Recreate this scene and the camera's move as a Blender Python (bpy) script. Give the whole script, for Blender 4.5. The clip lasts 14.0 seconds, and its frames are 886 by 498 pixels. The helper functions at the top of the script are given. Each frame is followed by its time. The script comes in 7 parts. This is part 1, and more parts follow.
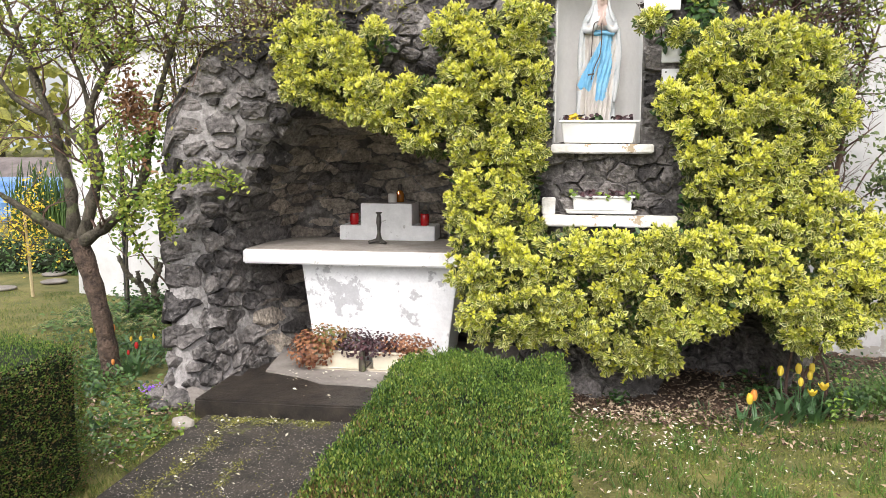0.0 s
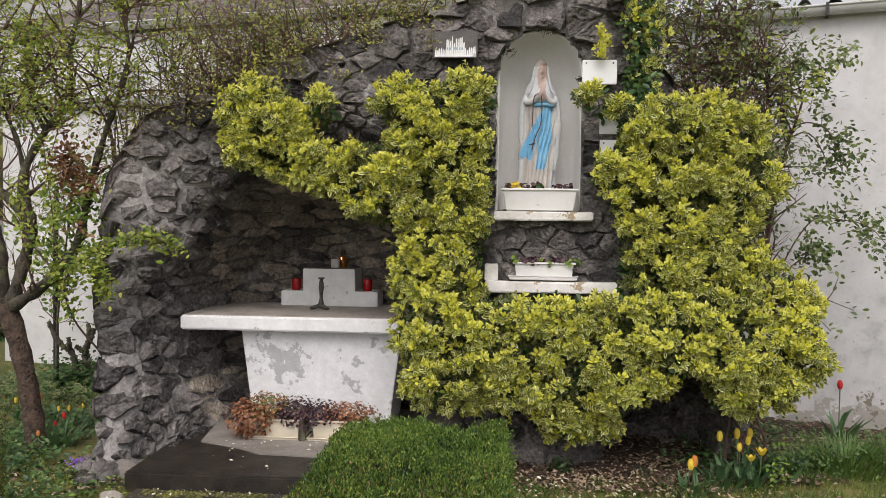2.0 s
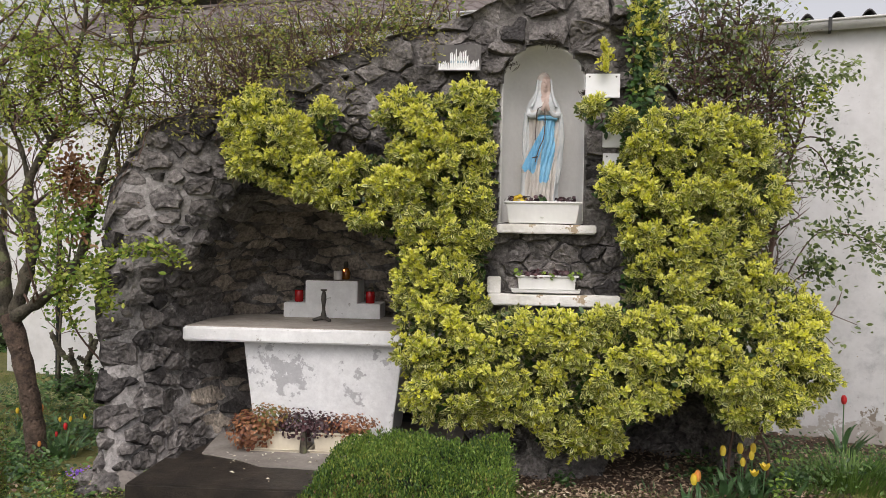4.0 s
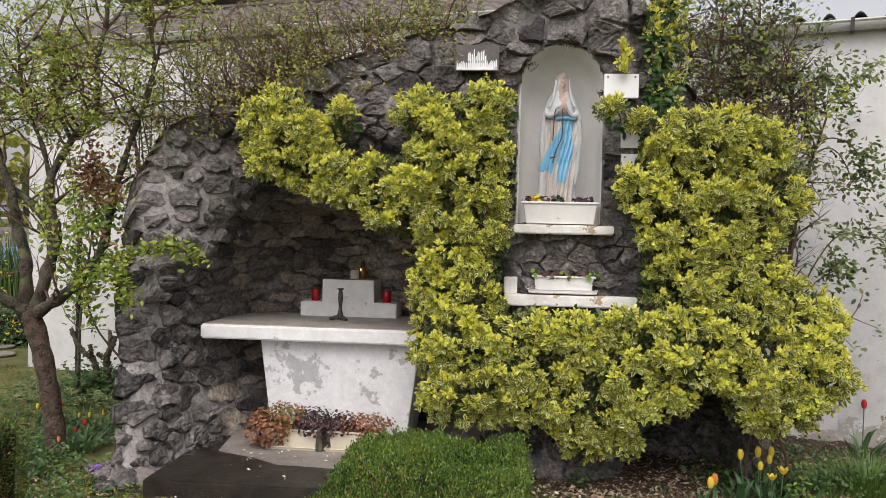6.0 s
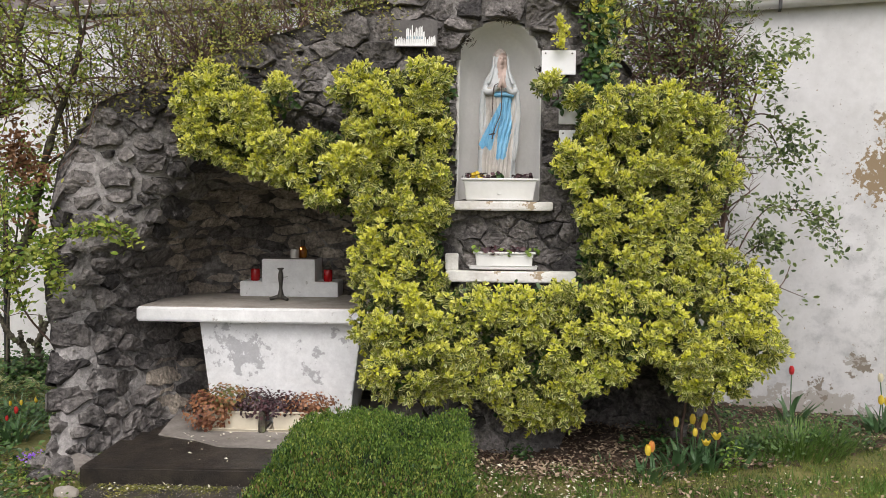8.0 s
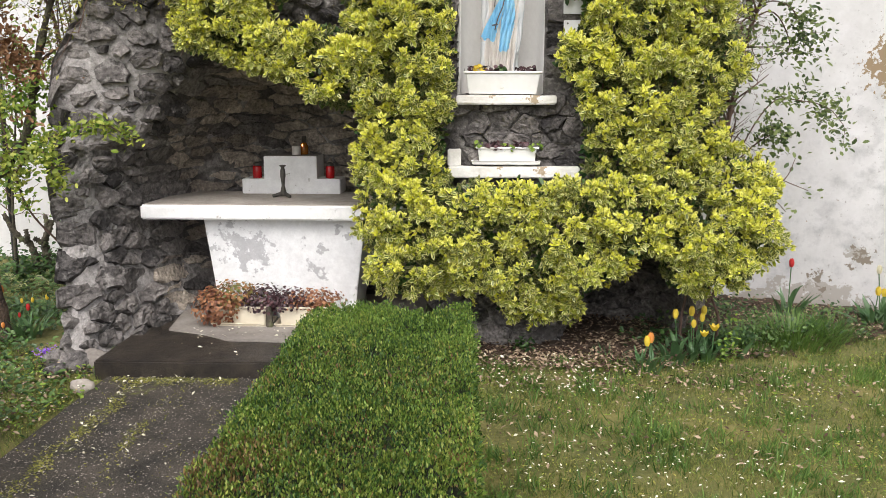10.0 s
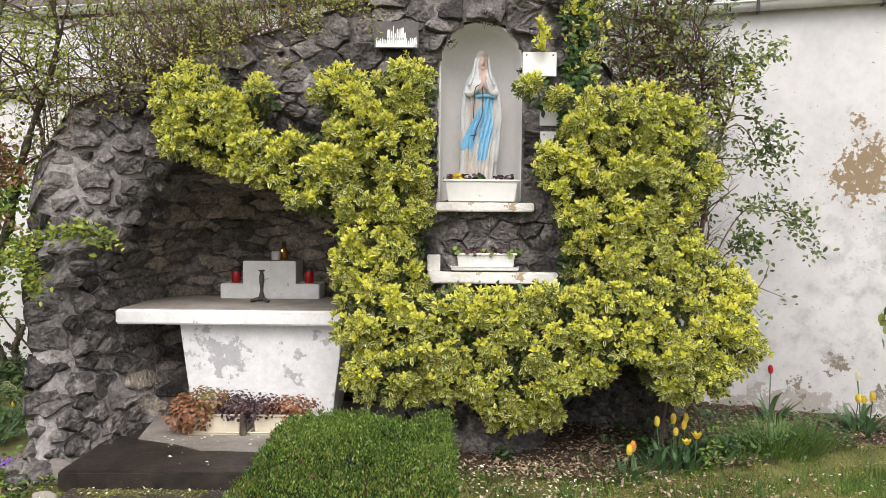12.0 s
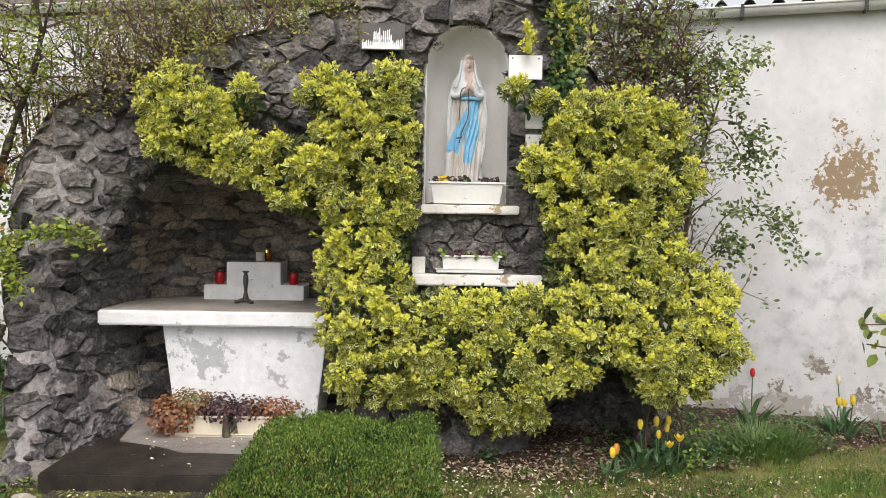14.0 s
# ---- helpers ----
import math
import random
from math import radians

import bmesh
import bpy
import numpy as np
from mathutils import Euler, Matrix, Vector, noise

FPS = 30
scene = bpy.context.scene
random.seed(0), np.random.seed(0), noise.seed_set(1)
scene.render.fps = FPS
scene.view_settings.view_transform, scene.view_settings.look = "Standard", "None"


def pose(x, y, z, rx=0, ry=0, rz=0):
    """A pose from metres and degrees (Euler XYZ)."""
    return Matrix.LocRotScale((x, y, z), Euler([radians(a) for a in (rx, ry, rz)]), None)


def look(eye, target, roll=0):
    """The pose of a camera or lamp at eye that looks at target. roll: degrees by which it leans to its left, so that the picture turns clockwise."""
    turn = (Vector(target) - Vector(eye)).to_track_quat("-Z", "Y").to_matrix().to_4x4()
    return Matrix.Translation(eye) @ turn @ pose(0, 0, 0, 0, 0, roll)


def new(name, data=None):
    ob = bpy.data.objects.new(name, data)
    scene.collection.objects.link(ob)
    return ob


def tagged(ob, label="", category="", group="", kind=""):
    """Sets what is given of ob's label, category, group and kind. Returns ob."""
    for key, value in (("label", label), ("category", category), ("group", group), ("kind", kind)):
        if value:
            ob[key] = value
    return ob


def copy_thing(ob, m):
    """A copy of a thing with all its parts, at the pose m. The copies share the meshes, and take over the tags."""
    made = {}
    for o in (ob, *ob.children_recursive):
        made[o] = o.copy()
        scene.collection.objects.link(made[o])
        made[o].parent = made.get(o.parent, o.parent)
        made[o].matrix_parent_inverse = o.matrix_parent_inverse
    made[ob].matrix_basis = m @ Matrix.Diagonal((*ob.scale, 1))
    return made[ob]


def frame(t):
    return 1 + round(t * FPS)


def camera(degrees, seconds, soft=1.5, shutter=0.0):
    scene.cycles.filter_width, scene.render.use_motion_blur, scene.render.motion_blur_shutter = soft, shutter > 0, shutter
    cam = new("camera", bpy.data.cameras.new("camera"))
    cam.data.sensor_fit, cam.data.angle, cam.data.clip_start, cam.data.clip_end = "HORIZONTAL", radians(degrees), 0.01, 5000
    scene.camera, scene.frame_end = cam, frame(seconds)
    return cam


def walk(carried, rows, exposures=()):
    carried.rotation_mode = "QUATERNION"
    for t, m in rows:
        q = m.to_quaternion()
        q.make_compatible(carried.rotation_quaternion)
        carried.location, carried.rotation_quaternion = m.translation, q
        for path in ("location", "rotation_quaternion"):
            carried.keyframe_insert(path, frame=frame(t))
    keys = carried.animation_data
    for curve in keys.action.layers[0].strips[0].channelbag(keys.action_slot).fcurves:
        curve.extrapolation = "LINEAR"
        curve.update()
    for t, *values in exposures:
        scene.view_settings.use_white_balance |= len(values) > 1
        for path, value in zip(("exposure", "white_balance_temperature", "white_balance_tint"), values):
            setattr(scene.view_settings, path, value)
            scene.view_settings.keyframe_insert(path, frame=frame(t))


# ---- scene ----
# camera: held at one spot, turning; rows of seconds, yaw, pitch, roll
cam = camera(58.0, 14.0, soft=0.85)
EYE = 1.72
ROWS = [
    (0.0, 8.309, -6.878, -0.151),
    (0.2, 8.506, -5.029, -0.162),
    (0.5, 8.095, -2.571, -0.279),
    (0.7, 7.385, -0.542, -0.556),
    (1.0, 5.901, 1.361, -0.762),
    (1.2, 5.174, 1.171, -0.745),
    (1.5, 4.621, -0.292, -0.685),
    (1.7, 4.439, -1.277, -0.708),
    (2.0, 4.279, -2.134, -0.705),
    (2.5, 4.203, -2.283, -0.703),
    (3.0, 4.114, -1.777, -0.730),
    (3.2, 4.099, -1.405, -0.813),
    (5.5, 5.539, -1.205, -1.263),
    (6.0, 5.692, -1.281, -1.333),
    (6.5, 5.494, -1.465, -1.408),
    (6.8, 4.682, -1.296, -1.486),
    (7.0, 3.887, -1.062, -1.480),
    (7.2, 3.018, -0.780, -1.390),
    (7.5, 2.021, -0.813, -1.108),
    (7.8, 1.538, -1.804, -0.837),
    (8.0, 1.442, -2.832, -0.652),
    (8.2, 1.458, -4.157, -0.450),
    (8.5, 1.498, -6.638, -0.168),
    (8.7, 1.599, -9.337, 0.018),
    (9.1, 1.699, -12.537, 0.018),
    (10.3, 1.550, -9.275, -0.241),
    (10.8, 0.950, -7.075, -0.241),
    (11.0, 0.272, -5.340, -0.284),
    (11.2, 0.153, -4.426, -0.302),
    (11.5, 0.155, -3.438, -0.393),
    (12.0, 0.130, -2.727, -0.541),
    (12.5, -0.218, -2.663, -0.613),
    (12.8, -0.331, -2.230, -0.636),
    (13.0, -0.086, -1.711, -0.822),
    (13.2, 0.279, -1.409, -0.945),
    (13.5, 0.814, -1.403, -1.159),
    (13.8, 0.436, -1.930, -1.085),
    (14.0, -0.926, -2.558, -0.932),
]
EXPOSURES = [(0.0, 0.78, 6550, 13), (0.5, 0.64, 6600, 13), (1.0, 0.0, 6650, 14.5), (1.5, -0.18, 6600, 14.5), (2.0, -0.06, 6650, 14.5), (3.0, 0.0, 6650, 14.5), (6.5, 0.02, 6650, 14.5), (8.0, 0.1, 6600, 13), (8.5, 0.3, 6600, 12), (10.8, 0.50, 6600, 12), (11.5, 0.40, 6650, 13), (12.5, 0.38, 6650, 13), (14.0, 0.31, 6650, 13)]
walk(cam, [(t, pose(0, 0, EYE, 90 + pitch, roll, yaw)) for t, yaw, pitch, roll in ROWS], EXPOSURES)

# world and sun: bright overcast spring day
world = bpy.data.worlds.new("world")
scene.world = world
world.use_nodes = True
wn = world.node_tree
sky = wn.nodes.new("ShaderNodeTexSky")
sky.sky_type, sky.sun_disc = "NISHITA", False
sky.sun_elevation, sky.sun_rotation = radians(51), radians(195)
sky.air_density, sky.dust_density = 1.0, 4.0
grey = wn.nodes.new("ShaderNodeHueSaturation")
grey.inputs["Saturation"].default_value = 0.22
grey.inputs["Value"].default_value = 1.18
wn.links.new(sky.outputs[0], grey.inputs["Color"])
wn.links.new(grey.outputs[0], wn.nodes["Background"].inputs["Color"])
wn.nodes["Background"].inputs["Strength"].default_value = 0.15
sun = new("sun", bpy.data.lights.new("sun", "SUN"))
sun.data.energy, sun.data.angle, sun.data.color = 1.2, radians(35), (1.0, 0.96, 0.90)
sun.matrix_world = look((1.8, -6.6, 8.6), (0, 0, 0))


# ---- materials ----
def mat(name, a, b, scale=8.0, fine=60.0, rough=0.8, bump=0.3, metal=0.0, island=0.0, single=0.0, spec=0.5, trans=0.0):
    """Two colours mixed by coarse and fine noise, with bump; island/single: how much each leaf or piece differs."""
    m = bpy.data.materials.new(name)
    m.use_nodes = True
    nt = m.node_tree
    nd, ln = nt.nodes, nt.links
    p = nd["Principled BSDF"]
    co = nd.new("ShaderNodeTexCoord")
    n1, n2 = nd.new("ShaderNodeTexNoise"), nd.new("ShaderNodeTexNoise")
    for n, sc in ((n1, scale), (n2, fine)):
        n.inputs["Scale"].default_value, n.inputs["Detail"].default_value = sc, 6
        ln.new(co.outputs["Object"], n.inputs["Vector"])
    add = nd.new("ShaderNodeMath")
    add.operation = "MULTIPLY_ADD"
    add.inputs[1].default_value = 0.45
    ln.new(n2.outputs[0], add.inputs[0])
    ln.new(n1.outputs[0], add.inputs[2])
    last = add.outputs[0]
    if island or single:
        src = nd.new("ShaderNodeNewGeometry") if island else nd.new("ShaderNodeObjectInfo")
        out = src.outputs["Random Per Island"] if island else src.outputs["Random"]
        k = nd.new("ShaderNodeMath")
        k.operation = "MULTIPLY_ADD"
        k.inputs[1].default_value = island or single
        ln.new(out, k.inputs[0])
        ln.new(last, k.inputs[2])
        sub = nd.new("ShaderNodeMath")
        sub.operation = "SUBTRACT"
        sub.inputs[1].default_value = (island or single) / 2
        ln.new(k.outputs[0], sub.inputs[0])
        last = sub.outputs[0]
    ramp = nd.new("ShaderNodeMapRange")
    ramp.inputs["From Min"].default_value, ramp.inputs["From Max"].default_value = 0.48, 0.98
    ln.new(last, ramp.inputs["Value"])
    mix = nd.new("ShaderNodeMix")
    mix.data_type = "RGBA"
    mix.inputs["A"].default_value, mix.inputs["B"].default_value = (*a, 1), (*b, 1)
    ln.new(ramp.outputs[0], mix.inputs["Factor"])
    ln.new(mix.outputs["Result"], p.inputs["Base Color"])
    p.inputs["Roughness"].default_value, p.inputs["Metallic"].default_value = rough, metal
    p.inputs["Specular IOR Level"].default_value = spec
    if bump:
        bp = nd.new("ShaderNodeBump")
        bp.inputs["Strength"].default_value, bp.inputs["Distance"].default_value = bump, 0.02
        ln.new(add.outputs[0], bp.inputs["Height"])
        ln.new(bp.outputs[0], p.inputs["Normal"])
    if trans:
        tr = nd.new("ShaderNodeBsdfTranslucent")
        ln.new(mix.outputs["Result"], tr.inputs["Color"])
        sh = nd.new("ShaderNodeMixShader")
        sh.inputs[0].default_value = trans
        ln.new(p.outputs[0], sh.inputs[1])
        ln.new(tr.outputs[0], sh.inputs[2])
        ln.new(sh.outputs[0], nd["Material Output"].inputs["Surface"])
    return m


def patched(m, under, spots, at, scale=9.0, edge=0.5, soft=0.02):
    """Flaked patches of another colour on a material: noise inside soft round regions (centre x, y, z, radius, weight)."""
    nt = m.node_tree
    nd, ln = nt.nodes, nt.links
    p = nd["Principled BSDF"]
    old = p.inputs["Base Color"].links[0].from_socket
    co = nd.new("ShaderNodeTexCoord")
    ns = nd.new("ShaderNodeTexNoise")
    ns.inputs["Scale"].default_value, ns.inputs["Detail"].default_value, ns.inputs["Roughness"].default_value = scale, 8, 0.65
    ln.new(co.outputs["Object"], ns.inputs["Vector"])
    total = ns.outputs[0]
    for x, y, z, r, wt in spots:
        mp = nd.new("ShaderNodeVectorMath")
        mp.operation = "DISTANCE"
        mp.inputs[1].default_value = (x - at[0], y - at[1], z - at[2])
        ln.new(co.outputs["Object"], mp.inputs[0])
        fall = nd.new("ShaderNodeMapRange")
        fall.inputs["From Min"].default_value, fall.inputs["From Max"].default_value = 0.0, r
        fall.inputs["To Min"].default_value, fall.inputs["To Max"].default_value = wt, 0.0
        ln.new(mp.outputs["Value"], fall.inputs["Value"])
        ad = nd.new("ShaderNodeMath")
        ln.new(total, ad.inputs[0])
        ln.new(fall.outputs[0], ad.inputs[1])
        total = ad.outputs[0]
    cut = nd.new("ShaderNodeMapRange")
    cut.inputs["From Min"].default_value, cut.inputs["From Max"].default_value = edge + 0.2, edge + 0.2 + soft
    ln.new(total, cut.inputs["Value"])
    mix = nd.new("ShaderNodeMix")
    mix.data_type = "RGBA"
    mix.inputs["B"].default_value = (*under, 1)
    ln.new(old, mix.inputs["A"])
    ln.new(cut.outputs[0], mix.inputs["Factor"])
    ln.new(mix.outputs["Result"], p.inputs["Base Color"])
    return m


def rough_relief(m, scale, distance):
    """A second, coarser and deeper relief under the fine one: pits and ridges."""
    nt = m.node_tree
    nd, ln = nt.nodes, nt.links
    fine = [n for n in nd if n.bl_idname == "ShaderNodeBump"][0]
    while fine.inputs["Normal"].links:
        fine = fine.inputs["Normal"].links[0].from_node
    co = nd.new("ShaderNodeTexCoord")
    ns = nd.new("ShaderNodeTexNoise")
    ns.noise_type = "RIDGED_MULTIFRACTAL"
    ns.inputs["Scale"].default_value, ns.inputs["Detail"].default_value, ns.inputs["Roughness"].default_value = scale, 5, 0.6
    ln.new(co.outputs["Object"], ns.inputs["Vector"])
    bp = nd.new("ShaderNodeBump")
    bp.inputs["Strength"].default_value, bp.inputs["Distance"].default_value = 0.55, distance
    bp.invert = True
    ln.new(ns.outputs[0], bp.inputs["Height"])
    ln.new(bp.outputs[0], fine.inputs["Normal"])
    return m


def speckled(m, scale, dark, light, detail=8):
    """Grain that darkens and lightens the base colour from place to place."""
    nt = m.node_tree
    nd, ln = nt.nodes, nt.links
    p = nd["Principled BSDF"]
    old = p.inputs["Base Color"].links[0].from_socket
    co, ns, mr, mix = nd.new("ShaderNodeTexCoord"), nd.new("ShaderNodeTexNoise"), nd.new("ShaderNodeMapRange"), nd.new("ShaderNodeMix")
    ns.inputs["Scale"].default_value, ns.inputs["Detail"].default_value, ns.inputs["Roughness"].default_value = scale, detail, 0.75
    ln.new(co.outputs["Object"], ns.inputs["Vector"])
    mr.inputs["From Min"].default_value, mr.inputs["From Max"].default_value = 0.34, 0.66
    mr.inputs["To Min"].default_value, mr.inputs["To Max"].default_value = dark, light
    ln.new(ns.outputs[0], mr.inputs["Value"])
    mix.data_type, mix.blend_type = "RGBA", "MULTIPLY"
    mix.inputs["Factor"].default_value = 1.0
    ln.new(old, mix.inputs["A"])
    ln.new(mr.outputs[0], mix.inputs["B"])
    ln.new(mix.outputs["Result"], p.inputs["Base Color"])
    return m


def leaf_mat(name, rim, mid, old, trans=0.3, rough=0.45, thin=0.1):
    """A leaf with a pale rim and a green middle; each leaf of its own age."""
    m = mat(name, mid, old, 3.0, 30.0, rough, 0.0, island=0.9, trans=trans)
    nt = m.node_tree
    nd, ln = nt.nodes, nt.links
    p = nd["Principled BSDF"]
    src = p.inputs["Base Color"].links[0].from_socket
    uv = nd.new("ShaderNodeUVMap")
    sep = nd.new("ShaderNodeSeparateXYZ")
    ln.new(uv.outputs[0], sep.inputs[0])
    g = nd.new("ShaderNodeNewGeometry")
    th = nd.new("ShaderNodeMapRange")
    th.inputs["To Min"].default_value, th.inputs["To Max"].default_value = thin, 0.85
    ln.new(g.outputs["Random Per Island"], th.inputs["Value"])
    gt = nd.new("ShaderNodeMath")
    gt.operation = "GREATER_THAN"
    ln.new(sep.outputs[0], gt.inputs[0])
    ln.new(th.outputs[0], gt.inputs[1])
    mix = nd.new("ShaderNodeMix")
    mix.data_type = "RGBA"
    mix.inputs["B"].default_value = (*rim, 1)
    ln.new(src, mix.inputs["A"])
    ln.new(gt.outputs[0], mix.inputs["Factor"])
    ln.new(mix.outputs["Result"], p.inputs["Base Color"])
    for n in nd:
        if n.bl_idname == "ShaderNodeBsdfTranslucent":
            ln.new(mix.outputs["Result"], n.inputs["Color"])
    return m


STONE = mat("basalt_stone", (0.034, 0.031, 0.031), (0.215, 0.197, 0.187), 5, 45, 0.88, 1.0, single=0.45)
rough_relief(STONE, 24.0, 0.05)
rough_relief(STONE, 95.0, 0.016)
patched(STONE, (0.25, 0.235, 0.225), [(-2.65, 5.1, 0.2, 0.8, 0.10), (-2.35, 5.4, 1.85, 0.45, 0.12)], (-0.4, 5.6, 0), 11.0, 0.40, 0.10)
speckled(STONE, 30.0, 0.45, 1.55)
MORTAR = mat("mortar", (0.045, 0.041, 0.040), (0.15, 0.14, 0.132), 4, 30, 0.95, 1.0)
patched(MORTAR, (0.33, 0.313, 0.303), [(-2.7, 5.1, 0.2, 1.3, 0.28), (-2.35, 5.4, 1.8, 0.6, 0.34), (-2.5, 5.3, 1.0, 0.7, 0.08)], (-0.4, 5.6, 0), 6.0, 0.30, 0.16)
rough_relief(MORTAR, 22.0, 0.04)
rough_relief(MORTAR, 80.0, 0.015)
speckled(MORTAR, 26.0, 0.6, 1.35)
PLASTER = mat("niche_plaster", (0.68, 0.67, 0.65), (0.80, 0.79, 0.77), 3, 40, 0.9, 0.25)
WHITE = mat("white_paint", (0.76, 0.765, 0.765), (0.88, 0.885, 0.885), 5, 50, 0.7, 0.25)
STONE2 = mat("tan_fieldstone", (0.115, 0.098, 0.084), (0.45, 0.39, 0.325), 6, 55, 0.88, 1.0, single=0.3)
rough_relief(STONE2, 24.0, 0.05)
rough_relief(STONE2, 90.0, 0.015)
speckled(STONE2, 28.0, 0.5, 1.5)
patched(WHITE, (0.40, 0.385, 0.36), [(0, 0, 0, 99, 0.0)], (0, 0, 0), 12.0, 0.43, 0.05)
speckled(WHITE, 9.0, 0.90, 1.06)
MARBLE = mat("white_marble", (0.80, 0.81, 0.82), (0.88, 0.89, 0.90), 3, 40, 0.4, 0.03)
LEDGE = mat("ledge_paint", (0.62, 0.60, 0.55), (0.86, 0.85, 0.82), 6, 50, 0.75, 0.4)
PLASTIC = mat("white_plastic", (0.72, 0.72, 0.70), (0.84, 0.84, 0.82), 3, 30, 0.4, 0.03)
CREAM = mat("cream_plastic", (0.60, 0.54, 0.42), (0.72, 0.66, 0.53), 4, 40, 0.5, 0.1)
SLABTOP = mat("weathered_concrete", (0.25, 0.22, 0.19), (0.48, 0.44, 0.39), 4, 35, 0.9, 0.4)
CONCRETE = mat("pale_concrete", (0.16, 0.14, 0.125), (0.30, 0.275, 0.25), 4, 50, 0.85, 0.4)
WET = mat("wet_dark_concrete", (0.005, 0.0042, 0.0036), (0.050, 0.039, 0.030), 9, 90, 0.5, 0.6)
patched(WET, (0.048, 0.038, 0.028), [(0, 0, 0, 99, 0.0)], (0, 0, 0), 6.0, 0.36, 0.16)
ASPHALT = mat("mossy_asphalt", (0.008, 0.0068, 0.0055), (0.062, 0.052, 0.041), 5, 110, 0.75, 1.0)
speckled(ASPHALT, 120.0, 0.35, 1.9)
SOIL = mat("soil", (0.035, 0.022, 0.015), (0.10, 0.065, 0.045), 4, 60, 0.95, 0.9)
TURF = mat("turf", (0.050, 0.068, 0.014), (0.21, 0.18, 0.060), 2.6, 40, 0.95, 1.0)
GRASS = mat("grass_blades", (0.055, 0.105, 0.02), (0.30, 0.32, 0.085), 1.0, 5, 0.6, 0, island=0.5, trans=0.3)
TALLGRASS = mat("tall_grass", (0.045, 0.11, 0.018), (0.16, 0.27, 0.055), 1.0, 5, 0.55, 0, island=0.5, trans=0.3)
BOX = mat("hedge_leaf", (0.024, 0.070, 0.011), (0.165, 0.265, 0.040), 1.6, 6, 0.55, 0, island=0.75, trans=0.25)
BOXYOUNG = mat("hedge_young_leaf", (0.10, 0.15, 0.022), (0.31, 0.36, 0.075), 1.6, 6, 0.5, 0, island=0.75, trans=0.3)
# near-black, so the shade between hedge leaves is in the core's colour
BOXDARK = mat("hedge_inner_shade", (0.006, 0.010, 0.003), (0.02, 0.03, 0.008), 8, 40, 0.95, 0.5)
BROWNSHOOT = mat("hedge_brown_leaf", (0.10, 0.058, 0.022), (0.28, 0.19, 0.070), 1.6, 6, 0.5, 0, island=0.7, trans=0.2)
EUON = leaf_mat("variegated_leaf", (0.79, 0.765, 0.19), (0.27, 0.35, 0.022), (0.63, 0.635, 0.038), 0.25, 0.42)
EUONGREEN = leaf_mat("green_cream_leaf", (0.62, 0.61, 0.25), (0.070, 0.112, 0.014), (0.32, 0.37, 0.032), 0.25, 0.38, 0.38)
# very dark leaf; inside the euonymus its colour paints the shade of the gaps
EUONDARK = leaf_mat("dark_variegated_leaf", (0.26, 0.27, 0.10), (0.014, 0.030, 0.005), (0.05, 0.085, 0.012), 0.25, 0.35)
FRESH = mat("fresh_green_leaf", (0.08, 0.16, 0.02), (0.26, 0.38, 0.05), 2, 8, 0.5, 0, island=0.7, trans=0.35)
OLIVE = mat("small_olive_leaf", (0.12, 0.14, 0.03), (0.42, 0.41, 0.09), 2, 8, 0.5, 0, island=0.7, trans=0.3)
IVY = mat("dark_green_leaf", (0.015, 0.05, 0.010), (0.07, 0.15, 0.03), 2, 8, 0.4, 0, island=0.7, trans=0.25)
DRY = mat("dry_leaf", (0.16, 0.07, 0.03), (0.36, 0.20, 0.11), 2, 8, 0.8, 0, island=0.7, trans=0.3)
LITTER = mat("leaf_litter", (0.07, 0.038, 0.024), (0.38, 0.29, 0.20), 2, 8, 0.9, 0, island=1.0)
PETAL = mat("pale_petal", (0.52, 0.49, 0.36), (0.82, 0.80, 0.68), 2, 8, 0.6, 0, island=0.5)
BARK = mat("grey_bark", (0.022, 0.018, 0.013), (0.13, 0.115, 0.085), 12, 60, 0.95, 1.0)
patched(BARK, (0.13, 0.14, 0.07), [(0, 0, 0, 99, 0.0)], (0, 0, 0), 9.0, 0.36, 0.06)
REDBARK = mat("brown_bark", (0.022, 0.015, 0.011), (0.13, 0.088, 0.065), 14, 70, 0.95, 1.0)
rough_relief(REDBARK, 34.0, 0.035)
speckled(REDBARK, 26.0, 0.55, 1.5)
rough_relief(BARK, 40.0, 0.02)
TWIG = mat("brown_twig", (0.06, 0.036, 0.028), (0.19, 0.12, 0.095), 6, 30, 0.9, 0.3)
TULIPLEAF = mat("tulip_leaf", (0.05, 0.12, 0.045), (0.12, 0.22, 0.09), 4, 20, 0.4, 0.1, single=0.2, trans=0.2)
YELLOW = mat("yellow_petal", (0.84, 0.60, 0.04), (0.90, 0.74, 0.12), 6, 20, 0.5, 0, trans=0.25)
ORANGE = mat("orange_petal", (0.75, 0.28, 0.06), (0.85, 0.45, 0.14), 6, 20, 0.5, 0, trans=0.25)
RED = mat("red_petal", (0.55, 0.02, 0.03), (0.75, 0.06, 0.05), 6, 20, 0.5, 0, trans=0.25)
CREAMPETAL = mat("cream_petal", (0.75, 0.70, 0.50), (0.85, 0.82, 0.65), 6, 20, 0.5, 0, trans=0.25)
PURPLE = mat("purple_petal", (0.16, 0.05, 0.42), (0.33, 0.15, 0.62), 6, 20, 0.5, 0, island=0.5)
MAROON = mat("maroon_leaf", (0.022, 0.008, 0.012), (0.07, 0.025, 0.03), 6, 20, 0.5, 0, island=0.7)
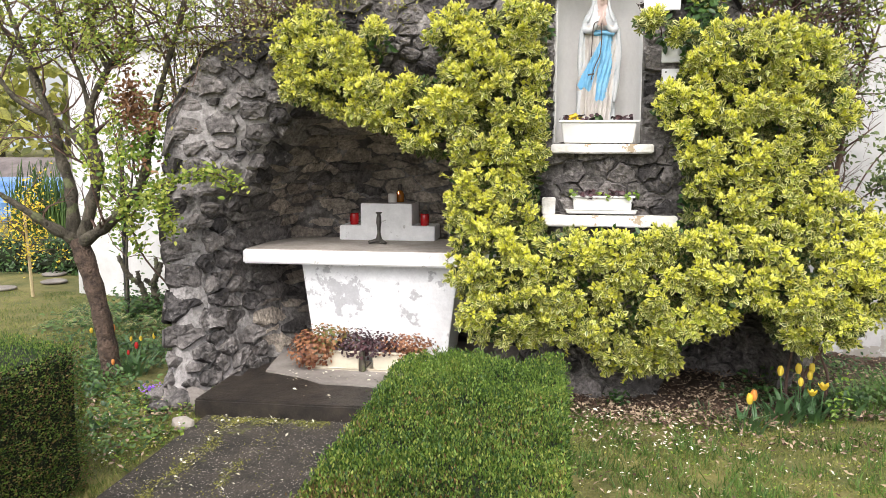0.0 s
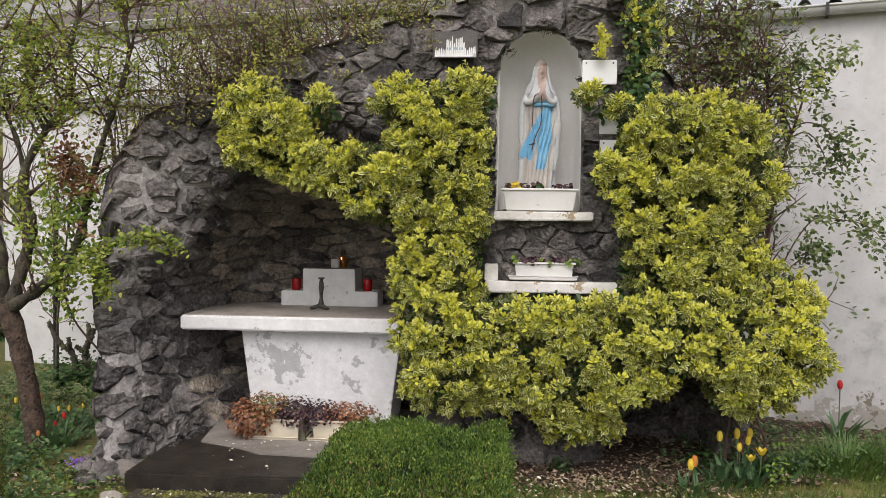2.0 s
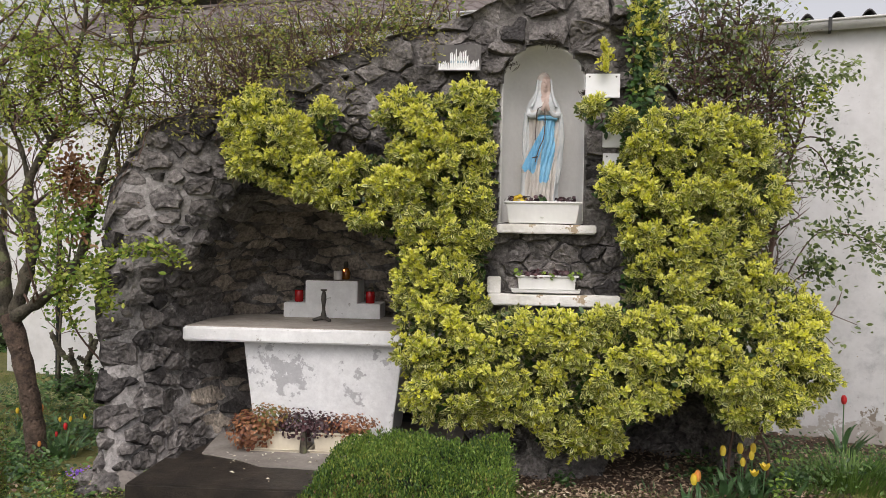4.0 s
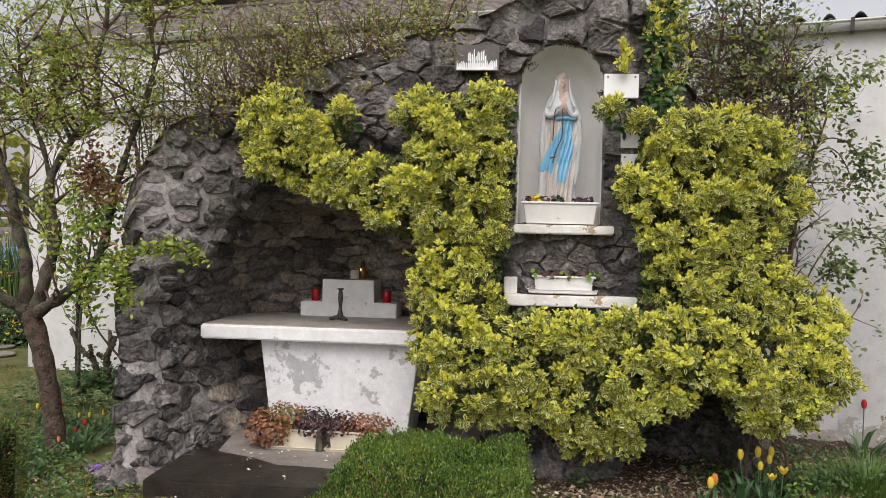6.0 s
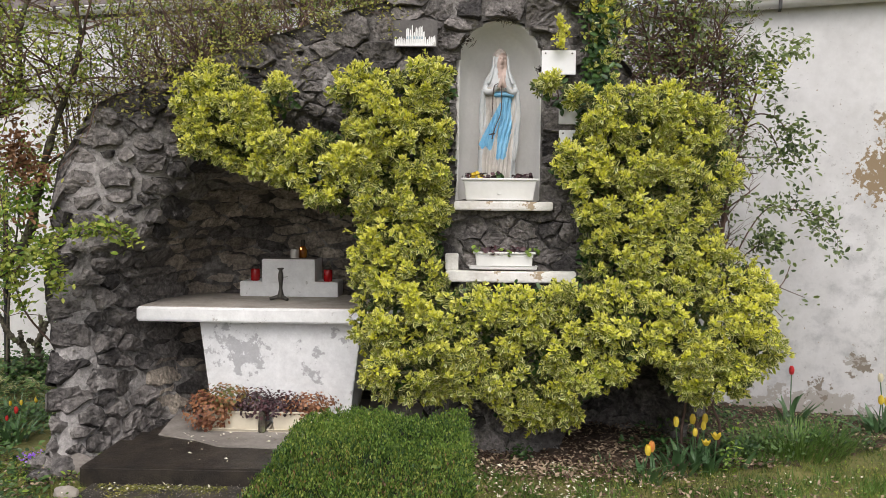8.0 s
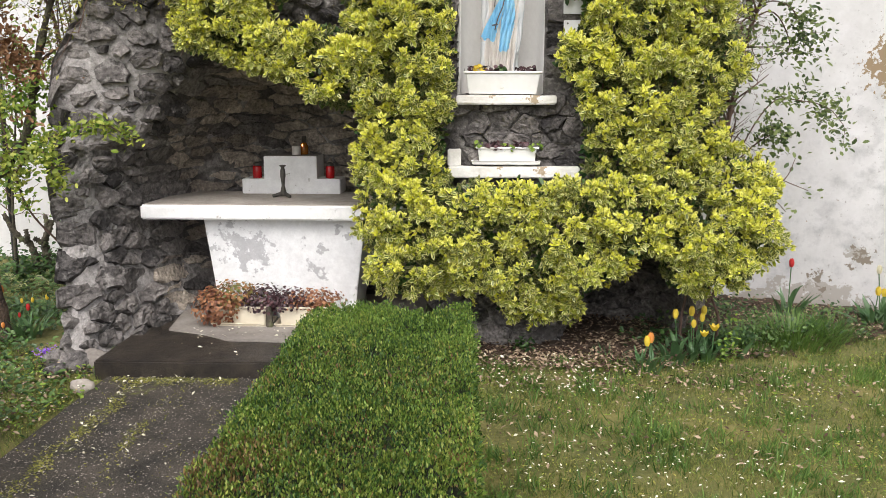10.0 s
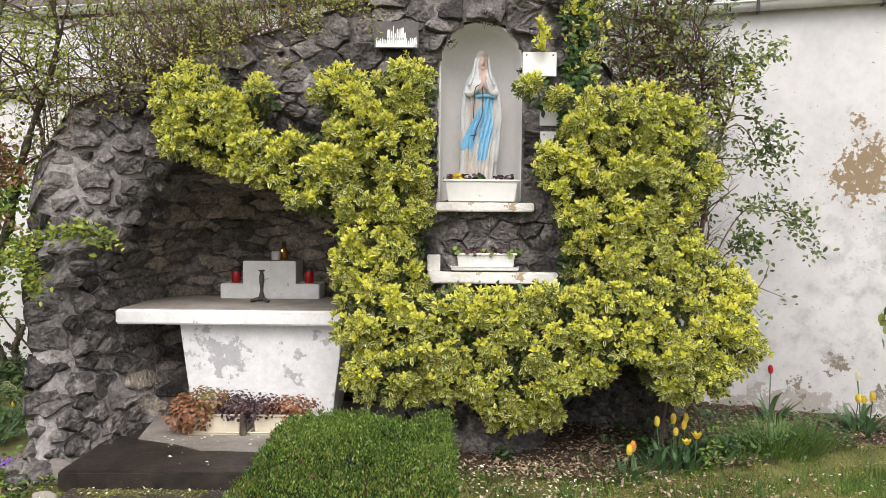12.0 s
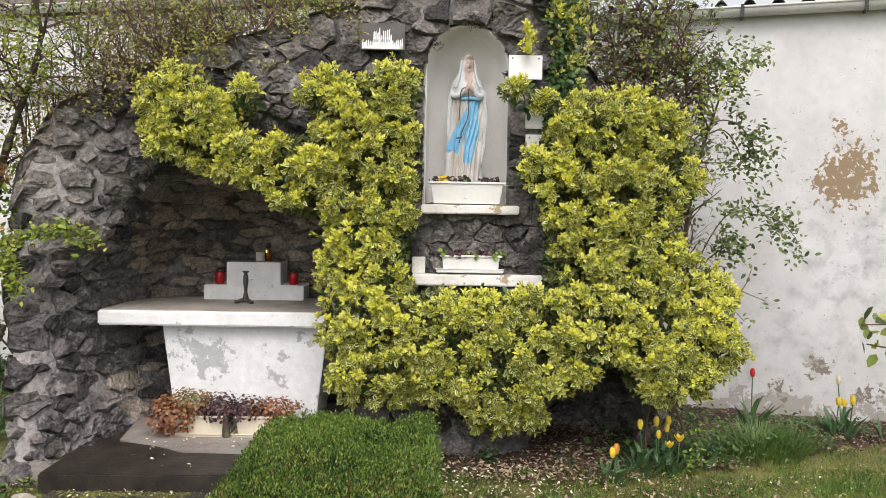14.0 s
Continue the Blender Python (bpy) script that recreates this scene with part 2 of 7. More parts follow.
RUST = mat("rust_leaf", (0.14, 0.045, 0.025), (0.40, 0.19, 0.09), 6, 20, 0.55, 0, island=0.8, trans=0.2)
REDGLASS = mat("red_candle_cup", (0.34, 0.006, 0.008), (0.46, 0.012, 0.014), 6, 20, 0.25, 0)
DARKMETAL = mat("dark_pewter", (0.05, 0.048, 0.042), (0.14, 0.13, 0.115), 12, 60, 0.5, 0.2, metal=0.6)
BLACK = mat("black_iron", (0.008, 0.008, 0.009), (0.03, 0.03, 0.03), 12, 60, 0.5, 0.2)
ROBE = mat("statue_robe", (0.46, 0.425, 0.39), (0.62, 0.59, 0.55), 9, 50, 0.6, 0.1)
SASH = mat("statue_blue", (0.13, 0.40, 0.64), (0.26, 0.53, 0.72), 9, 50, 0.55, 0.1)
SKIN = mat("statue_pink", (0.40, 0.29, 0.25), (0.50, 0.39, 0.34), 9, 50, 0.6, 0.1)
VEIL = mat("statue_veil", (0.42, 0.455, 0.475), (0.58, 0.585, 0.58), 7, 50, 0.6, 0.1)
# grey-brown tone for the top of the head
HEADTOP = mat("statue_grey_brown", (0.34, 0.29, 0.26), (0.46, 0.41, 0.37), 9, 50, 0.6, 0.1)
BEAD = mat("statue_brown", (0.05, 0.03, 0.025), (0.10, 0.07, 0.06), 9, 50, 0.6, 0.1)
WALLPAINT = mat("white_wall", (0.53, 0.53, 0.53), (0.67, 0.67, 0.68), 1.3, 14, 0.9, 0.25)
patched(WALLPAINT, (0.40, 0.405, 0.415), [(3.6, 6.6, 1.6, 1.2, 0.17), (2.6, 6.9, 0.6, 1.1, 0.14), (4.4, 6.3, 1.2, 1.2, 0.16), (3.3, 6.75, 0.5, 0.8, 0.12)], (0, 0, 0), 7.0, 0.42, 0.22)
patched(WALLPAINT, (0.36, 0.355, 0.35), [(3.5, 6.68, 1.9, 0.9, 0.07), (3.9, 6.5, 1.0, 1.0, 0.06)], (0, 0, 0), 26.0, 0.44, 0.08)
speckled(WALLPAINT, 5.0, 0.93, 1.05)
TILE = mat("dark_roof_tile", (0.02, 0.02, 0.022), (0.07, 0.068, 0.07), 5, 50, 0.7, 0.4)
SLATE = mat("grey_roof", (0.09, 0.075, 0.07), (0.21, 0.18, 0.17), 4, 40, 0.8, 0.4)
ZINC = mat("zinc_gutter", (0.48, 0.48, 0.47), (0.64, 0.64, 0.63), 3, 30, 0.5, 0.1)
GLASS = mat("amber_glass", (0.16, 0.05, 0.01), (0.34, 0.13, 0.02), 5, 20, 0.1, 0)
WAX = mat("white_wax", (0.60, 0.57, 0.53), (0.72, 0.69, 0.65), 5, 20, 0.5, 0.05)
FARWALL = mat("far_wall", (0.38, 0.385, 0.39), (0.50, 0.50, 0.50), 1, 10, 0.9, 0.1)
FARROOF = mat("far_roof", (0.10, 0.085, 0.08), (0.20, 0.17, 0.16), 2, 20, 0.9, 0.2)
PANE = mat("window_pane", (0.03, 0.035, 0.04), (0.06, 0.065, 0.07), 2, 10, 0.1, 0)
BLUE = mat("blue_tarpaulin", (0.10, 0.22, 0.45), (0.18, 0.34, 0.60), 3, 20, 0.5, 0.3)
STRAW = mat("straw", (0.30, 0.23, 0.12), (0.52, 0.43, 0.26), 3, 20, 0.8, 0, island=0.6)

# ---- shapes ----
ORIGIN = {}
rng = np.random.default_rng(7)


def geo_mesh(name, geo, smooth=False):
    """A mesh from (vertices, faces) or (vertices, faces, uv per vertex)."""
    me = bpy.data.meshes.new(name)
    me.from_pydata(np.asarray(geo[0], float).tolist(), [], [list(map(int, f)) for f in geo[1]])
    if smooth:
        me.polygons.foreach_set("use_smooth", np.ones(len(me.polygons), bool))
    me.update()
    return me


def cloud_mesh(name, tv, tf, tuv, places, axes, sizes):
    """One mesh of many copies of a small triangle template: places N x 3, axes N x 3 x 3 (columns), sizes N."""
    tv, tf = np.asarray(tv, float), np.asarray(tf, int)
    n, k = len(places), len(tv)
    v = np.einsum("nij,kj->nki", axes, tv) * np.asarray(sizes)[:, None, None] + np.asarray(places)[:, None, :]
    f = (tf[None] + (np.arange(n) * k)[:, None, None]).reshape(-1)
    me = bpy.data.meshes.new(name)
    me.vertices.add(n * k)
    me.vertices.foreach_set("co", v.reshape(-1))
    m = n * len(tf)
    me.loops.add(m * 3)
    me.loops.foreach_set("vertex_index", f.astype(np.int32))
    me.polygons.add(m)
    me.polygons.foreach_set("loop_start", np.arange(0, m * 3, 3, dtype=np.int32))
    if tuv is not None:
        uv = me.uv_layers.new(name="uv")
        uv.data.foreach_set("uv", np.asarray(tuv, float)[np.tile(tf.reshape(-1), n)].reshape(-1))
    me.update()
    me.validate()
    return me


def root(name, at, label, category, group="", kind=""):
    ob = new(name)
    ob.location = at
    ORIGIN[ob] = Vector(at)
    return tagged(ob, label, category, group, kind)


def part(name, me, material, parent=None, label="", kind=""):
    """Links a mesh, made in world places, as one object under a thing or part."""
    if isinstance(me, bmesh.types.BMesh):
        bm, me = me, bpy.data.meshes.new(name)
        bm.to_mesh(me)
        bm.free()
    me.name = name
    for m in (material if isinstance(material, (list, tuple)) else (material,)):
        me.materials.append(m)
    ob = new(name, me)
    if parent is not None:
        o = ORIGIN[parent]
        me.transform(Matrix.Translation(-o))
        ob.parent = parent
        ORIGIN[ob] = o
    else:
        ORIGIN[ob] = Vector((0, 0, 0))
    return tagged(ob, label=label, kind=kind)


def block(x0, x1, y0, y1, z0, z1, bevel=0.006, wobble=0.0, cuts=0):
    bm = bmesh.new()
    bmesh.ops.create_cube(bm, size=1)
    for v in bm.verts:
        v.co = Vector((x0 + (v.co.x + 0.5) * (x1 - x0), y0 + (v.co.y + 0.5) * (y1 - y0), z0 + (v.co.z + 0.5) * (z1 - z0)))
    if bevel:
        bmesh.ops.bevel(bm, geom=bm.edges[:], offset=bevel, segments=2, affect="EDGES")
    if cuts:
        bmesh.ops.subdivide_edges(bm, edges=[e for e in bm.edges if e.calc_length() > 0.1], cuts=cuts, use_grid_fill=True)
    if wobble:
        for v in bm.verts:
            v.co += noise.noise_vector(v.co * 6) * wobble
    return bm


def turned(bm, m):
    bm.transform(m)
    return bm


def joined(*bms):
    out = bms[0]
    for b in bms[1:]:
        me = bpy.data.meshes.new("tmp")
        b.to_mesh(me)
        out.from_mesh(me)
        b.free()
        bpy.data.meshes.remove(me)
    return out


def tub(x0, x1, y0, y1, z0, z1, flare=0.02, wall=0.012, rim=0.014):
    """An open trough, wider at the top, with a rim."""
    bm = bmesh.new()
    rings = [(flare, z0), (0.0, z1 - rim), (-rim, z1 - rim), (-rim, z1), (wall, z1), (wall, z1 - 0.03)]
    rows = []
    for i, z in rings:
        rows.append([bm.verts.new(c) for c in ((x0 + i, y0 + i * 0.7, z), (x1 - i, y0 + i * 0.7, z), (x1 - i, y1 - i * 0.7, z), (x0 + i, y1 - i * 0.7, z))])
    bm.faces.new(rows[0][::-1])
    for a, b in zip(rows, rows[1:]):
        for k in range(4):
            bm.faces.new((a[k], a[(k + 1) % 4], b[(k + 1) % 4], b[k]))
    bm.faces.new(rows[-1])
    bmesh.ops.bevel(bm, geom=[e for e in bm.edges if e.calc_length() > 0.02], offset=0.003, segments=1, affect="EDGES")
    bmesh.ops.recalc_face_normals(bm, faces=bm.faces[:])
    return bm


def lathe(profile, at, sides=20):
    """A turned body from (radius, height) pairs."""
    bm = bmesh.new()
    rows = [[bm.verts.new((at[0] + r * math.cos(2 * math.pi * k / sides), at[1] + r * math.sin(2 * math.pi * k / sides), at[2] + z)) for k in range(sides)] for r, z in profile]
    for a, b in zip(rows, rows[1:]):
        for k in range(sides):
            bm.faces.new((a[k], a[(k + 1) % sides], b[(k + 1) % sides], b[k])).smooth = True
    bm.faces.new(rows[0][::-1])
    bm.faces.new(rows[-1])
    return bm


def tube_geo(pts, radii, sides=6):
    """Vertices and faces of a tube along points."""
    pts = [Vector(p) for p in pts]
    vs, fs = [], []
    side = Vector((1, 0, 0))
    for i, p in enumerate(pts):
        t = (pts[min(i + 1, len(pts) - 1)] - pts[max(i - 1, 0)]).normalized()
        a = t.orthogonal().normalized() if i == 0 else (side - t * side.dot(t)).normalized()
        side = a
        b = t.cross(a)
        for k in range(sides):
            w = 2 * math.pi * k / sides
            vs.append(p + (a * math.cos(w) + b * math.sin(w)) * radii[i])
        if i:
            o = (i - 1) * sides
            for k in range(sides):
                fs.append((o + k, o + (k + 1) % sides, o + sides + (k + 1) % sides, o + sides + k))
    vs.append(pts[-1])
    o = (len(pts) - 1) * sides
    for k in range(sides):
        fs.append((o + k, o + (k + 1) % sides, len(vs) - 1))
    return vs, fs


def merge(geos):
    vs, fs = [], []
    for v, f in geos:
        o = len(vs)
        vs += list(v)
        fs += [tuple(i + o for i in q) for q in f]
    return vs, fs


def smooth_line(pts, n=6):
    """Points along a smooth curve through pts."""
    p = np.array(pts, float)
    q = np.vstack([2 * p[0] - p[1], p, 2 * p[-1] - p[-2]])
    out = []
    for i in range(1, len(q) - 2):
        for s in np.linspace(0, 1, n, endpoint=False):
            a, b, c, d = q[i - 1], q[i], q[i + 1], q[i + 2]
            out.append(0.5 * (2 * b + (c - a) * s + (2 * a - 5 * b + 4 * c - d) * s * s + (3 * b - a - 3 * c + d) * s ** 3))
    out.append(p[-1])
    return np.array(out)


def axes_from(normals, up, spin):
    """Frames whose z is the normal and whose y points along up, turned by spin."""
    z = normals / np.linalg.norm(normals, axis=1, keepdims=True)
    x = np.cross(up, z)
    x /= np.linalg.norm(x, axis=1, keepdims=True) + 1e-9
    y = np.cross(z, x)
    c, s = np.cos(spin)[:, None], np.sin(spin)[:, None]
    return np.stack([x * c + y * s, y * c - x * s, z], axis=2)


# leaf templates: stem end at the origin, tip at y = 1
OVAL_V = [(0, 0, 0), (-0.24, 0.3, 0.05), (0, 0.33, -0.03), (0.24, 0.3, 0.05), (-0.22, 0.68, 0.04), (0, 0.68, -0.03), (0.22, 0.68, 0.04), (0, 1, -0.06)]
OVAL_F = [(0, 2, 1), (0, 3, 2), (1, 2, 5), (1, 5, 4), (2, 3, 6), (2, 6, 5), (4, 5, 7), (5, 6, 7)]
OVAL_UV = [(0.3, 0), (1, 0.3), (0, 0.3), (1, 0.3), (1, 0.7), (0, 0.7), (1, 0.7), (0.9, 1)]
DIAM_V = [(0, 0, 0), (-0.24, 0.5, 0.06), (0.24, 0.5, 0.06), (0, 0.5, -0.04), (0, 1, -0.05)]
DIAM_F = [(0, 3, 1), (0, 2, 3), (1, 3, 4), (3, 2, 4)]
BLADE_V = [(-0.03, 0, 0), (0.03, 0, 0), (0.02, 0.55, 0.06), (0, 1, 0.25), (-0.02, 0.55, 0.06)]
BLADE_F = [(0, 1, 2), (0, 2, 4), (4, 2, 3)]


def unit(n):
    v = rng.normal(size=(n, 3))
    return v / np.linalg.norm(v, axis=1, keepdims=True)


def leaves(name, places, normals, size, material, parent, template="diam", spread=0.5, vary=0.35, label="", lift=0.0):
    """Leaves at places, their blades roughly facing along normals."""
    n = len(places)
    nn = normals + unit(n) * spread
    up = unit(n) + np.array([0, 0, lift])
    ax = axes_from(nn, up, np.zeros(n))
    sz = size * (1 + vary * rng.uniform(-1, 1, n))
    if template == "oval":
        me = cloud_mesh(name, OVAL_V, OVAL_F, OVAL_UV, places, ax, sz)
    elif template == "diam":
        me = cloud_mesh(name, DIAM_V, DIAM_F, None, places, ax, sz)
    return part(name, me, material, parent, label, "stuff")


def rosettes(name, tips, axis, size, count, material, parent, open_deg=58, label=""):
    """Shoot ends: count leaves round each tip, spreading from the axis."""
    n = len(tips)
    a = axis / np.linalg.norm(axis, axis=1, keepdims=True)
    r0 = np.cross(a, unit(n))
    r0 /= np.linalg.norm(r0, axis=1, keepdims=True) + 1e-9
    r1 = np.cross(a, r0)
    P, A, S = [], [], []
    for k in range(count):
        w = 2.4 * k + rng.uniform(-0.4, 0.4, n)
        op = np.radians(open_deg * (0.35 + 0.75 * k / count) + rng.uniform(-12, 12, n))[:, None]
        rad = r0 * np.cos(w)[:, None] + r1 * np.sin(w)[:, None]
        y = a * np.cos(op) + rad * np.sin(op)
        z = a - y * np.sum(a * y, axis=1, keepdims=True)
        z /= np.linalg.norm(z, axis=1, keepdims=True) + 1e-9
        x = np.cross(y, z)
        A.append(np.stack([x, y, z], axis=2))
        P.append(tips - a * (size * 0.55 * k / count) + rad * size * 0.08)
        S.append(size * rng.uniform(0.65, 1.2, n) * (0.75 + 0.4 * k / count))
    me = cloud_mesh(name, OVAL_V, OVAL_F, OVAL_UV, np.concatenate(P), np.concatenate(A), np.concatenate(S))
    return part(name, me, material, parent, label, "stuff")


# ---- ground, path, walls ----
bm = bmesh.new()
bmesh.ops.create_grid(bm, x_segments=160, y_segments=160, size=1)
for v in bm.verts:
    x, y = math.copysign(abs(v.co.x) ** 3, v.co.x) * 300, math.copysign(abs(v.co.y) ** 3, v.co.y) * 300 + 4
    h = 0.012 * noise.noise(Vector((x * 1.3, y * 1.3, 0))) if y < 12 else 0.0
    far = max(0.0, y - 30)
    v.co = Vector((x, y, h - 0.012 + min(far * 0.03, 2.0)))
ground = part("ground", bm, TURF)
tagged(ground, "mossy spring lawn, patchy green and yellow", "lawn", kind="structure")

bm = block(-2.26, -0.62, 0.3, 4.80, -0.1, 0.012, 0.004, 0.004, 12)
path = part("path", bm, ASPHALT)
tagged(path, "dark damp asphalt path with moss and fallen petals", "path", kind="structure")
patched(ASPHALT, (0.085, 0.09, 0.02), [(-1.9, 4.72, 0, 0.3, 0.22), (-2.02, 4.5, 0, 0.16, 0.2), (-2.03, 4.25, 0, 0.15, 0.18), (-2.02, 4.0, 0, 0.15, 0.18), (-2.01, 3.7, 0, 0.16, 0.2), (-1.70, 4.3, 0, 0.12, 0.15), (-1.72, 3.9, 0, 0.14, 0.16)], (0, 0, 0), 22.0, 0.46, 0.08)

step = root("altar_platform", (-1.4, 5.3, 0), "low dark wet concrete platform step before the altar", "step", kind="structure")
part("step_block", block(-2.34, 0.0, 4.78, 6.9, -0.1, 0.118, 0.012, 0.004, 8), WET, step)
bm = bmesh.new()
base_pts = [(-2.11, 5.47), (-1.83, 5.36), (-1.62, 5.23), (-1.3, 5.21), (-0.3, 5.10), (-0.3, 6.6), (-2.25, 6.6), (-2.15, 5.75)]
low = [bm.verts.new((x, y, 0.10)) for x, y in base_pts]
top = [bm.verts.new((x, y, 0.128)) for x, y in base_pts]
bm.faces.new(top)
for k in range(8):
    bm.faces.new((low[k], low[(k + 1) % 8], top[(k + 1) % 8], top[k]))
bmesh.ops.recalc_face_normals(bm, faces=bm.faces[:])
part("pale_base", bm, CONCRETE, step, "dry pale concrete patch")


def wall_with(name, p0, p1, height, thick, material):
    """A straight wall from p0 to p1 in plan, its face on the camera's side."""
    (xa, ya), (xb, yb) = p0, p1
    length = math.hypot(xb - xa, yb - ya)
    m = Matrix.Translation((xa, ya, 0)) @ Matrix.Rotation(math.atan2(yb - ya, xb - xa), 4, "Z")
    return part(name, turned(block(0, length, 0, thick, -0.2, height, 0.01), m), material), m, length


patched(WALLPAINT, (0.27, 0.20, 0.125), [(3.55, 6.67, 2.25, 0.36, 0.27), (3.52, 6.68, 1.95, 0.36, 0.26), (3.30, 6.75, 2.04, 0.24, 0.20), (3.43, 6.71, 2.52, 0.12, 0.25), (3.95, 6.53, 2.5, 0.25, 0.2), (4.3, 6.4, 2.2, 0.5, 0.22)], (0, 0, 0), 20.0, 0.495, 0.02)
patched(WALLPAINT, (0.36, 0.34, 0.315), [(3.32, 6.75, 0.50, 0.22, 0.24), (2.5, 7.0, 0.0, 0.45, 0.34), (2.95, 6.86, 0.0, 0.42, 0.34), (3.3, 6.7, -0.05, 0.45, 0.34), (3.9, 6.55, 0.05, 0.5, 0.36), (4.5, 6.4, 0.05, 0.6, 0.36), (3.6, 6.7, 1.5, 1.1, 0.03)], (0, 0, 0), 10.0, 0.50, 0.03)
wall_r, MR, LR = wall_with("wall_east", (-0.6, 8.06), (9.5, 4.68), 3.47, 0.3, WALLPAINT)
patched(WALLPAINT, (0.22, 0.19, 0.155), [(3.34, 6.74, 0.46, 0.20, 0.30), (3.05, 6.84, 0.22, 0.22, 0.24), (3.7, 6.62, 0.26, 0.30, 0.22), (4.2, 6.45, 0.3, 0.3, 0.2)], (0, 0, 0), 16.0, 0.50, 0.03)
tagged(wall_r, "white rendered outbuilding wall with flaking stained plaster", "wall", kind="structure")
wall_l, ML, LL = wall_with("wall_west", (-5.85, 8.98), (0.6, 7.55), 3.72, 0.3, WALLPAINT)
tagged(wall_l, "white painted house wall behind the tree", "wall", kind="structure")


def gutter(m, length, z, label):
    g = root("gutter", m @ Vector((0, -0.1, z)), label, "gutter")
    bm = bmesh.new()
    n = 10
    rows = []
    for x in (0.0, length):
        rows.append([bm.verts.new((x, -0.07 + 0.065 * math.cos(math.pi + math.pi * k / n), z + 0.07 + 0.07 * math.sin(math.pi + math.pi * k / n))) for k in range(n + 1)])
        rows.append([bm.verts.new((x, -0.07 + 0.058 * math.cos(math.pi + math.pi * k / n), z + 0.07 + 0.063 * math.sin(math.pi + math.pi * k / n))) for k in range(n + 1)])
    for k in range(n):
        bm.faces.new((rows[0][k], rows[0][k + 1], rows[2][k + 1], rows[2][k])).smooth = True
        bm.faces.new((rows[1][k + 1], rows[1][k], rows[3][k], rows[3][k + 1])).smooth = True
    bm.faces.new((rows[0][0], rows[2][0], rows[3][0], rows[1][0]))
    bm.faces.new((rows[0][n], rows[2][n], rows[3][n], rows[1][n]))
    part("channel", turned(bm, m), ZINC, g)
    roll = tube_geo([m @ Vector((0, -0.137, z + 0.072)), m @ Vector((length, -0.137, z + 0.072))], [0.011, 0.011], 8)
    part("rolled_edge", geo_mesh("rolled_edge", roll, True), ZINC, g)
    for k in range(int(length / 0.95)):
        x = 0.6 + 0.95 * k
        b = joined(block(x - 0.014, x + 0.014, -0.152, -0.139, z - 0.02, z + 0.09, 0.002), block(x - 0.012, x + 0.012, -0.14, 0.0, z - 0.012, z - 0.004, 0.001))
        part("bracket", turned(b, m), BLACK, g)
    return g


course = part("trim_course", turned(block(-0.05, LL, -0.09, 0.0, 2.92, 3.02, 0.01), ML), mat("grey_trim", (0.28, 0.28, 0.28), (0.42, 0.42, 0.41), 2, 20, 0.9, 0.3))
tagged(course, "grey weathered string course on the white wall", "trim", kind="structure")
gutter(MR, LR, 3.445, "half-round zinc gutter along the outbuilding eaves")
gutter(ML, LL, 3.74, "pale half-round gutter under the slate roof")

# roofs
roof_r = root("roof_east", MR @ Vector((LR / 2, 0.2, 3.6)), "low roof of dark corrugated tiles", "roof", kind="structure")
part("deck", turned(block(0, LR, -0.02, 5.0, 3.47, 3.52, 0.0), MR @ Matrix.Translation((0, 0, 0)) ), SLATE, roof_r)
vs, fs = [], []
nx = int(LR / 0.23) * 12
for j, (yy, zz) in enumerate(((-0.09, 3.535), (5.0, 3.97))):
    for layer in (0, 1):
        for i in range(nx + 1):
            x = i * 0.23 / 12
            w = max(0.0, math.sin(2 * math.pi * x / 0.23)) * 0.06
            vs.append(MR @ Vector((x, yy, zz + w - 0.014 * layer)))
s_ = nx + 1
for i in range(nx):
    fs += [(i, i + 1, 2 * s_ + i + 1, 2 * s_ + i), (s_ + i + 1, s_ + i, 3 * s_ + i, 3 * s_ + i + 1), (i + 1, i, s_ + i, s_ + i + 1)]
part("tiles", geo_mesh("tiles", (vs, fs), True), TILE, roof_r, "dark corrugated tiles with round crests")

roof_l = root("roof_west", ML @ Vector((LL / 2, 0.5, 3.9)), "low pitched roof of weathered grey tiles", "roof", kind="structure")
for row in range(7):
    y0, y1 = -0.10 + row * 0.24, 0.20 + row * 0.24
    z0, z1 = 3.84 + row * 0.105, 3.95 + row * 0.105
    vs, fs = [], []
    nx = int(LL / 0.22) * 6
    for yy, zz, lay in ((y0, z0, 0), (y1, z1, 0), (y0, z0 - 0.02, 1), (y1, z1 - 0.02, 1)):
        for i in range(nx + 1):
            x = i * 0.22 / 6 - 0.1
            vs.append(ML @ Vector((x, yy, zz + 0.018 * math.sin(2 * math.pi * x / 0.22) + 0.003 * math.sin(x * 7.3 + row))))
    s_ = nx + 1
    for i in range(nx):
        fs += [(i, i + 1, s_ + i + 1, s_ + i), (i + 1, i, 2 * s_ + i, 2 * s_ + i + 1)]
    part("tile_course", geo_mesh("tile_course", (vs, fs)), SLATE, roof_l)
part("ridge_cap", turned(block(-0.1, LL, 1.46, 1.66, 4.52, 4.58, 0.02), ML), SLATE, roof_l)
part("rear_slope", turned(block(-0.1, LL, 1.6, 1.66, 3.0, 4.55, 0.0), ML), SLATE, roof_l)
chim = root("chimney", (1.1, 8.2, 3.9), "pale block chimney stump behind the grotto", "chimney")
part("masonry", block(1.02, 1.42, 8.0, 8.4, 3.4, 5.1, 0.01), FARWALL, chim)

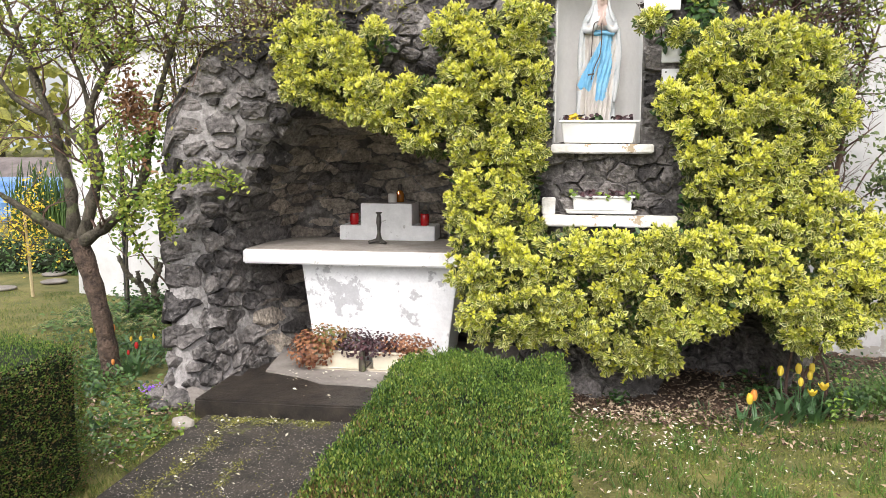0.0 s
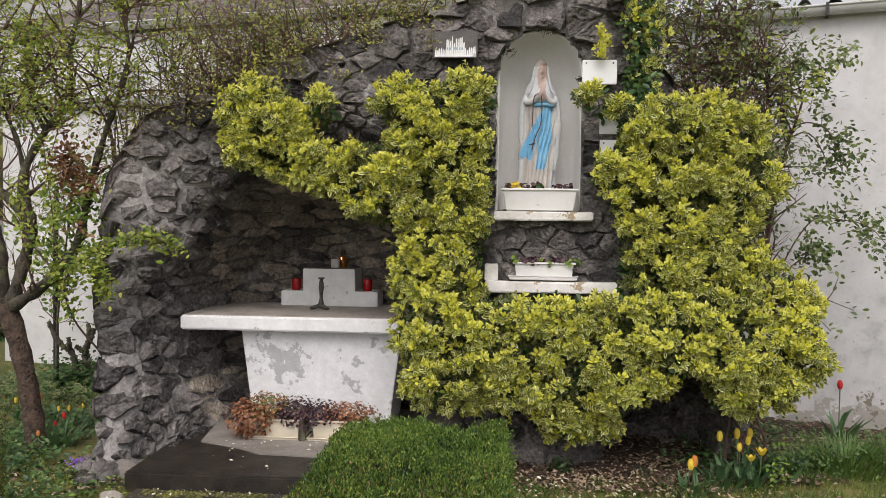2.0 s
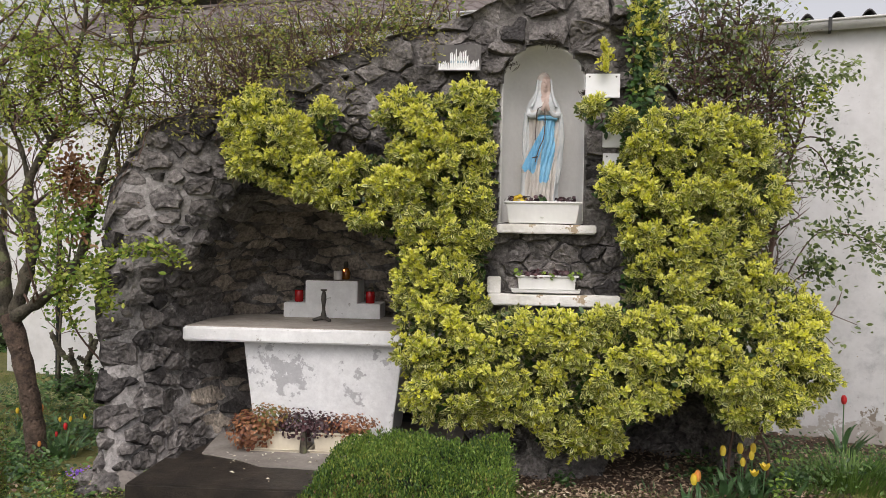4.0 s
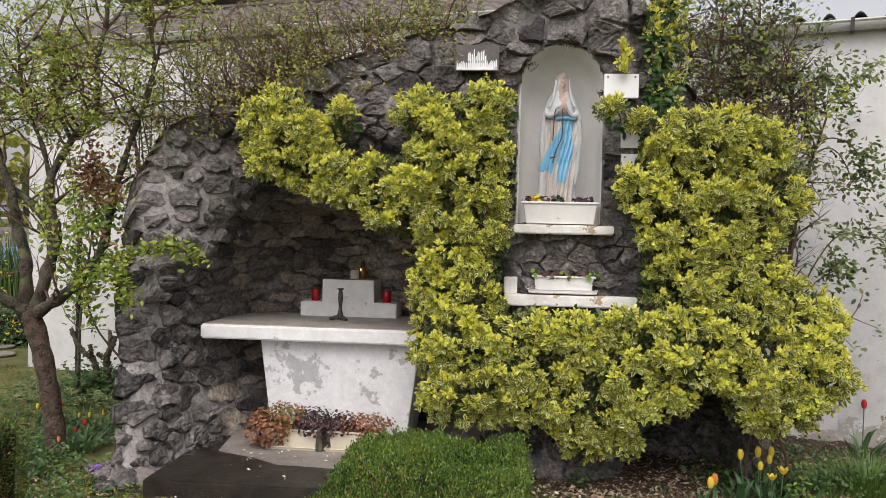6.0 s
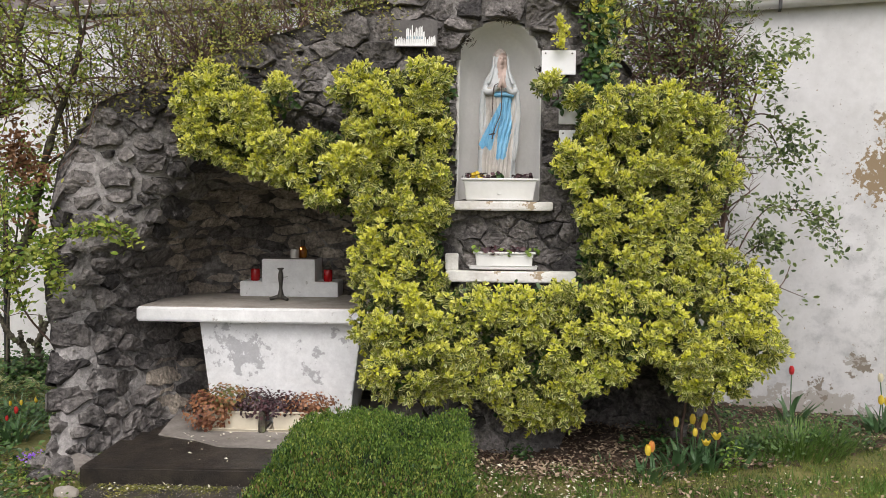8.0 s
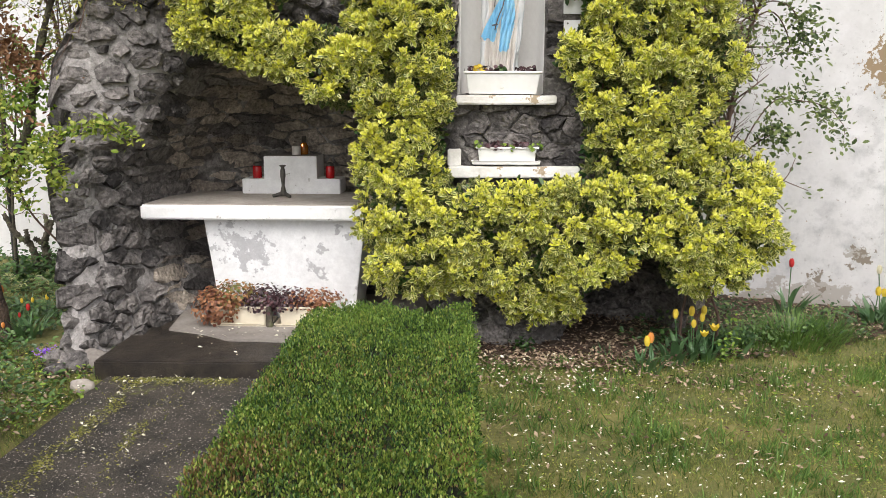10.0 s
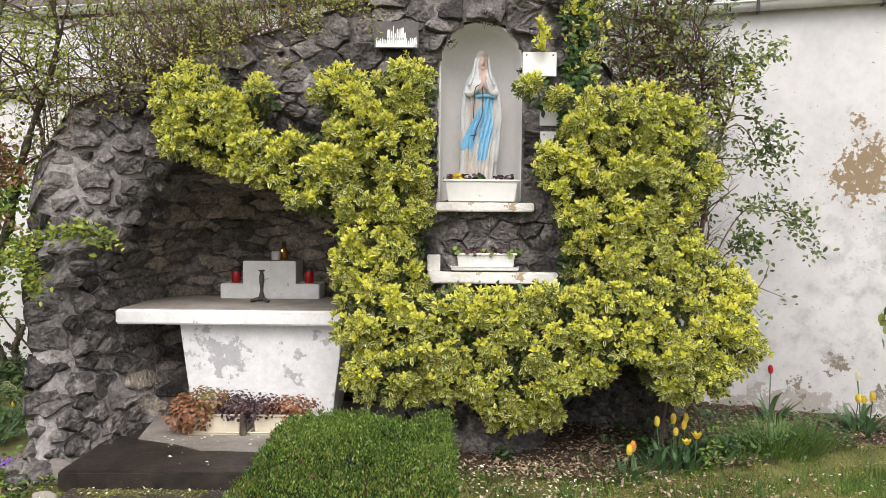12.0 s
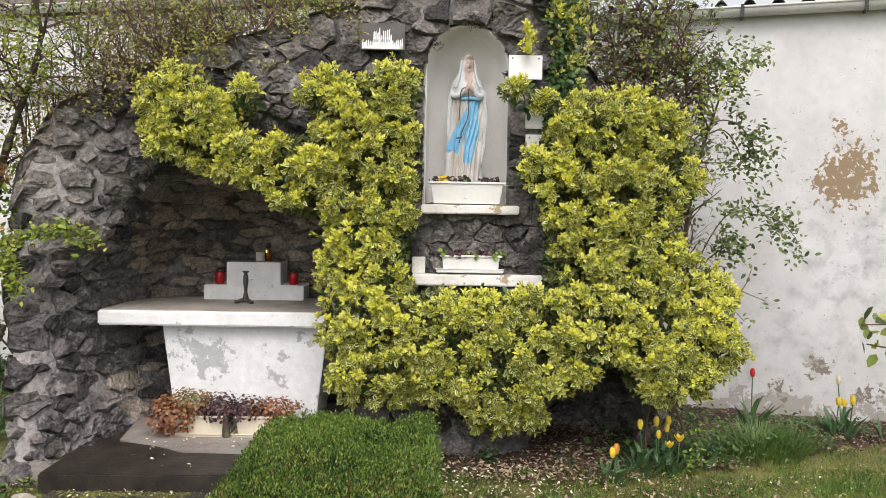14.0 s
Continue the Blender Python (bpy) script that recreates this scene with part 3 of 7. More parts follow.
# ---- grotto ----
TOP = [(-2.77, 1.70), (-2.74, 1.98), (-2.66, 2.20), (-2.58, 2.37), (-2.42, 2.46), (-2.10, 2.62), (-1.50, 2.86), (-1.0, 3.02), (-0.6, 3.14), (-0.25, 3.24), (-0.10, 3.33), (0.12, 3.40), (0.40, 3.43), (0.64, 3.39), (0.82, 3.27), (0.90, 2.90), (1.10, 2.75), (1.25, 2.50), (1.52, 2.2), (1.62, 1.6)]
NICHE = (0.245, 1.79, 0.280, 2.745)  # centre x, floor z, half width, spring of the arch


def top_of(x):
    return float(np.interp(x, [p[0] for p in TOP], [p[1] for p in TOP]))


def lean(x, z):
    """The outer edge of the jaw draws in towards its foot."""
    return x + 0.13 * max(0.0, 1.0 - z / 1.1) * min(max((-2.35 - x) / 0.45, 0.0), 1.0)


def jaw(x, z):
    """The splayed inner side of the jaw: its plan at the floor and at the table, blended by height."""
    foot = np.interp(x, [-2.88, -2.80, -2.70, -2.60, -2.50, -2.37, -2.29, -2.22, -2.16, -2.05, -1.90, -1.70], [5.30, 5.05, 4.92, 4.90, 5.00, 5.16, 5.38, 5.63, 5.80, 6.00, 6.35, 6.72])
    mid = np.interp(x, [-2.88, -2.80, -2.66, -2.55, -2.45, -2.33, -2.24, -1.95], [5.38, 5.32, 5.34, 5.52, 5.88, 6.22, 6.55, 6.74])
    w = min(max(z / 0.85, 0.0), 1.0)
    return float(foot + (mid - foot) * w ** 0.7)


def depth(x, z):
    """How far back the rock face stands at a place of the front."""
    y = 5.35 + 0.25 * min(max((x + 2.55) / 0.7, 0), 1) ** 2 * (3 - 2 * min(max((x + 2.55) / 0.7, 0), 1))
    y += 0.10 * max(0.0, z - 1.0) * min(max((-2.0 - x) / 0.5, 0.0), 1.0)
    y += 0.16 * max(0.0, x - 1.0) ** 2 + (0.25 * max(0.0, x - 0.85) if z > 2.3 else 0.0)
    y -= 0.25 * max(0.0, 0.35 - z) * min(max((-2.1 - x) / 0.4, 0.0), 1.0)
    ux, uz = (x + 1.23) / 1.12, max(z - 1.12, 0.0) / 1.12
    s = 1.0 - math.hypot(ux, uz)
    if -0.16 < s <= 0:
        y += 0.10 * (1 + s / 0.16) ** 2
    if s > 0:
        w = min(s / 0.46, 1.0)
        y += 0.10 + (6.72 - y) * (1 - (1 - w) ** 2)
    s2 = 1.0 - math.hypot((x - 1.18) / 0.50, z / 0.74)
    if s2 > 0:
        y += 0.75 * math.sqrt(min(1.0, s2 * 2))
    if x < -1.7:
        w = min(max((1.62 - z) / 0.5, 0.0), 1.0) * min(max((-1.7 - x) / 0.2, 0.0), 1.0)
        y += (jaw(x, z) - y) * w * w * (3 - 2 * w)
    n3 = noise.noise(Vector((x * 3.1, z * 3.1, 0.3))) * 0.045
    return y + n3


def in_niche(x, z, grow=0.0):
    cx, z0, hw, sp = NICHE
    if z < z0 - grow:
        return False
    if z < sp:
        return abs(x - cx) < hw + grow
    return math.hypot(x - cx, z - sp) < hw + grow


grotto = root("grotto", (-0.4, 5.6, 0), "dark volcanic fieldstone grotto with an arched cave and a statue niche", "grotto")
bm = bmesh.new()
xs = np.linspace(-2.77, 1.62, 150)
NV = 90
cols = []
for x in xs:
    zt = top_of(x)
    col = [bm.verts.new((lean(x, zt * k / NV), depth(x, zt * k / NV), zt * k / NV)) for k in range(NV + 1)]
    col.append(bm.verts.new((x, 6.98, zt - 0.02)))
    col.append(bm.verts.new((lean(x, 0), 6.98, 0)))
    cols.append(col)
for a, b in zip(cols, cols[1:]):
    for k in range(NV + 2):
        c = (a[k].co + b[k + 1].co) / 2
        if k < NV and in_niche(c.x, c.z, 0.01) and c.y < 6.2:
            continue
        bm.faces.new((a[k], b[k], b[k + 1], a[k + 1]))
bm.faces.new(cols[0])
bm.faces.new(cols[-1][::-1])
core = part("mortar_core", bm, MORTAR, grotto, "grey mortar between the stones")

cx, z0, hw, sp = NICHE
bm = bmesh.new()
outline = [(cx - hw, z0 - 0.02)] + [(cx - hw, z) for z in np.linspace(z0 + 0.15, sp, 6)] + [(cx - hw * math.cos(a), sp + hw * math.sin(a)) for a in np.linspace(0, math.pi, 17)[1:-1]] + [(cx + hw, z) for z in np.linspace(sp, z0 + 0.15, 6)] + [(cx + hw, z0 - 0.02)]
rows = []
nn_ = len(outline)
for f, y in ((1.14, 5.68), (1.02, 5.62), (1.0, 5.63), (0.985, 5.72), (0.94, 5.80), (0.84, 5.87), (0.68, 5.915), (0.45, 5.94), (0.2, 5.95)):
    rows.append([bm.verts.new((cx + (x - cx) * f + 0.005 * noise.noise(Vector((x * 9, z * 9, y))), y, sp - 0.25 + (z - sp + 0.25) * min(f, 1.06) if z > sp - 0.25 else z)) for x, z in outline])
for a, b in zip(rows, rows[1:]):
    for k in range(nn_ - 1):
        bm.faces.new((a[k], b[k], b[k + 1], a[k + 1])).smooth = True
for k in range(nn_ // 2 - 1):
    bm.faces.new((rows[-1][k], rows[-1][k + 1], rows[-1][nn_ - 2 - k], rows[-1][nn_ - 1 - k])).smooth = True
bmesh.ops.recalc_face_normals(bm, faces=bm.faces[:])
part("niche", bm, PLASTER, grotto, "grey plastered round-arched niche")


def arch_tuft(x, z, r):
    """Dry rootlets hanging from the rim of the arch."""
    t = root("dry_moss", (x, 5.56, z), "dark dry moss tuft hanging from the rim of the niche arch", "moss", "moss tufts on the niche arch")
    geos = []
    for _ in range(70):
        p = Vector((x + rng.normal(0, r * 0.6), 5.57 + rng.normal(0, 0.012), z + rng.normal(0, r * 0.25)))
        d = Vector((rng.normal(0, 0.6), -0.3, rng.uniform(-1.0, 0.4))).normalized() * rng.uniform(0.3, 1.0) * r
        geos.append(tube_geo([p, p + d * 0.6 + Vector((0, 0, -0.003)), p + d], [0.0028, 0.002, 0.001], 4))
    part("rootlets", geo_mesh("rootlets", merge(geos)), MOSSDRY, t, kind="stuff")


MOSSDRY = mat("dry_moss", (0.012, 0.009, 0.006), (0.05, 0.038, 0.025), 20, 60, 0.95, 0)
for x, z, r in (((0.303, 3.053, 0.070), (-0.016, 2.890, 0.060), (0.528, 2.692, 0.030))):
    arch_tuft(x, z, r)


def stone_mesh(poly, p, n, u, w, h, wild=1.0):
    """A rough stone: a rounded polygon that follows the rock face, raised in bevelled, uneven rings."""
    soft = []
    for a, b in zip(poly, poly[1:] + poly[:1]):
        far = math.hypot(b[0] - a[0], b[1] - a[1])
        for f in ((0.07, 0.36, 0.66, 0.93) if far > 0.09 else (0.12, 0.88)):
            soft.append((a[0] + (b[0] - a[0]) * f + rng.uniform(-0.011, 0.011), a[1] + (b[1] - a[1]) * f + rng.uniform(-0.011, 0.011)))
    k = len(soft)
    mx, my = sum(q[0] for q in soft) / k, sum(q[1] for q in soft) / k
    tilt = (rng.uniform(-0.38, 0.38) * wild, rng.uniform(-0.38, 0.38) * wild)
    off = Vector(unit(1)[0]) * 9
    vs = []

    def put(x, y, d):
        q = p + u * x + w * y
        q.x = min(max(q.x, -2.79), 1.65)
        q.z = min(max(q.z, 0.0), top_of(q.x) - 0.005)
        for _ in range(8):
            if not in_niche(q.x, q.z, 0.012):
                break
            q.x, q.z = q.x + (p.x - q.x) * 0.2, q.z + (p.z - q.z) * 0.2
        q.y = min(max(depth(q.x, q.z), q.y - 0.07), q.y + 0.07)
        q.x = lean(q.x, q.z)
        vs.append(q + n * d)

    for f, d, j in ((1.0, -0.05, 0.0), (0.99, h * 0.45, 0.4), (0.93, h * 0.95, 1.0), (0.70, h, 1.0), (0.36, h * 1.03, 1.0)):
        for x, y in soft:
            X, Y = mx + (x - mx) * f, my + (y - my) * f
            r = (noise.noise(Vector((X * 11, Y * 11, 0)) + off) * 0.028 + abs(noise.noise(Vector((X * 23, Y * 23, 0)) + off)) * -0.014 + noise.noise(Vector((X * 47, Y * 47, 0)) + off) * 0.008) * j * wild
            t = ((X - mx) * tilt[0] + (Y - my) * tilt[1]) * (1 if d > 0 else 0)
            put(X, Y, d + t + r)
    put(mx, my, h * 1.03 + noise.noise(off) * 0.012)
    fs = [(r * k + i, r * k + (i + 1) % k, (r + 1) * k + (i + 1) % k, (r + 1) * k + i) for r in range(4) for i in range(k)]
    fs += [(4 * k + i, 4 * k + (i + 1) % k, 5 * k) for i in range(k)]
    return vs, fs


def clip(poly, nx, ny, d):
    out = []
    for a, b in zip(poly, poly[1:] + poly[:1]):
        da, db = a[0] * nx + a[1] * ny - d, b[0] * nx + b[1] * ny - d
        if da <= 0:
            out.append(a)
        if da * db < 0:
            s = da / (da - db)
            out.append((a[0] + (b[0] - a[0]) * s, a[1] + (b[1] - a[1]) * s))
    return out


def shape_of(p):
    """How much wider than high the stones are: laid in flat courses inside the cave."""
    return (1.75, 0.62) if p.y > 5.85 and -2.45 < p.x < -0.2 and p.z < 2.1 else (1.30, 0.82)


seeds = []
tries = 0
while tries < 45000:
    tries += 1
    x = rng.uniform(-2.76, 1.60)
    z = rng.uniform(0.0, 3.42)
    if z > top_of(x) - 0.03 or in_niche(x, z, 0.06):
        continue
    e = 0.02
    gx, gz = (depth(x + e, z) - depth(x - e, z)) / (2 * e), (depth(x, z + e) - depth(x, z - e)) / (2 * e)
    if rng.uniform(0, 3.5) > math.sqrt(1 + gx * gx + gz * gz):
        continue
    p = Vector((x, depth(x, z), z))
    r = 0.135 + 0.07 * noise.noise(Vector((x * 1.1, z * 1.1, 5))) + rng.uniform(-0.035, 0.06)
    if x < -1.9:
        r *= 1.4 if z < 1.25 else 1.12
    if rng.uniform() < 0.3:
        r *= 0.65 if x > -1.9 else 0.55
    sx, sz = shape_of(p)
    if sx > 1.5:
        r *= 0.86
    if all(((p.x - q.x) / sx) ** 2 + ((p.y - q.y) / sx) ** 2 + ((p.z - q.z) / sz) ** 2 > ((r + rq) / 2) ** 2 for q, _, rq in seeds):
        seeds.append((p, Vector((gx, -1, gz)).normalized(), r))
made = 0
for p, n, r in seeds:
    u = Vector((0, 0, 1)).cross(n) * -1
    u = u.normalized() if u.length > 0.01 else Vector((1, 0, 0))
    w = n.cross(u) * -1
    if w.z < 0:
        w = -w
    R = 0.22 if p.x > -1.9 else 0.27
    gap = 0.013 if p.x < -2.05 and p.z < 1.0 else ((0.012 if p.z < 1.25 else 0.015) if p.x < -2.0 else 0.005)
    sx, sz = shape_of(p)
    poly = [(-R, -R * 0.66), (R, -R * 0.66), (R, R * 0.66), (-R, R * 0.66)]
    for q, _, rq in seeds:
        dd = q - p
        if 1e-6 < dd.length < 0.6:
            X, Y = dd.dot(u), dd.dot(w)
            L = math.hypot(X / sx, Y / sz)
            if L > 0.02:
                nx, ny = X / sx ** 2, Y / sz ** 2
                s = math.hypot(nx, ny)
                frac = r / (r + rq)
                poly = clip(poly, nx / s, ny / s, (X * nx + Y * ny) / s * frac - gap)
        if len(poly) < 3:
            break
    if len(poly) < 3:
        continue
    g = stone_mesh(poly, p, n, u, w, rng.uniform(0.008, 0.022) if sx > 1.5 else rng.uniform(0.018, 0.05) * (1.3 if p.x < -2.0 else 1.0), 0.4 if sx > 1.5 else 1.0)
    part("stone", geo_mesh("stone", g), STONE2 if p.y > 5.9 and -2.3 < p.x < -0.5 and rng.uniform() < 0.85 else STONE, grotto)
    made += 1

# ---- altar ----
altar = root("altar", (-1.33, 6.1, 0.12), "white painted concrete altar table with a tapered flaking base", "altar")
part("tabletop", block(-2.36, -0.34, 5.70, 6.66, 0.885, 0.992, 0.012, 0.003, 6), WHITE, altar)
bm = block(-2.34, -0.36, 5.725, 6.64, 0.985, 0.997, 0.003)
part("top_surface", bm, SLABTOP, altar, "bare weathered brownish concrete surface")
bm = block(-1.93, -0.73, 5.80, 6.5, 0.12, 0.886, 0.006)
for v in bm.verts:
    f = 1 - 0.16 * (0.886 - v.co.z) / 0.766
    v.co.x = -1.33 + (v.co.x + 1.33) * f
    v.co.y += 0.03 * (0.886 - v.co.z)
BASEPAINT = mat("flaking_white_paint", (0.70, 0.71, 0.72), (0.82, 0.83, 0.84), 5, 50, 0.8, 0.3)
patched(BASEPAINT, (0.45, 0.455, 0.47), [(-1.70, 5.8, 0.70, 0.34, 0.30), (-1.52, 5.8, 0.60, 0.22, 0.22), (-1.21, 5.8, 0.72, 0.10, 0.28), (-1.06, 5.8, 0.64, 0.10, 0.26), (-1.13, 5.8, 0.51, 0.12, 0.28), (-1.02, 5.8, 0.45, 0.10, 0.24), (-0.93, 5.8, 0.79, 0.10, 0.28), (-0.83, 5.8, 0.73, 0.10, 0.28), (-0.77, 5.8, 0.36, 0.14, 0.34)], (-1.33, 6.1, 0.12), 16.0, 0.50, 0.05)
speckled(BASEPAINT, 22.0, 0.90, 1.06)
part("base", bm, BASEPAINT, altar, "tapered base with grey flaked paint")

steps_ = root("candle_steps", (-1.41, 6.55, 0.992), "white painted stepped block standing on the altar", "altar step")
part("lower_step", block(-1.81, -1.01, 6.44, 6.74, 0.994, 1.118, 0.006, 0.002, 3), WHITE, steps_)
part("upper_step", block(-1.627, -1.197, 6.436, 6.76, 1.112, 1.302, 0.006, 0.002, 3), WHITE, steps_)
part("step_top", block(-1.618, -1.206, 6.446, 6.75, 1.295, 1.3045, 0.001), CONCRETE, steps_, "bare grey top")


def grave_candle(at):
    c = root("grave_candle", at, "red plastic grave candle with a dark lid on the altar step", "candle", "red candles on the altar")
    part("cup", lathe([(0.030, 0), (0.036, 0.004), (0.037, 0.05), (0.036, 0.09), (0.030, 0.10)], at), REDGLASS, c)
    part("lid", lathe([(0.031, 0.099), (0.033, 0.102), (0.033, 0.118), (0.024, 0.124), (0.012, 0.132)], at), DARKMETAL, c, "dark metal lid")
    return c


grave_candle((-1.705, 6.53, 1.118))
grave_candle((-1.105, 6.53, 1.118))
wc = root("pillar_candle", (-1.385, 6.56, 1.3045), "short white wax candle on the top step", "candle")
part("wax", lathe([(0.034, 0), (0.036, 0.006), (0.036, 0.068), (0.031, 0.074), (0.026, 0.066)], (-1.385, 6.56, 1.3045)), WAX, wc)
ab = root("oil_bottle", (-1.335, 6.64, 1.3045), "small amber glass oil lamp with a dark cap and flame", "oil lamp")
part("glass", lathe([(0.03, 0), (0.034, 0.01), (0.034, 0.07), (0.022, 0.09), (0.014, 0.10)], (-1.335, 6.64, 1.3045)), GLASS, ab)
part("cap", lathe([(0.016, 0.098), (0.019, 0.10), (0.019, 0.14), (0.014, 0.15)], (-1.335, 6.64, 1.3045)), DARKMETAL, ab)
FLAME = bpy.data.materials.new("flame")
FLAME.use_nodes = True
FLAME.node_tree.nodes["Principled BSDF"].inputs["Emission Color"].default_value = (1.0, 0.45, 0.12, 1)
FLAME.node_tree.nodes["Principled BSDF"].inputs["Emission Strength"].default_value = 4.0
part("flame", lathe([(0.002, 0.0), (0.005, 0.006), (0.004, 0.013), (0.001, 0.022)], (-1.343, 6.601, 1.372), 10), FLAME, ab, "small orange flame")

cs = root("candlestick", (-1.42, 6.20, 0.997), "dark pewter candlestick with a three-footed base", "candlestick")
AT = (-1.42, 6.20, 0.997)
part("stem", lathe([(0.022, 0.012), (0.028, 0.03), (0.020, 0.06), (0.013, 0.09), (0.015, 0.13), (0.022, 0.17), (0.019, 0.21), (0.012, 0.235), (0.026, 0.245), (0.026, 0.252)], AT, 14), DARKMETAL, cs)
for k in range(3):
    a = math.radians(200 + 120 * k)
    d = Vector((math.cos(a), math.sin(a), 0))
    b = Vector(AT)
    part("foot", geo_mesh("foot", tube_geo([b + Vector((0, 0, 0.035)), b + d * 0.04 + Vector((0, 0, 0.022)), b + d * 0.07 + Vector((0, 0, 0.014)), b + d * 0.085 + Vector((0, 0, 0.012))], [0.016, 0.015, 0.014, 0.012], 8), True), DARKMETAL, cs)


MIXED = mat("green_rust_leaf", (0.12, 0.13, 0.03), (0.32, 0.16, 0.06), 6, 20, 0.55, 0, island=1.0, trans=0.2)
# ---- planters on the ground before the altar ----
ROUND_V = [(0, 0, 0), (-0.42, 0.3, 0.08), (0, 0.4, -0.05), (0.42, 0.3, 0.08), (-0.40, 0.72, 0.07), (0, 0.7, -0.04), (0.40, 0.72, 0.07), (0, 1, 0.05)]


def leafy(name, centre, spread, n, size, material, parent, lift=0.6):
    q = unit(n) * np.array(spread) * rng.uniform(0.55, 1.0, (n, 1)) ** 0.6
    q *= 1 + 0.25 * np.sin(np.arange(n) * 0.9)[:, None]
    q[:, 2] *= 0.8
    pl = np.array(centre) + q
    pl[:, 2] = np.maximum(pl[:, 2], centre[2] - spread[2] * 0.6)
    nn = q / (np.linalg.norm(q, axis=1, keepdims=True) + 1e-6) + np.array([0, -0.3, lift])
    ax = axes_from(nn + unit(n) * 0.35, unit(n), np.zeros(n))
    return part(name, cloud_mesh(name, ROUND_V, OVAL_F, None, pl, ax, size * rng.uniform(0.65, 1.3, n)), material, parent, kind="stuff")


def ground_planter(x0, label):
    t = root("planter_box", (x0 + 0.2, 5.66, 0.128), label, "planter", "cream planters before the altar")
    part("tub", tub(x0 + 0.03, x0 + 0.40, 5.58, 5.74, 0.14, 0.272, 0.012), CREAM, t)
    part("saucer", tub(x0, x0 + 0.43, 5.56, 5.77, 0.129, 0.15, 0.01, 0.008, 0.006), CREAM, t)
    part("soil", block(x0 + 0.042, x0 + 0.388, 5.592, 5.728, 0.20, 0.255, 0.004), SOIL, t)
    return t


ground_planter(-1.83, "cream plastic planter trough before the altar")
ground_planter(-1.37, "cream plastic planter trough half hidden by the hedge")
for nm, c, sp_, n, sz, m, lb in (
        ("coral_bells", (-1.80, 5.58, 0.27), (0.15, 0.12, 0.17), 760, 0.024, RUST, "rust-orange coral bells plant spilling from the planter"),
        ("coral_bells", (-1.69, 5.66, 0.335), (0.21, 0.13, 0.13), 640, 0.023, MIXED, "green and rust coral bells plant in the planter"),
        ("coral_bells", (-1.48, 5.66, 0.305), (0.17, 0.13, 0.13), 600, 0.023, MAROON, "dark maroon coral bells plant in the planter"),
        ("coral_bells", (-1.29, 5.66, 0.30), (0.16, 0.13, 0.11), 520, 0.022, MAROON, "brown-leaved coral bells plant in the planter"),
        ("coral_bells", (-1.10, 5.66, 0.30), (0.21, 0.13, 0.11), 560, 0.022, RUST, "copper-leaved coral bells plant in the planter")):
    t = root(nm, (c[0], c[1], 0.255), lb, "plant", "coral bells in the planters")
    leafy("foliage", c, sp_, n, sz, m, t)
    geos = [tube_geo([(c[0] + rng.uniform(-.03, .03), c[1], 0.25), (c[0] + rng.uniform(-.06, .06), c[1] + rng.uniform(-.05, .03), c[2])], [0.003, 0.002], 4) for _ in range(9)]
    part("stalk", geo_mesh("stalk", merge(geos)), TWIG, t)
bot = root("wooden_wedge", (-1.405, 5.60, 0.128), "narrow dark wooden wedge between the two planters", "wedge")
bm = block(-1.425, -1.385, 5.54, 5.58, 0.128, 0.285, 0.006)
for v in bm.verts:
    v.co.x = -1.405 + (v.co.x + 1.405) * (1.25 if v.co.z < 0.2 else 0.8)
part("wedge_body", bm, BARK, bot)

# ---- ledges, planters and statue ----
lu = root("upper_ledge", (0.27, 5.6, 1.72), "white painted stone ledge under the statue niche", "ledge")
patched(LEDGE, (0.42, 0.33, 0.22), [(0.45, 5.5, 1.77, 0.16, 0.24), (0.2, 5.5, 1.73, 0.1, 0.2)], (0.27, 5.6, 1.72), 14, 0.50, 0.03)
part("slab", block(-0.062, 0.612, 5.48, 5.86, 1.717, 1.780, 0.008, 0.004, 6), LEDGE, lu)
ll = root("lower_ledge", (0.33, 5.6, 1.24), "long white painted stone ledge below the upper one", "ledge")
part("slab", block(-0.115, 0.78, 5.48, 5.72, 1.222, 1.300, 0.008, 0.004, 6), LEDGE, ll)
up_ = root("white_planter", (0.25, 5.57, 1.784), "white plastic planter at the statue's feet", "planter")
part("tub", tub(0.0, 0.498, 5.495, 5.66, 1.788, 1.938, 0.022), PLASTIC, up_)
part("soil", block(0.015, 0.483, 5.51, 5.645, 1.85, 1.918, 0.003), SOIL, up_)
part("plug", lathe([(0.012, -0.004), (0.012, 0.003)], (0.245, 5.507, 1.83), 12), PLASTIC, up_)
low_ = root("white_planter", (0.285, 5.58, 1.312), "white planter with a saucer on the lower ledge", "planter")
part("tub", tub(0.087, 0.489, 5.515, 5.65, 1.322, 1.432, 0.012), PLASTIC, low_)
part("saucer", tub(0.045, 0.515, 5.49, 5.68, 1.313, 1.34, 0.004, 0.01, 0.004), PLASTIC, low_)
part("soil", block(0.1, 0.476, 5.53, 5.635, 1.36, 1.415, 0.003), SOIL, low_)
for k in range(9):
    x = 0.10 + 0.047 * k
    t = root("pansy", (x, 5.56, 1.415), "small dark pansy plant in the lower planter", "plant", "pansies in the lower planter")
    leafy("foliage", (x, 5.555, 1.437), (0.055, 0.06, 0.035), 22, 0.03, MAROON if k % 4 else FRESH, t)
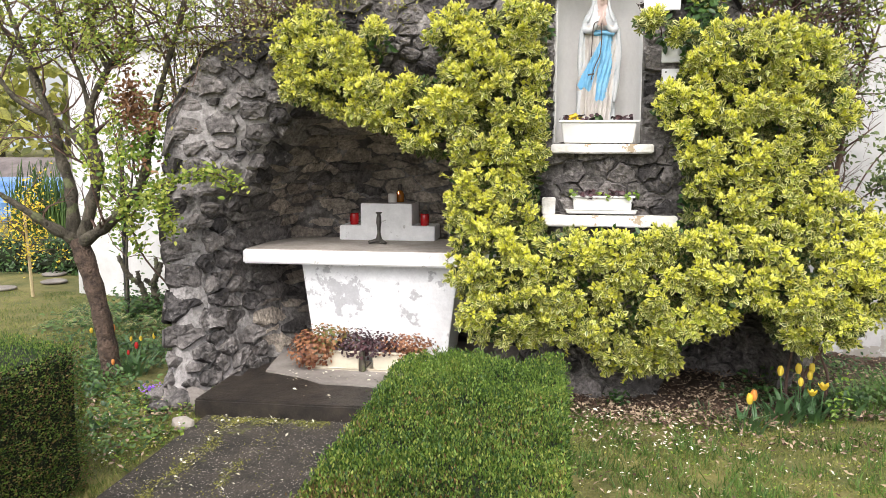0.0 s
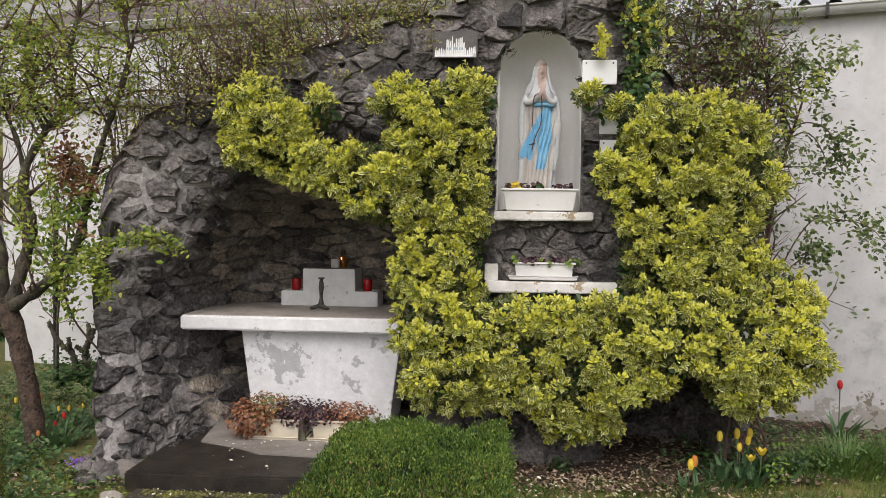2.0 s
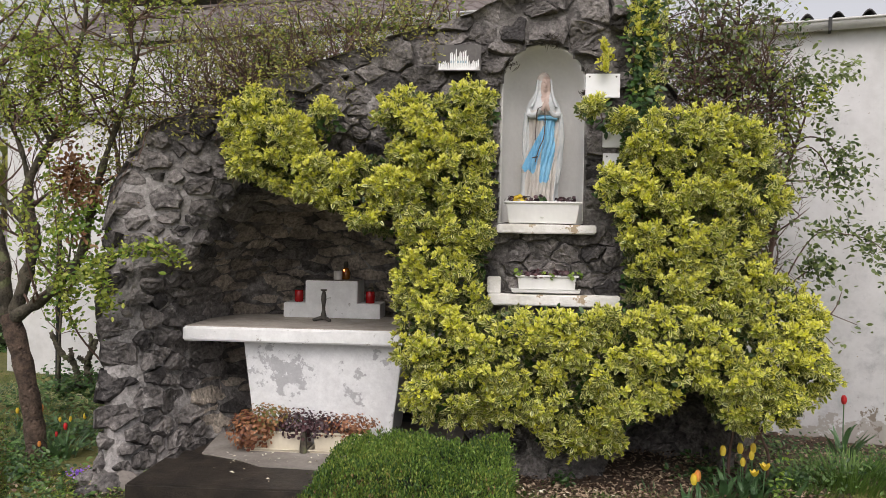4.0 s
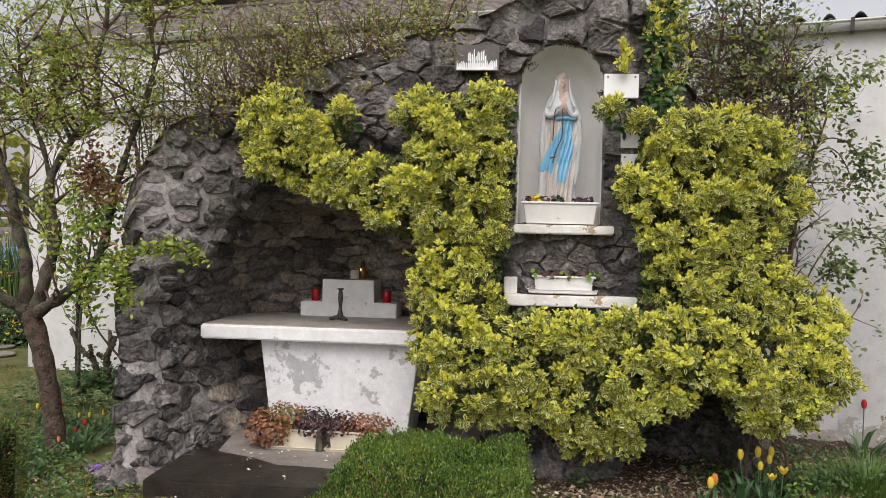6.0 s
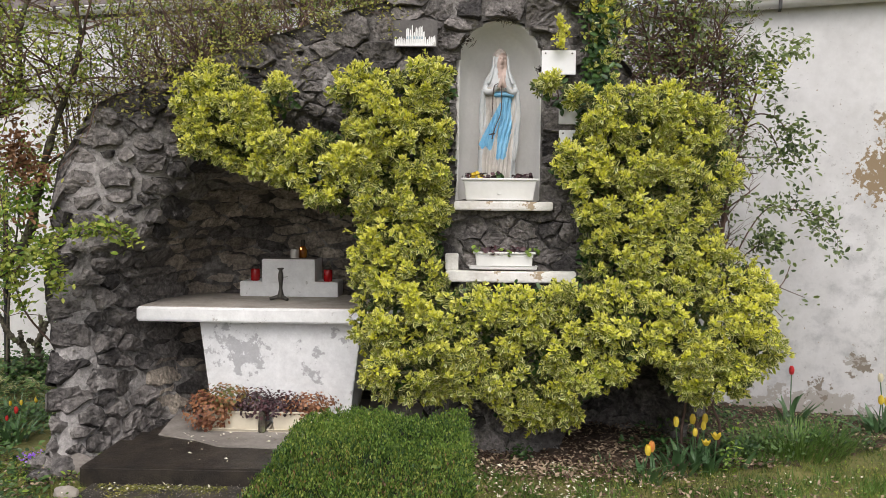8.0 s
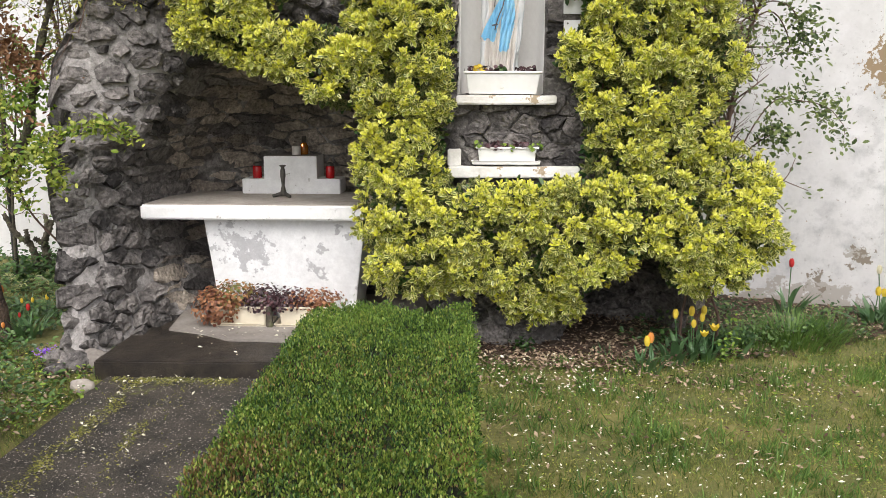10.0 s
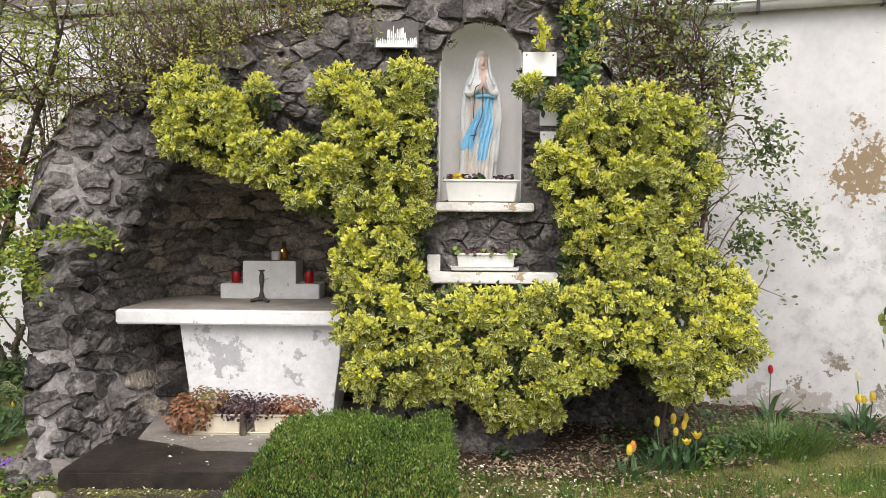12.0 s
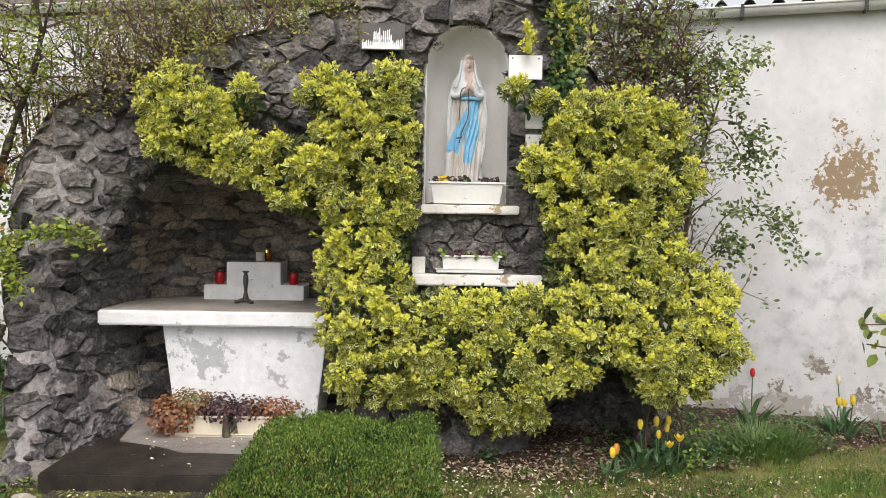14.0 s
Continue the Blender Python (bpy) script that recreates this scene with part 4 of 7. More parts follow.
for k, (x, m, lb) in enumerate(((0.03, MAROON, "dark purple pansy"), (0.075, YELLOW, "yellow pansy"), (0.10, YELLOW, "yellow pansy"), (0.15, MAROON, "dark purple pansy"), (0.22, MAROON, "dark purple pansy"), (0.245, IVY, "dark green pansy"), (0.37, MAROON, "dark purple pansy"), (0.45, MAROON, "small dark pansy"))):
    t = root("pansy", (x, 5.56, 1.918), lb + " in the planter under the statue", "plant", "pansies under the statue")
    leafy("flower", (x, 5.55, 1.95), (0.035, 0.04, 0.03), 20, 0.028, m, t)
wb = root("white_block", (-0.07, 5.56, 1.312), "small white stone block on the lower ledge", "block")
part("stone_body", block(-0.12, -0.028, 5.52, 5.62, 1.300, 1.415, 0.006, 0.003, 2), LEDGE, wb)


def statue():
    """A standing robed figure under a long mantle, palms together; plain, in one mesh."""
    bm = bmesh.new()
    at = Vector((0.245, 5.76, 1.925))
    H = [0.0, 0.06, 0.16, 0.28, 0.43, 0.54, 0.63, 0.69, 0.735, 0.77, 0.80, 0.84, 0.875, 0.905, 0.93, 0.945]
    RX = [0.128, 0.126, 0.129, 0.130, 0.129, 0.128, 0.127, 0.118, 0.100, 0.078, 0.062, 0.058, 0.055, 0.047, 0.029, 0.004]
    RY = [0.100, 0.098, 0.094, 0.092, 0.092, 0.094, 0.096, 0.088, 0.076, 0.066, 0.062, 0.066, 0.066, 0.056, 0.034, 0.004]
    CX = ([0.0, 0.24, 0.44, 0.64, 0.945], [-0.018, -0.006, 0.014, 0.004, 0.006])
    S, N = 220, 330

    def body(h, a):
        """A place of the surface: height, and angle from straight ahead to the right."""
        rx, ry = np.interp(h, H, RX), np.interp(h, H, RY)
        u, d = math.sin(a), -math.cos(a)
        x, y = rx * u, ry * d
        f = 0.0
        if h < 0.70:
            low = min(1.0, (0.70 - h) * 5)
            front = max(0.0, -d)
            # hanging folds of the robe, slanting from the right hip to the left foot
            f += 0.010 * low * front * math.sin(26 * (u * 1.1 + 0.9 * (0.55 - h)) + 2.0 * math.sin(7 * h))
            f += 0.005 * low * front * math.sin(55 * u - 12 * h)
            f += 0.006 * low * (1 - front) * math.sin(11 * a + 5 * h)
            # open mantle: raised borders at both sides, a hollow between them and the robe
            f += 0.016 * low * (math.exp(-((abs(u) - 0.86 + 0.03 * math.sin(16 * h)) / 0.10) ** 2) - 0.9 * math.exp(-((abs(u) - 0.66) / 0.07) ** 2)) * (1 if d < 0 else 0)
            f += 0.007 * front * math.exp(-((x - (0.050 - 0.43 * (0.60 - h))) / (0.020 + 0.07 * (0.60 - h))) ** 4) * (1 if 0.24 < h < 0.6 else 0)
            if h < 0.12:
                f += 0.010 * (0.12 - h) / 0.12 * math.sin(17 * a)
        elif d < 0 and h > 0.745:
            # face framed by the veil: turned a little to the right and up
            v = u * rx - 0.012 - 0.05 * max(0.0, h - 0.80)
            g = math.exp(-(v / 0.033) ** 4) * min(1.0, max(0.0, (0.908 - h) / 0.022))
            f -= 0.016 * g
            f += 0.013 * math.exp(-(v / 0.024) ** 2 - ((h - 0.838) / 0.040) ** 2)
            f += 0.016 * math.exp(-(v / 0.0055) ** 2 - ((h - 0.842) / 0.016) ** 2)
            f += 0.006 * math.exp(-(v / 0.012) ** 2 - ((h - 0.802) / 0.008) ** 2)
            f -= 0.006 * (math.exp(-((v - 0.014) / 0.008) ** 2 - ((h - 0.856) / 0.006) ** 2) + math.exp(-((v + 0.014) / 0.008) ** 2 - ((h - 0.856) / 0.006) ** 2))
            f -= 0.004 * math.exp(-(v / 0.010) ** 2 - ((h - 0.819) / 0.003) ** 2)
        return Vector((x + f * u + float(np.interp(h, *CX)), y + f * d, h))

    rows = []
    for i in range(N):
        h = 0.945 * i / (N - 1)
        rows.append([bm.verts.new(at + body(h, 2 * math.pi * k / S - math.pi)) for k in range(S)])
    for a, b in zip(rows, rows[1:]):
        for k in range(S):
            f = bm.faces.new((a[k], a[(k + 1) % S], b[(k + 1) % S], b[k]))
            f.smooth = True
            c = f.calc_center_median() - at
            x, h = c.x, c.z
            if c.y > -0.01:
                f.material_index = 3
                continue
            rx = float(np.interp(h, H, RX))
            u = (x - float(np.interp(h, *CX))) / max(rx, 0.01)
            v = x - 0.018 - 0.05 * max(0.0, h - 0.80)
            if 0.745 < h < 0.902 and abs(v) < 0.034 * math.sqrt(max(0.0, 1 - ((h - 0.825) / 0.080) ** 2)) + 0.002:
                f.material_index = 2
            elif h > 0.872:
                f.material_index = 5
            elif 0.66 < h <= 0.765 and abs(x - 0.016) < 0.020 + 0.10 * (h - 0.66):
                f.material_index = 2 if h > 0.72 else 0
            elif h > 0.66 or (abs(u) > 0.80 and not (u < 0 and 0.22 < h < 0.38)):
                f.material_index = 3
            elif 0.585 < h < 0.625 and -0.035 < x < 0.098:
                f.material_index = 1
            elif h <= 0.60:
                # two hanging ends of the sash
                right = 0.050 - 0.14 * max(0.0, 0.42 - h)
                wr = 0.040 + 0.006 * math.sin(20 * h + 1.0)
                left = 0.050 - 0.43 * (0.60 - h) + 0.10 * max(0.0, 0.32 - h)
                wl = 0.016 + 0.10 * (0.60 - h)
                if h > 0.145 + 0.7 * abs(x - right) + 0.010 * math.sin(140 * x) and abs(x - right) < wr:
                    f.material_index = 1
                elif h > 0.225 + 0.012 * math.sin(120 * x) - 0.25 * (x + 0.06) and abs(x - left) < wl:
                    f.material_index = 1
    bm.faces.new(rows[0])

    bits = [
        (3, [(-0.090, -0.02, 0.690), (-0.098, -0.060, 0.635), (-0.060, -0.100, 0.622), (-0.012, -0.122, 0.662)], [0.016, 0.022, 0.021, 0.013]),
        (3, [(0.100, -0.02, 0.690), (0.110, -0.060, 0.635), (0.076, -0.100, 0.622), (0.040, -0.122, 0.662)], [0.016, 0.022, 0.021, 0.013]),
        (2, [(-0.006, -0.128, 0.650), (0.010, -0.136, 0.685), (0.017, -0.136, 0.722), (0.020, -0.128, 0.752)], [0.015, 0.016, 0.011, 0.004]),
        (2, [(0.036, -0.128, 0.650), (0.024, -0.137, 0.685), (0.021, -0.137, 0.722), (0.022, -0.128, 0.752)], [0.015, 0.016, 0.011, 0.004]),
        (3, [(-0.038, -0.046, 0.880), (-0.046, -0.050, 0.800), (-0.058, -0.066, 0.735), (-0.080, -0.084, 0.680)], [0.007, 0.009, 0.010, 0.008]),
        (3, [(0.056, -0.046, 0.880), (0.062, -0.050, 0.800), (0.074, -0.066, 0.735), (0.096, -0.084, 0.680)], [0.007, 0.009, 0.010, 0.008]),
        (1, [(-0.035, -0.092, 0.600), (0.020, -0.102, 0.606), (0.070, -0.098, 0.603), (0.098, -0.086, 0.598)], [0.012, 0.014, 0.014, 0.011]),
        (3, [(-0.112, -0.058, 0.640), (-0.122, -0.052, 0.500), (-0.124, -0.050, 0.380), (-0.118, -0.050, 0.300)], [0.018, 0.020, 0.018, 0.010]),
        (3, [(0.122, -0.058, 0.640), (0.138, -0.050, 0.480), (0.132, -0.052, 0.360), (0.126, -0.052, 0.260), (0.112, -0.058, 0.140)], [0.018, 0.020, 0.016, 0.018, 0.008]),
        (4, [(-0.012, -0.142, 0.676), (-0.036, -0.140, 0.660), (-0.045, -0.134, 0.620), (-0.048, -0.118, 0.530), (-0.052, -0.116, 0.445)], [0.0034] * 5),
        (4, [(0.010, -0.146, 0.660), (0.014, -0.138, 0.560), (0.006, -0.132, 0.460), (-0.026, -0.130, 0.380), (-0.050, -0.128, 0.290)], [0.0038] * 5),
        (4, [(-0.070, -0.129, 0.322), (-0.030, -0.129, 0.330)], [0.0050] * 2)]
    for idx, pts, rad in bits:
        q = smooth_line(pts, 6) if len(pts) > 2 else np.array(pts)
        me = geo_mesh("tmp", tube_geo([at + Vector(p) for p in q], np.interp(np.linspace(0, 1, len(q)), np.linspace(0, 1, len(rad)), rad), 12), True)
        n0 = len(bm.faces)
        bm.from_mesh(me)
        bm.faces.ensure_lookup_table()
        for f in bm.faces[n0:]:
            f.material_index = idx
    return bm


pd = root("statue_pedestal", (0.245, 5.74, 1.784), "plain grey block under the statue", "pedestal")
part("block_body", block(0.10, 0.39, 5.68, 5.83, 1.784, 1.928, 0.006), PLASTER, pd)
st = part("statue", statue(), [ROBE, SASH, SKIN, VEIL, BEAD, HEADTOP])
tagged(st, "painted plaster statue of a robed figure with blue sash", "statue")


def plaque(x0, x1, z0, z1, y, label, material=MARBLE):
    t = root("plaque", ((x0 + x1) / 2, y, z0), label, "plaque", "votive plaques on the rock")
    part("plate", block(x0, x1, y - 0.02, y, z0, z1, 0.003), material, t)
    for x in (x0 + 0.025, x1 - 0.025):
        part("screw", lathe([(0.006, 0), (0.006, 0.004)], (0, 0, 0), 8), DARKMETAL, t)
        t.children[-1].data.transform(Matrix.Translation(Vector((x, y - 0.021, z1 - 0.022)) - Vector(t.location)) @ Matrix.Rotation(radians(90), 4, "X") @ Matrix.Translation(Vector(t.location)))
    part("backing", block(x0 + 0.02, x1 - 0.02, y - 0.004, y + 0.14, z0 + 0.02, z1 - 0.02, 0.002), MORTAR, t, "mortar bedding")
    return t


plaque(0.522, 0.752, 2.645, 2.808, 5.52, "blank white marble plaque with two screws")
plaque(0.644, 0.80, 2.31, 2.46, 5.52, "white marble plaque half hidden by leaves")
plaque(0.648, 0.80, 2.12, 2.27, 5.52, "white marble plaque almost hidden by leaves")
sg = root("sign_plate", (-0.34, 5.52, 2.83), "weathered metal sign with peeling white paint", "sign")
part("plate", block(-0.495, -0.19, 5.505, 5.52, 2.825, 3.005, 0.002), mat("rusty_grey_plate", (0.06, 0.055, 0.055), (0.13, 0.12, 0.115), 8, 50, 0.6, 0.2), sg)
part("backing", block(-0.47, -0.21, 5.516, 5.66, 2.85, 2.98, 0.002), MORTAR, sg)
geos = []
for k in range(22):
    x = -0.482 + 0.0128 * k
    tall = 0.135 if 5 < k < 16 else 0.065
    top_z = 2.832 + tall * rng.uniform(0.7, 1.08) * (1.3 if k in (0, 21) else 1)
    geos.append(([(x, 5.5035, 2.832), (x + 0.0134, 5.5035, 2.832), (x + rng.uniform(0.007, 0.013), 5.5035, top_z), (x + 0.002, 5.5035, top_z - 0.01)], [(0, 1, 2, 3)]))
part("peeling_paint", geo_mesh("peeling_paint", merge(geos)), WHITE, sg, "streaks of white paint left on the plate")
geos = [([(x, 5.5015, 2.878), (x + 0.011, 5.5015, 2.878), (x + 0.011, 5.5015, 2.895), (x, 5.5015, 2.895)], [(0, 1, 2, 3)]) for x in (-0.40, -0.384, -0.355, -0.335, -0.318, -0.30)]
part("faded_bars", geo_mesh("faded_bars", merge(geos)), mat("faded_blue", (0.25, 0.35, 0.42), (0.35, 0.45, 0.5), 8, 50, 0.7, 0), sg)

# ---- hedges ----
def hedge(x0, x1, y0, y1, h, n_top, n_side, label):
    t = root("hedge", ((x0 + x1) / 2, (y0 + y1) / 2, 0), label, "hedge", "clipped hedges beside the path")
    # added solid core, coloured as the hedge's inner shade
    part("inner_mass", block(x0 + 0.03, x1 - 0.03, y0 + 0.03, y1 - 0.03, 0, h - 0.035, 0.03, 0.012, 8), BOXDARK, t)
    P, N = [], []
    for count, mk, nr in ((n_top, lambda n: np.stack([rng.uniform(x0, x1, n), rng.uniform(y0, y1, n), h + rng.normal(0, 0.012, n)], 1), (0, 0, 1)),
                          (n_side, lambda n: np.stack([x1 + rng.normal(0, 0.012, n), rng.uniform(y0, y1, n), rng.uniform(0.0, h, n)], 1), (1, 0, 0.2)),
                          (n_side // 2, lambda n: np.stack([x0 + rng.normal(0, 0.012, n), rng.uniform(y0, y1, n), rng.uniform(0.0, h, n)], 1), (-1, 0, 0.2)),
                          (n_side // 3, lambda n: np.stack([rng.uniform(x0, x1, n), y1 + rng.normal(0, 0.012, n), rng.uniform(0.0, h, n)], 1), (0, 1, 0.2)),
                          (n_side // 4, lambda n: np.stack([rng.uniform(x0, x1, n), y0 + rng.normal(0, 0.012, n), rng.uniform(0.0, h, n)], 1), (0, -1, 0.2))):
        q = mk(count)
        q[:, 2] += 0.018 * np.sin(q[:, 0] * 11 + 1.3 * np.sin(q[:, 1] * 7)) * (q[:, 2] / h) + 0.01 * np.sin(q[:, 1] * 17)
        lump = np.array([noise.noise(Vector((a * 21, b * 21, c * 21))) for a, b, c in q])
        q += np.array(nr, float) * (0.030 * lump - 0.006)[:, None]
        q = q[lump > -0.38]
        P.append(q)
        N.append(np.tile(np.array(nr, float), (len(q), 1)))
    P, N = np.concatenate(P), np.concatenate(N)
    top = N[:, 2] > 0.5
    patch = np.array([noise.noise(Vector((a * 3.1, b * 2.3, 4.0))) for a, b, c in P])
    # brown and lighter leaves grow more frequent towards the near end
    near_end = np.clip((3.1 - P[:, 1]) / 1.1, 0, 1)
    u = rng.uniform(0, 1, len(P))
    brown = top & (u < near_end * np.clip(0.16 + 0.55 * patch, 0.02, 0.42)) | ~top & (P[:, 0] < -2.0) & (u < 0.30)
    young = ~brown & (rng.uniform(0, 1, len(P)) < np.where(top, 0.16 + 0.40 * near_end + 0.25 * patch, 0.12))
    for nm, sel, m in (("foliage", ~brown & ~young, BOX), ("brown_foliage", brown, BROWNSHOOT), ("young_foliage", young, BOXYOUNG)):
        p, nr = P[sel], N[sel]
        k = len(p)
        y = nr * 0.8 + unit(k) * 0.6 + np.array([0, 0, 0.35])
        y /= np.linalg.norm(y, axis=1, keepdims=True)
        z = np.cross(y, unit(k))
        z /= np.linalg.norm(z, axis=1, keepdims=True) + 1e-9
        ax = np.stack([np.cross(y, z), y, z], axis=2)
        me = cloud_mesh(nm, DIAM_V, DIAM_F, None, p - y * 0.008, ax, rng.uniform(0.010, 0.017, k))
        part(nm, me, m, t, kind="stuff")
    return t


hedge(-0.72, 0.035, 1.05, 3.68, 0.775, 98000, 40000, "clipped green box hedge with brownish patches on top")
hedge(-3.75, -2.38, 1.3, 3.68, 0.775, 40000, 34000, "clipped green box hedge on the other side of the path")

# ---- euonymus ----
ARM = [(-1.7, 2.41, 0.25, 0.29), (-1.76, 2.17, 0.19, 0.14), (-1.51, 2.28, 0.22, 0.24), (-1.42, 2.12, 0.28, 0.17), (-1.25, 2.47, 0.1, 0.13), (-1.18, 2.04, 0.24, 0.19), (-0.97, 2.01, 0.24, 0.23), (-0.86, 1.84, 0.19, 0.17)]
COLUMN = [(-0.71, 2.5, 0.18, 0.18), (-0.53, 2.46, 0.22, 0.17), (-0.27, 2.55, 0.21, 0.17), (-0.23, 2.3, 0.21, 0.22), (-0.49, 2.18, 0.28, 0.24), (-0.67, 2.07, 0.24, 0.22), (-0.3, 2.0, 0.26, 0.22), (-0.52, 1.81, 0.27, 0.19), (-0.26, 1.72, 0.19, 0.19), (-0.52, 1.58, 0.21, 0.19), (-0.55, 1.4, 0.18, 0.23), (-0.33, 1.42, 0.22, 0.21), (-0.52, 1.21, 0.23, 0.21), (-0.29, 1.18, 0.21, 0.15)]
LOWER = [(-0.55, 0.96, 0.19, 0.25), (-0.48, 0.67, 0.19, 0.23), (-0.21, 0.89, 0.28, 0.3), (-0.29, 0.59, 0.27, 0.18), (0.09, 0.89, 0.3, 0.31), (0.09, 0.62, 0.3, 0.17), (0.43, 0.92, 0.3, 0.29), (0.43, 0.59, 0.3, 0.21), (0.36, 0.40, 0.14, 0.13), (0.48, 0.36, 0.15, 0.13), (0.73, 0.91, 0.3, 0.3), (0.74, 0.61, 0.27, 0.19), (0.72, 0.38, 0.11, 0.12), (1.0, 0.88, 0.27, 0.26), (0.91, 0.63, 0.15, 0.14), (1.23, 0.96, 0.26, 0.25), (1.15, 0.81, 0.23, 0.1), (0.05, 1.1, 0.32, 0.22), (0.42, 1.12, 0.3, 0.22), (0.75, 1.14, 0.26, 0.22)]
RIGHT = [(0.57, 2.54, 0.14, 0.06), (0.69, 2.48, 0.13, 0.08), (0.97, 2.35, 0.22, 0.2), (1.2, 2.35, 0.26, 0.21), (1.42, 2.35, 0.23, 0.2), (1.59, 2.21, 0.19, 0.22), (0.74, 2.05, 0.18, 0.14), (0.9, 2.05, 0.26, 0.22), (1.2, 2.02, 0.3, 0.26), (1.5, 1.94, 0.26, 0.22), (1.69, 1.98, 0.13, 0.22), (0.83, 1.82, 0.19, 0.19), (0.91, 1.6, 0.22, 0.23), (1.13, 1.68, 0.3, 0.26), (1.44, 1.72, 0.26, 0.21), (0.89, 1.37, 0.17, 0.2), (1.1, 1.34, 0.28, 0.25), (1.37, 1.42, 0.23, 0.23), (1.59, 1.42, 0.19, 0.2), (1.07, 1.11, 0.23, 0.19), (1.41, 1.15, 0.3, 0.27), (1.71, 1.23, 0.25, 0.23), (1.9, 1.12, 0.17, 0.25), (1.49, 0.89, 0.26, 0.23), (1.79, 0.89, 0.3, 0.23), (2.02, 0.85, 0.11, 0.13), (1.55, 0.62, 0.21, 0.19), (1.84, 0.66, 0.17, 0.15)]
LUMPS = np.array(ARM + COLUMN + LOWER + RIGHT)
bush = root("euonymus", (0.9, 5.5, 0), "large yellow-green variegated euonymus climbing over the grotto", "shrub")


def fullness(x, z):
    """Soft union of the lumps: above 0 inside the bush, about 0.6 and more in its midst."""
    f = 1 - np.hypot((x[:, None] - LUMPS[None, :, 0]) / LUMPS[None, :, 2], (z[:, None] - LUMPS[None, :, 1]) / LUMPS[None, :, 3])
    return np.log(np.exp(7 * f).sum(1)) / 7


def cloudy(x, z, s, o=0.0):
    return np.array([noise.noise(Vector((a * s, b * s, o))) for a, b in zip(x, z)])


def thickness(x, z, f):
    """How far the leaves stand out before the rock."""
    base = 0.17 + 0.13 * np.clip((1.35 - z) / 0.3, 0, 1) * np.clip((x + 0.7) / 0.3, 0, 1)
    return 0.05 + base * np.sqrt(np.clip(f / 0.55, 0, 1)) * np.clip(0.45 + (z - 0.2) / 0.8, 0.45, 1.0) + 0.07 * cloudy(x, z, 4.5, 2.0) * np.clip(f / 0.3, 0, 1)


def bush_sites(n, edge):
    """Places in the front of the bush, thinned out towards its ragged edge and away from the ledges."""
    x, z = rng.uniform(-2.05, 2.2, n), rng.uniform(0.2, 2.85, n)
    f = fullness(x, z)
    ok = f + 0.16 * cloudy(x, z, 9.0, 7.0) > edge
    ok &= ~((x > -0.105) & (x < 0.80) & (z > 1.205 + 0.03 * np.clip((x - 0.5) / 0.15, 0, 1) + 0.02 * np.sin(x * 23)) & (z < 2.45) & (x < 0.60 + 0.3 * np.clip((2.0 - z) / 0.5, 0, 1)))
    x, z, f = x[ok], z[ok], f[ok]
    return x, 5.46 - thickness(x, z, f), z, f


def outward(x, z):
    e = 0.03
    g = np.stack([fullness(x + e, z) - fullness(x - e, z), np.zeros(len(x)), fullness(x, z + e) - fullness(x, z - e)], 1) / (2 * e)
    return np.array([0.0, -1.0, 0.15]) - g * 0.10


# whorled young shoots in small tiers, older cream-edged leaves hanging below each tier
cx_, cy_, cz_, cf_ = bush_sites(5200, 0.12)
full = cloudy(cx_, cz_, 9.0, 11.0) > -0.11
cx_, cy_, cz_, cf_ = cx_[full], cy_[full], cz_[full], cf_[full]
P, N, A = [], [], []
for k, o in enumerate(outward(cx_, cz_)):
    rx_, rz_ = rng.uniform(0.025, 0.070), rng.uniform(0.025, 0.050)
    n = int(9 * rx_ / 0.05)
    a, h = rng.uniform(0, 2 * math.pi, n), rng.uniform(-0.9, 1.0, n)
    w = np.sqrt(np.clip(1 - h * h * 0.8, 0, 1)) * np.sqrt(rng.uniform(0.35, 1, n))
    d = np.stack([np.cos(a) * w, -np.abs(np.sin(a)) * w, h], 1)
    P.append(np.array([cx_[k], cy_[k] + rng.uniform(-0.05, 0.06), cz_[k]]) + d * np.array([rx_, 0.07, rz_]))
    N.append(d * 0.6 + o * 0.55)
    # upper right gets more dark green leaves: its shade put into the mix
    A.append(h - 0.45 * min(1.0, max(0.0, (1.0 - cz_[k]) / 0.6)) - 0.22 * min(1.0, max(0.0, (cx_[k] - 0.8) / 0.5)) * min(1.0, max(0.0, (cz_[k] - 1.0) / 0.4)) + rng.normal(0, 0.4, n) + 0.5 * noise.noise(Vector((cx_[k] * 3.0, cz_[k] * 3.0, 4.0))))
P, N, A = np.concatenate(P), np.concatenate(N), np.concatenate(A)
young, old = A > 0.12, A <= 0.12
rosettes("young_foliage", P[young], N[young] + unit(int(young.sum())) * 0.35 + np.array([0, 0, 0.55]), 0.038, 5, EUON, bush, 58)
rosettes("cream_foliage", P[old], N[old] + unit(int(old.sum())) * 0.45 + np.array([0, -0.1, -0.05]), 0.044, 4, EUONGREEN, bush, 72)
# dark leaf layers behind the tiers: gap shade put into the leaf colour
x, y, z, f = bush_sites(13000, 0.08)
rosettes("inner_leaves", np.stack([x, y + rng.uniform(0.07, 0.13, len(x)), z], 1), outward(x, z) + unit(len(x)) * 0.6, 0.040, 5, EUONDARK, bush, 75)
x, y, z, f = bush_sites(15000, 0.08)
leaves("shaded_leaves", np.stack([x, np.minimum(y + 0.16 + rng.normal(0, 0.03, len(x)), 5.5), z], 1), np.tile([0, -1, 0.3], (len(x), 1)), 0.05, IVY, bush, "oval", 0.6)
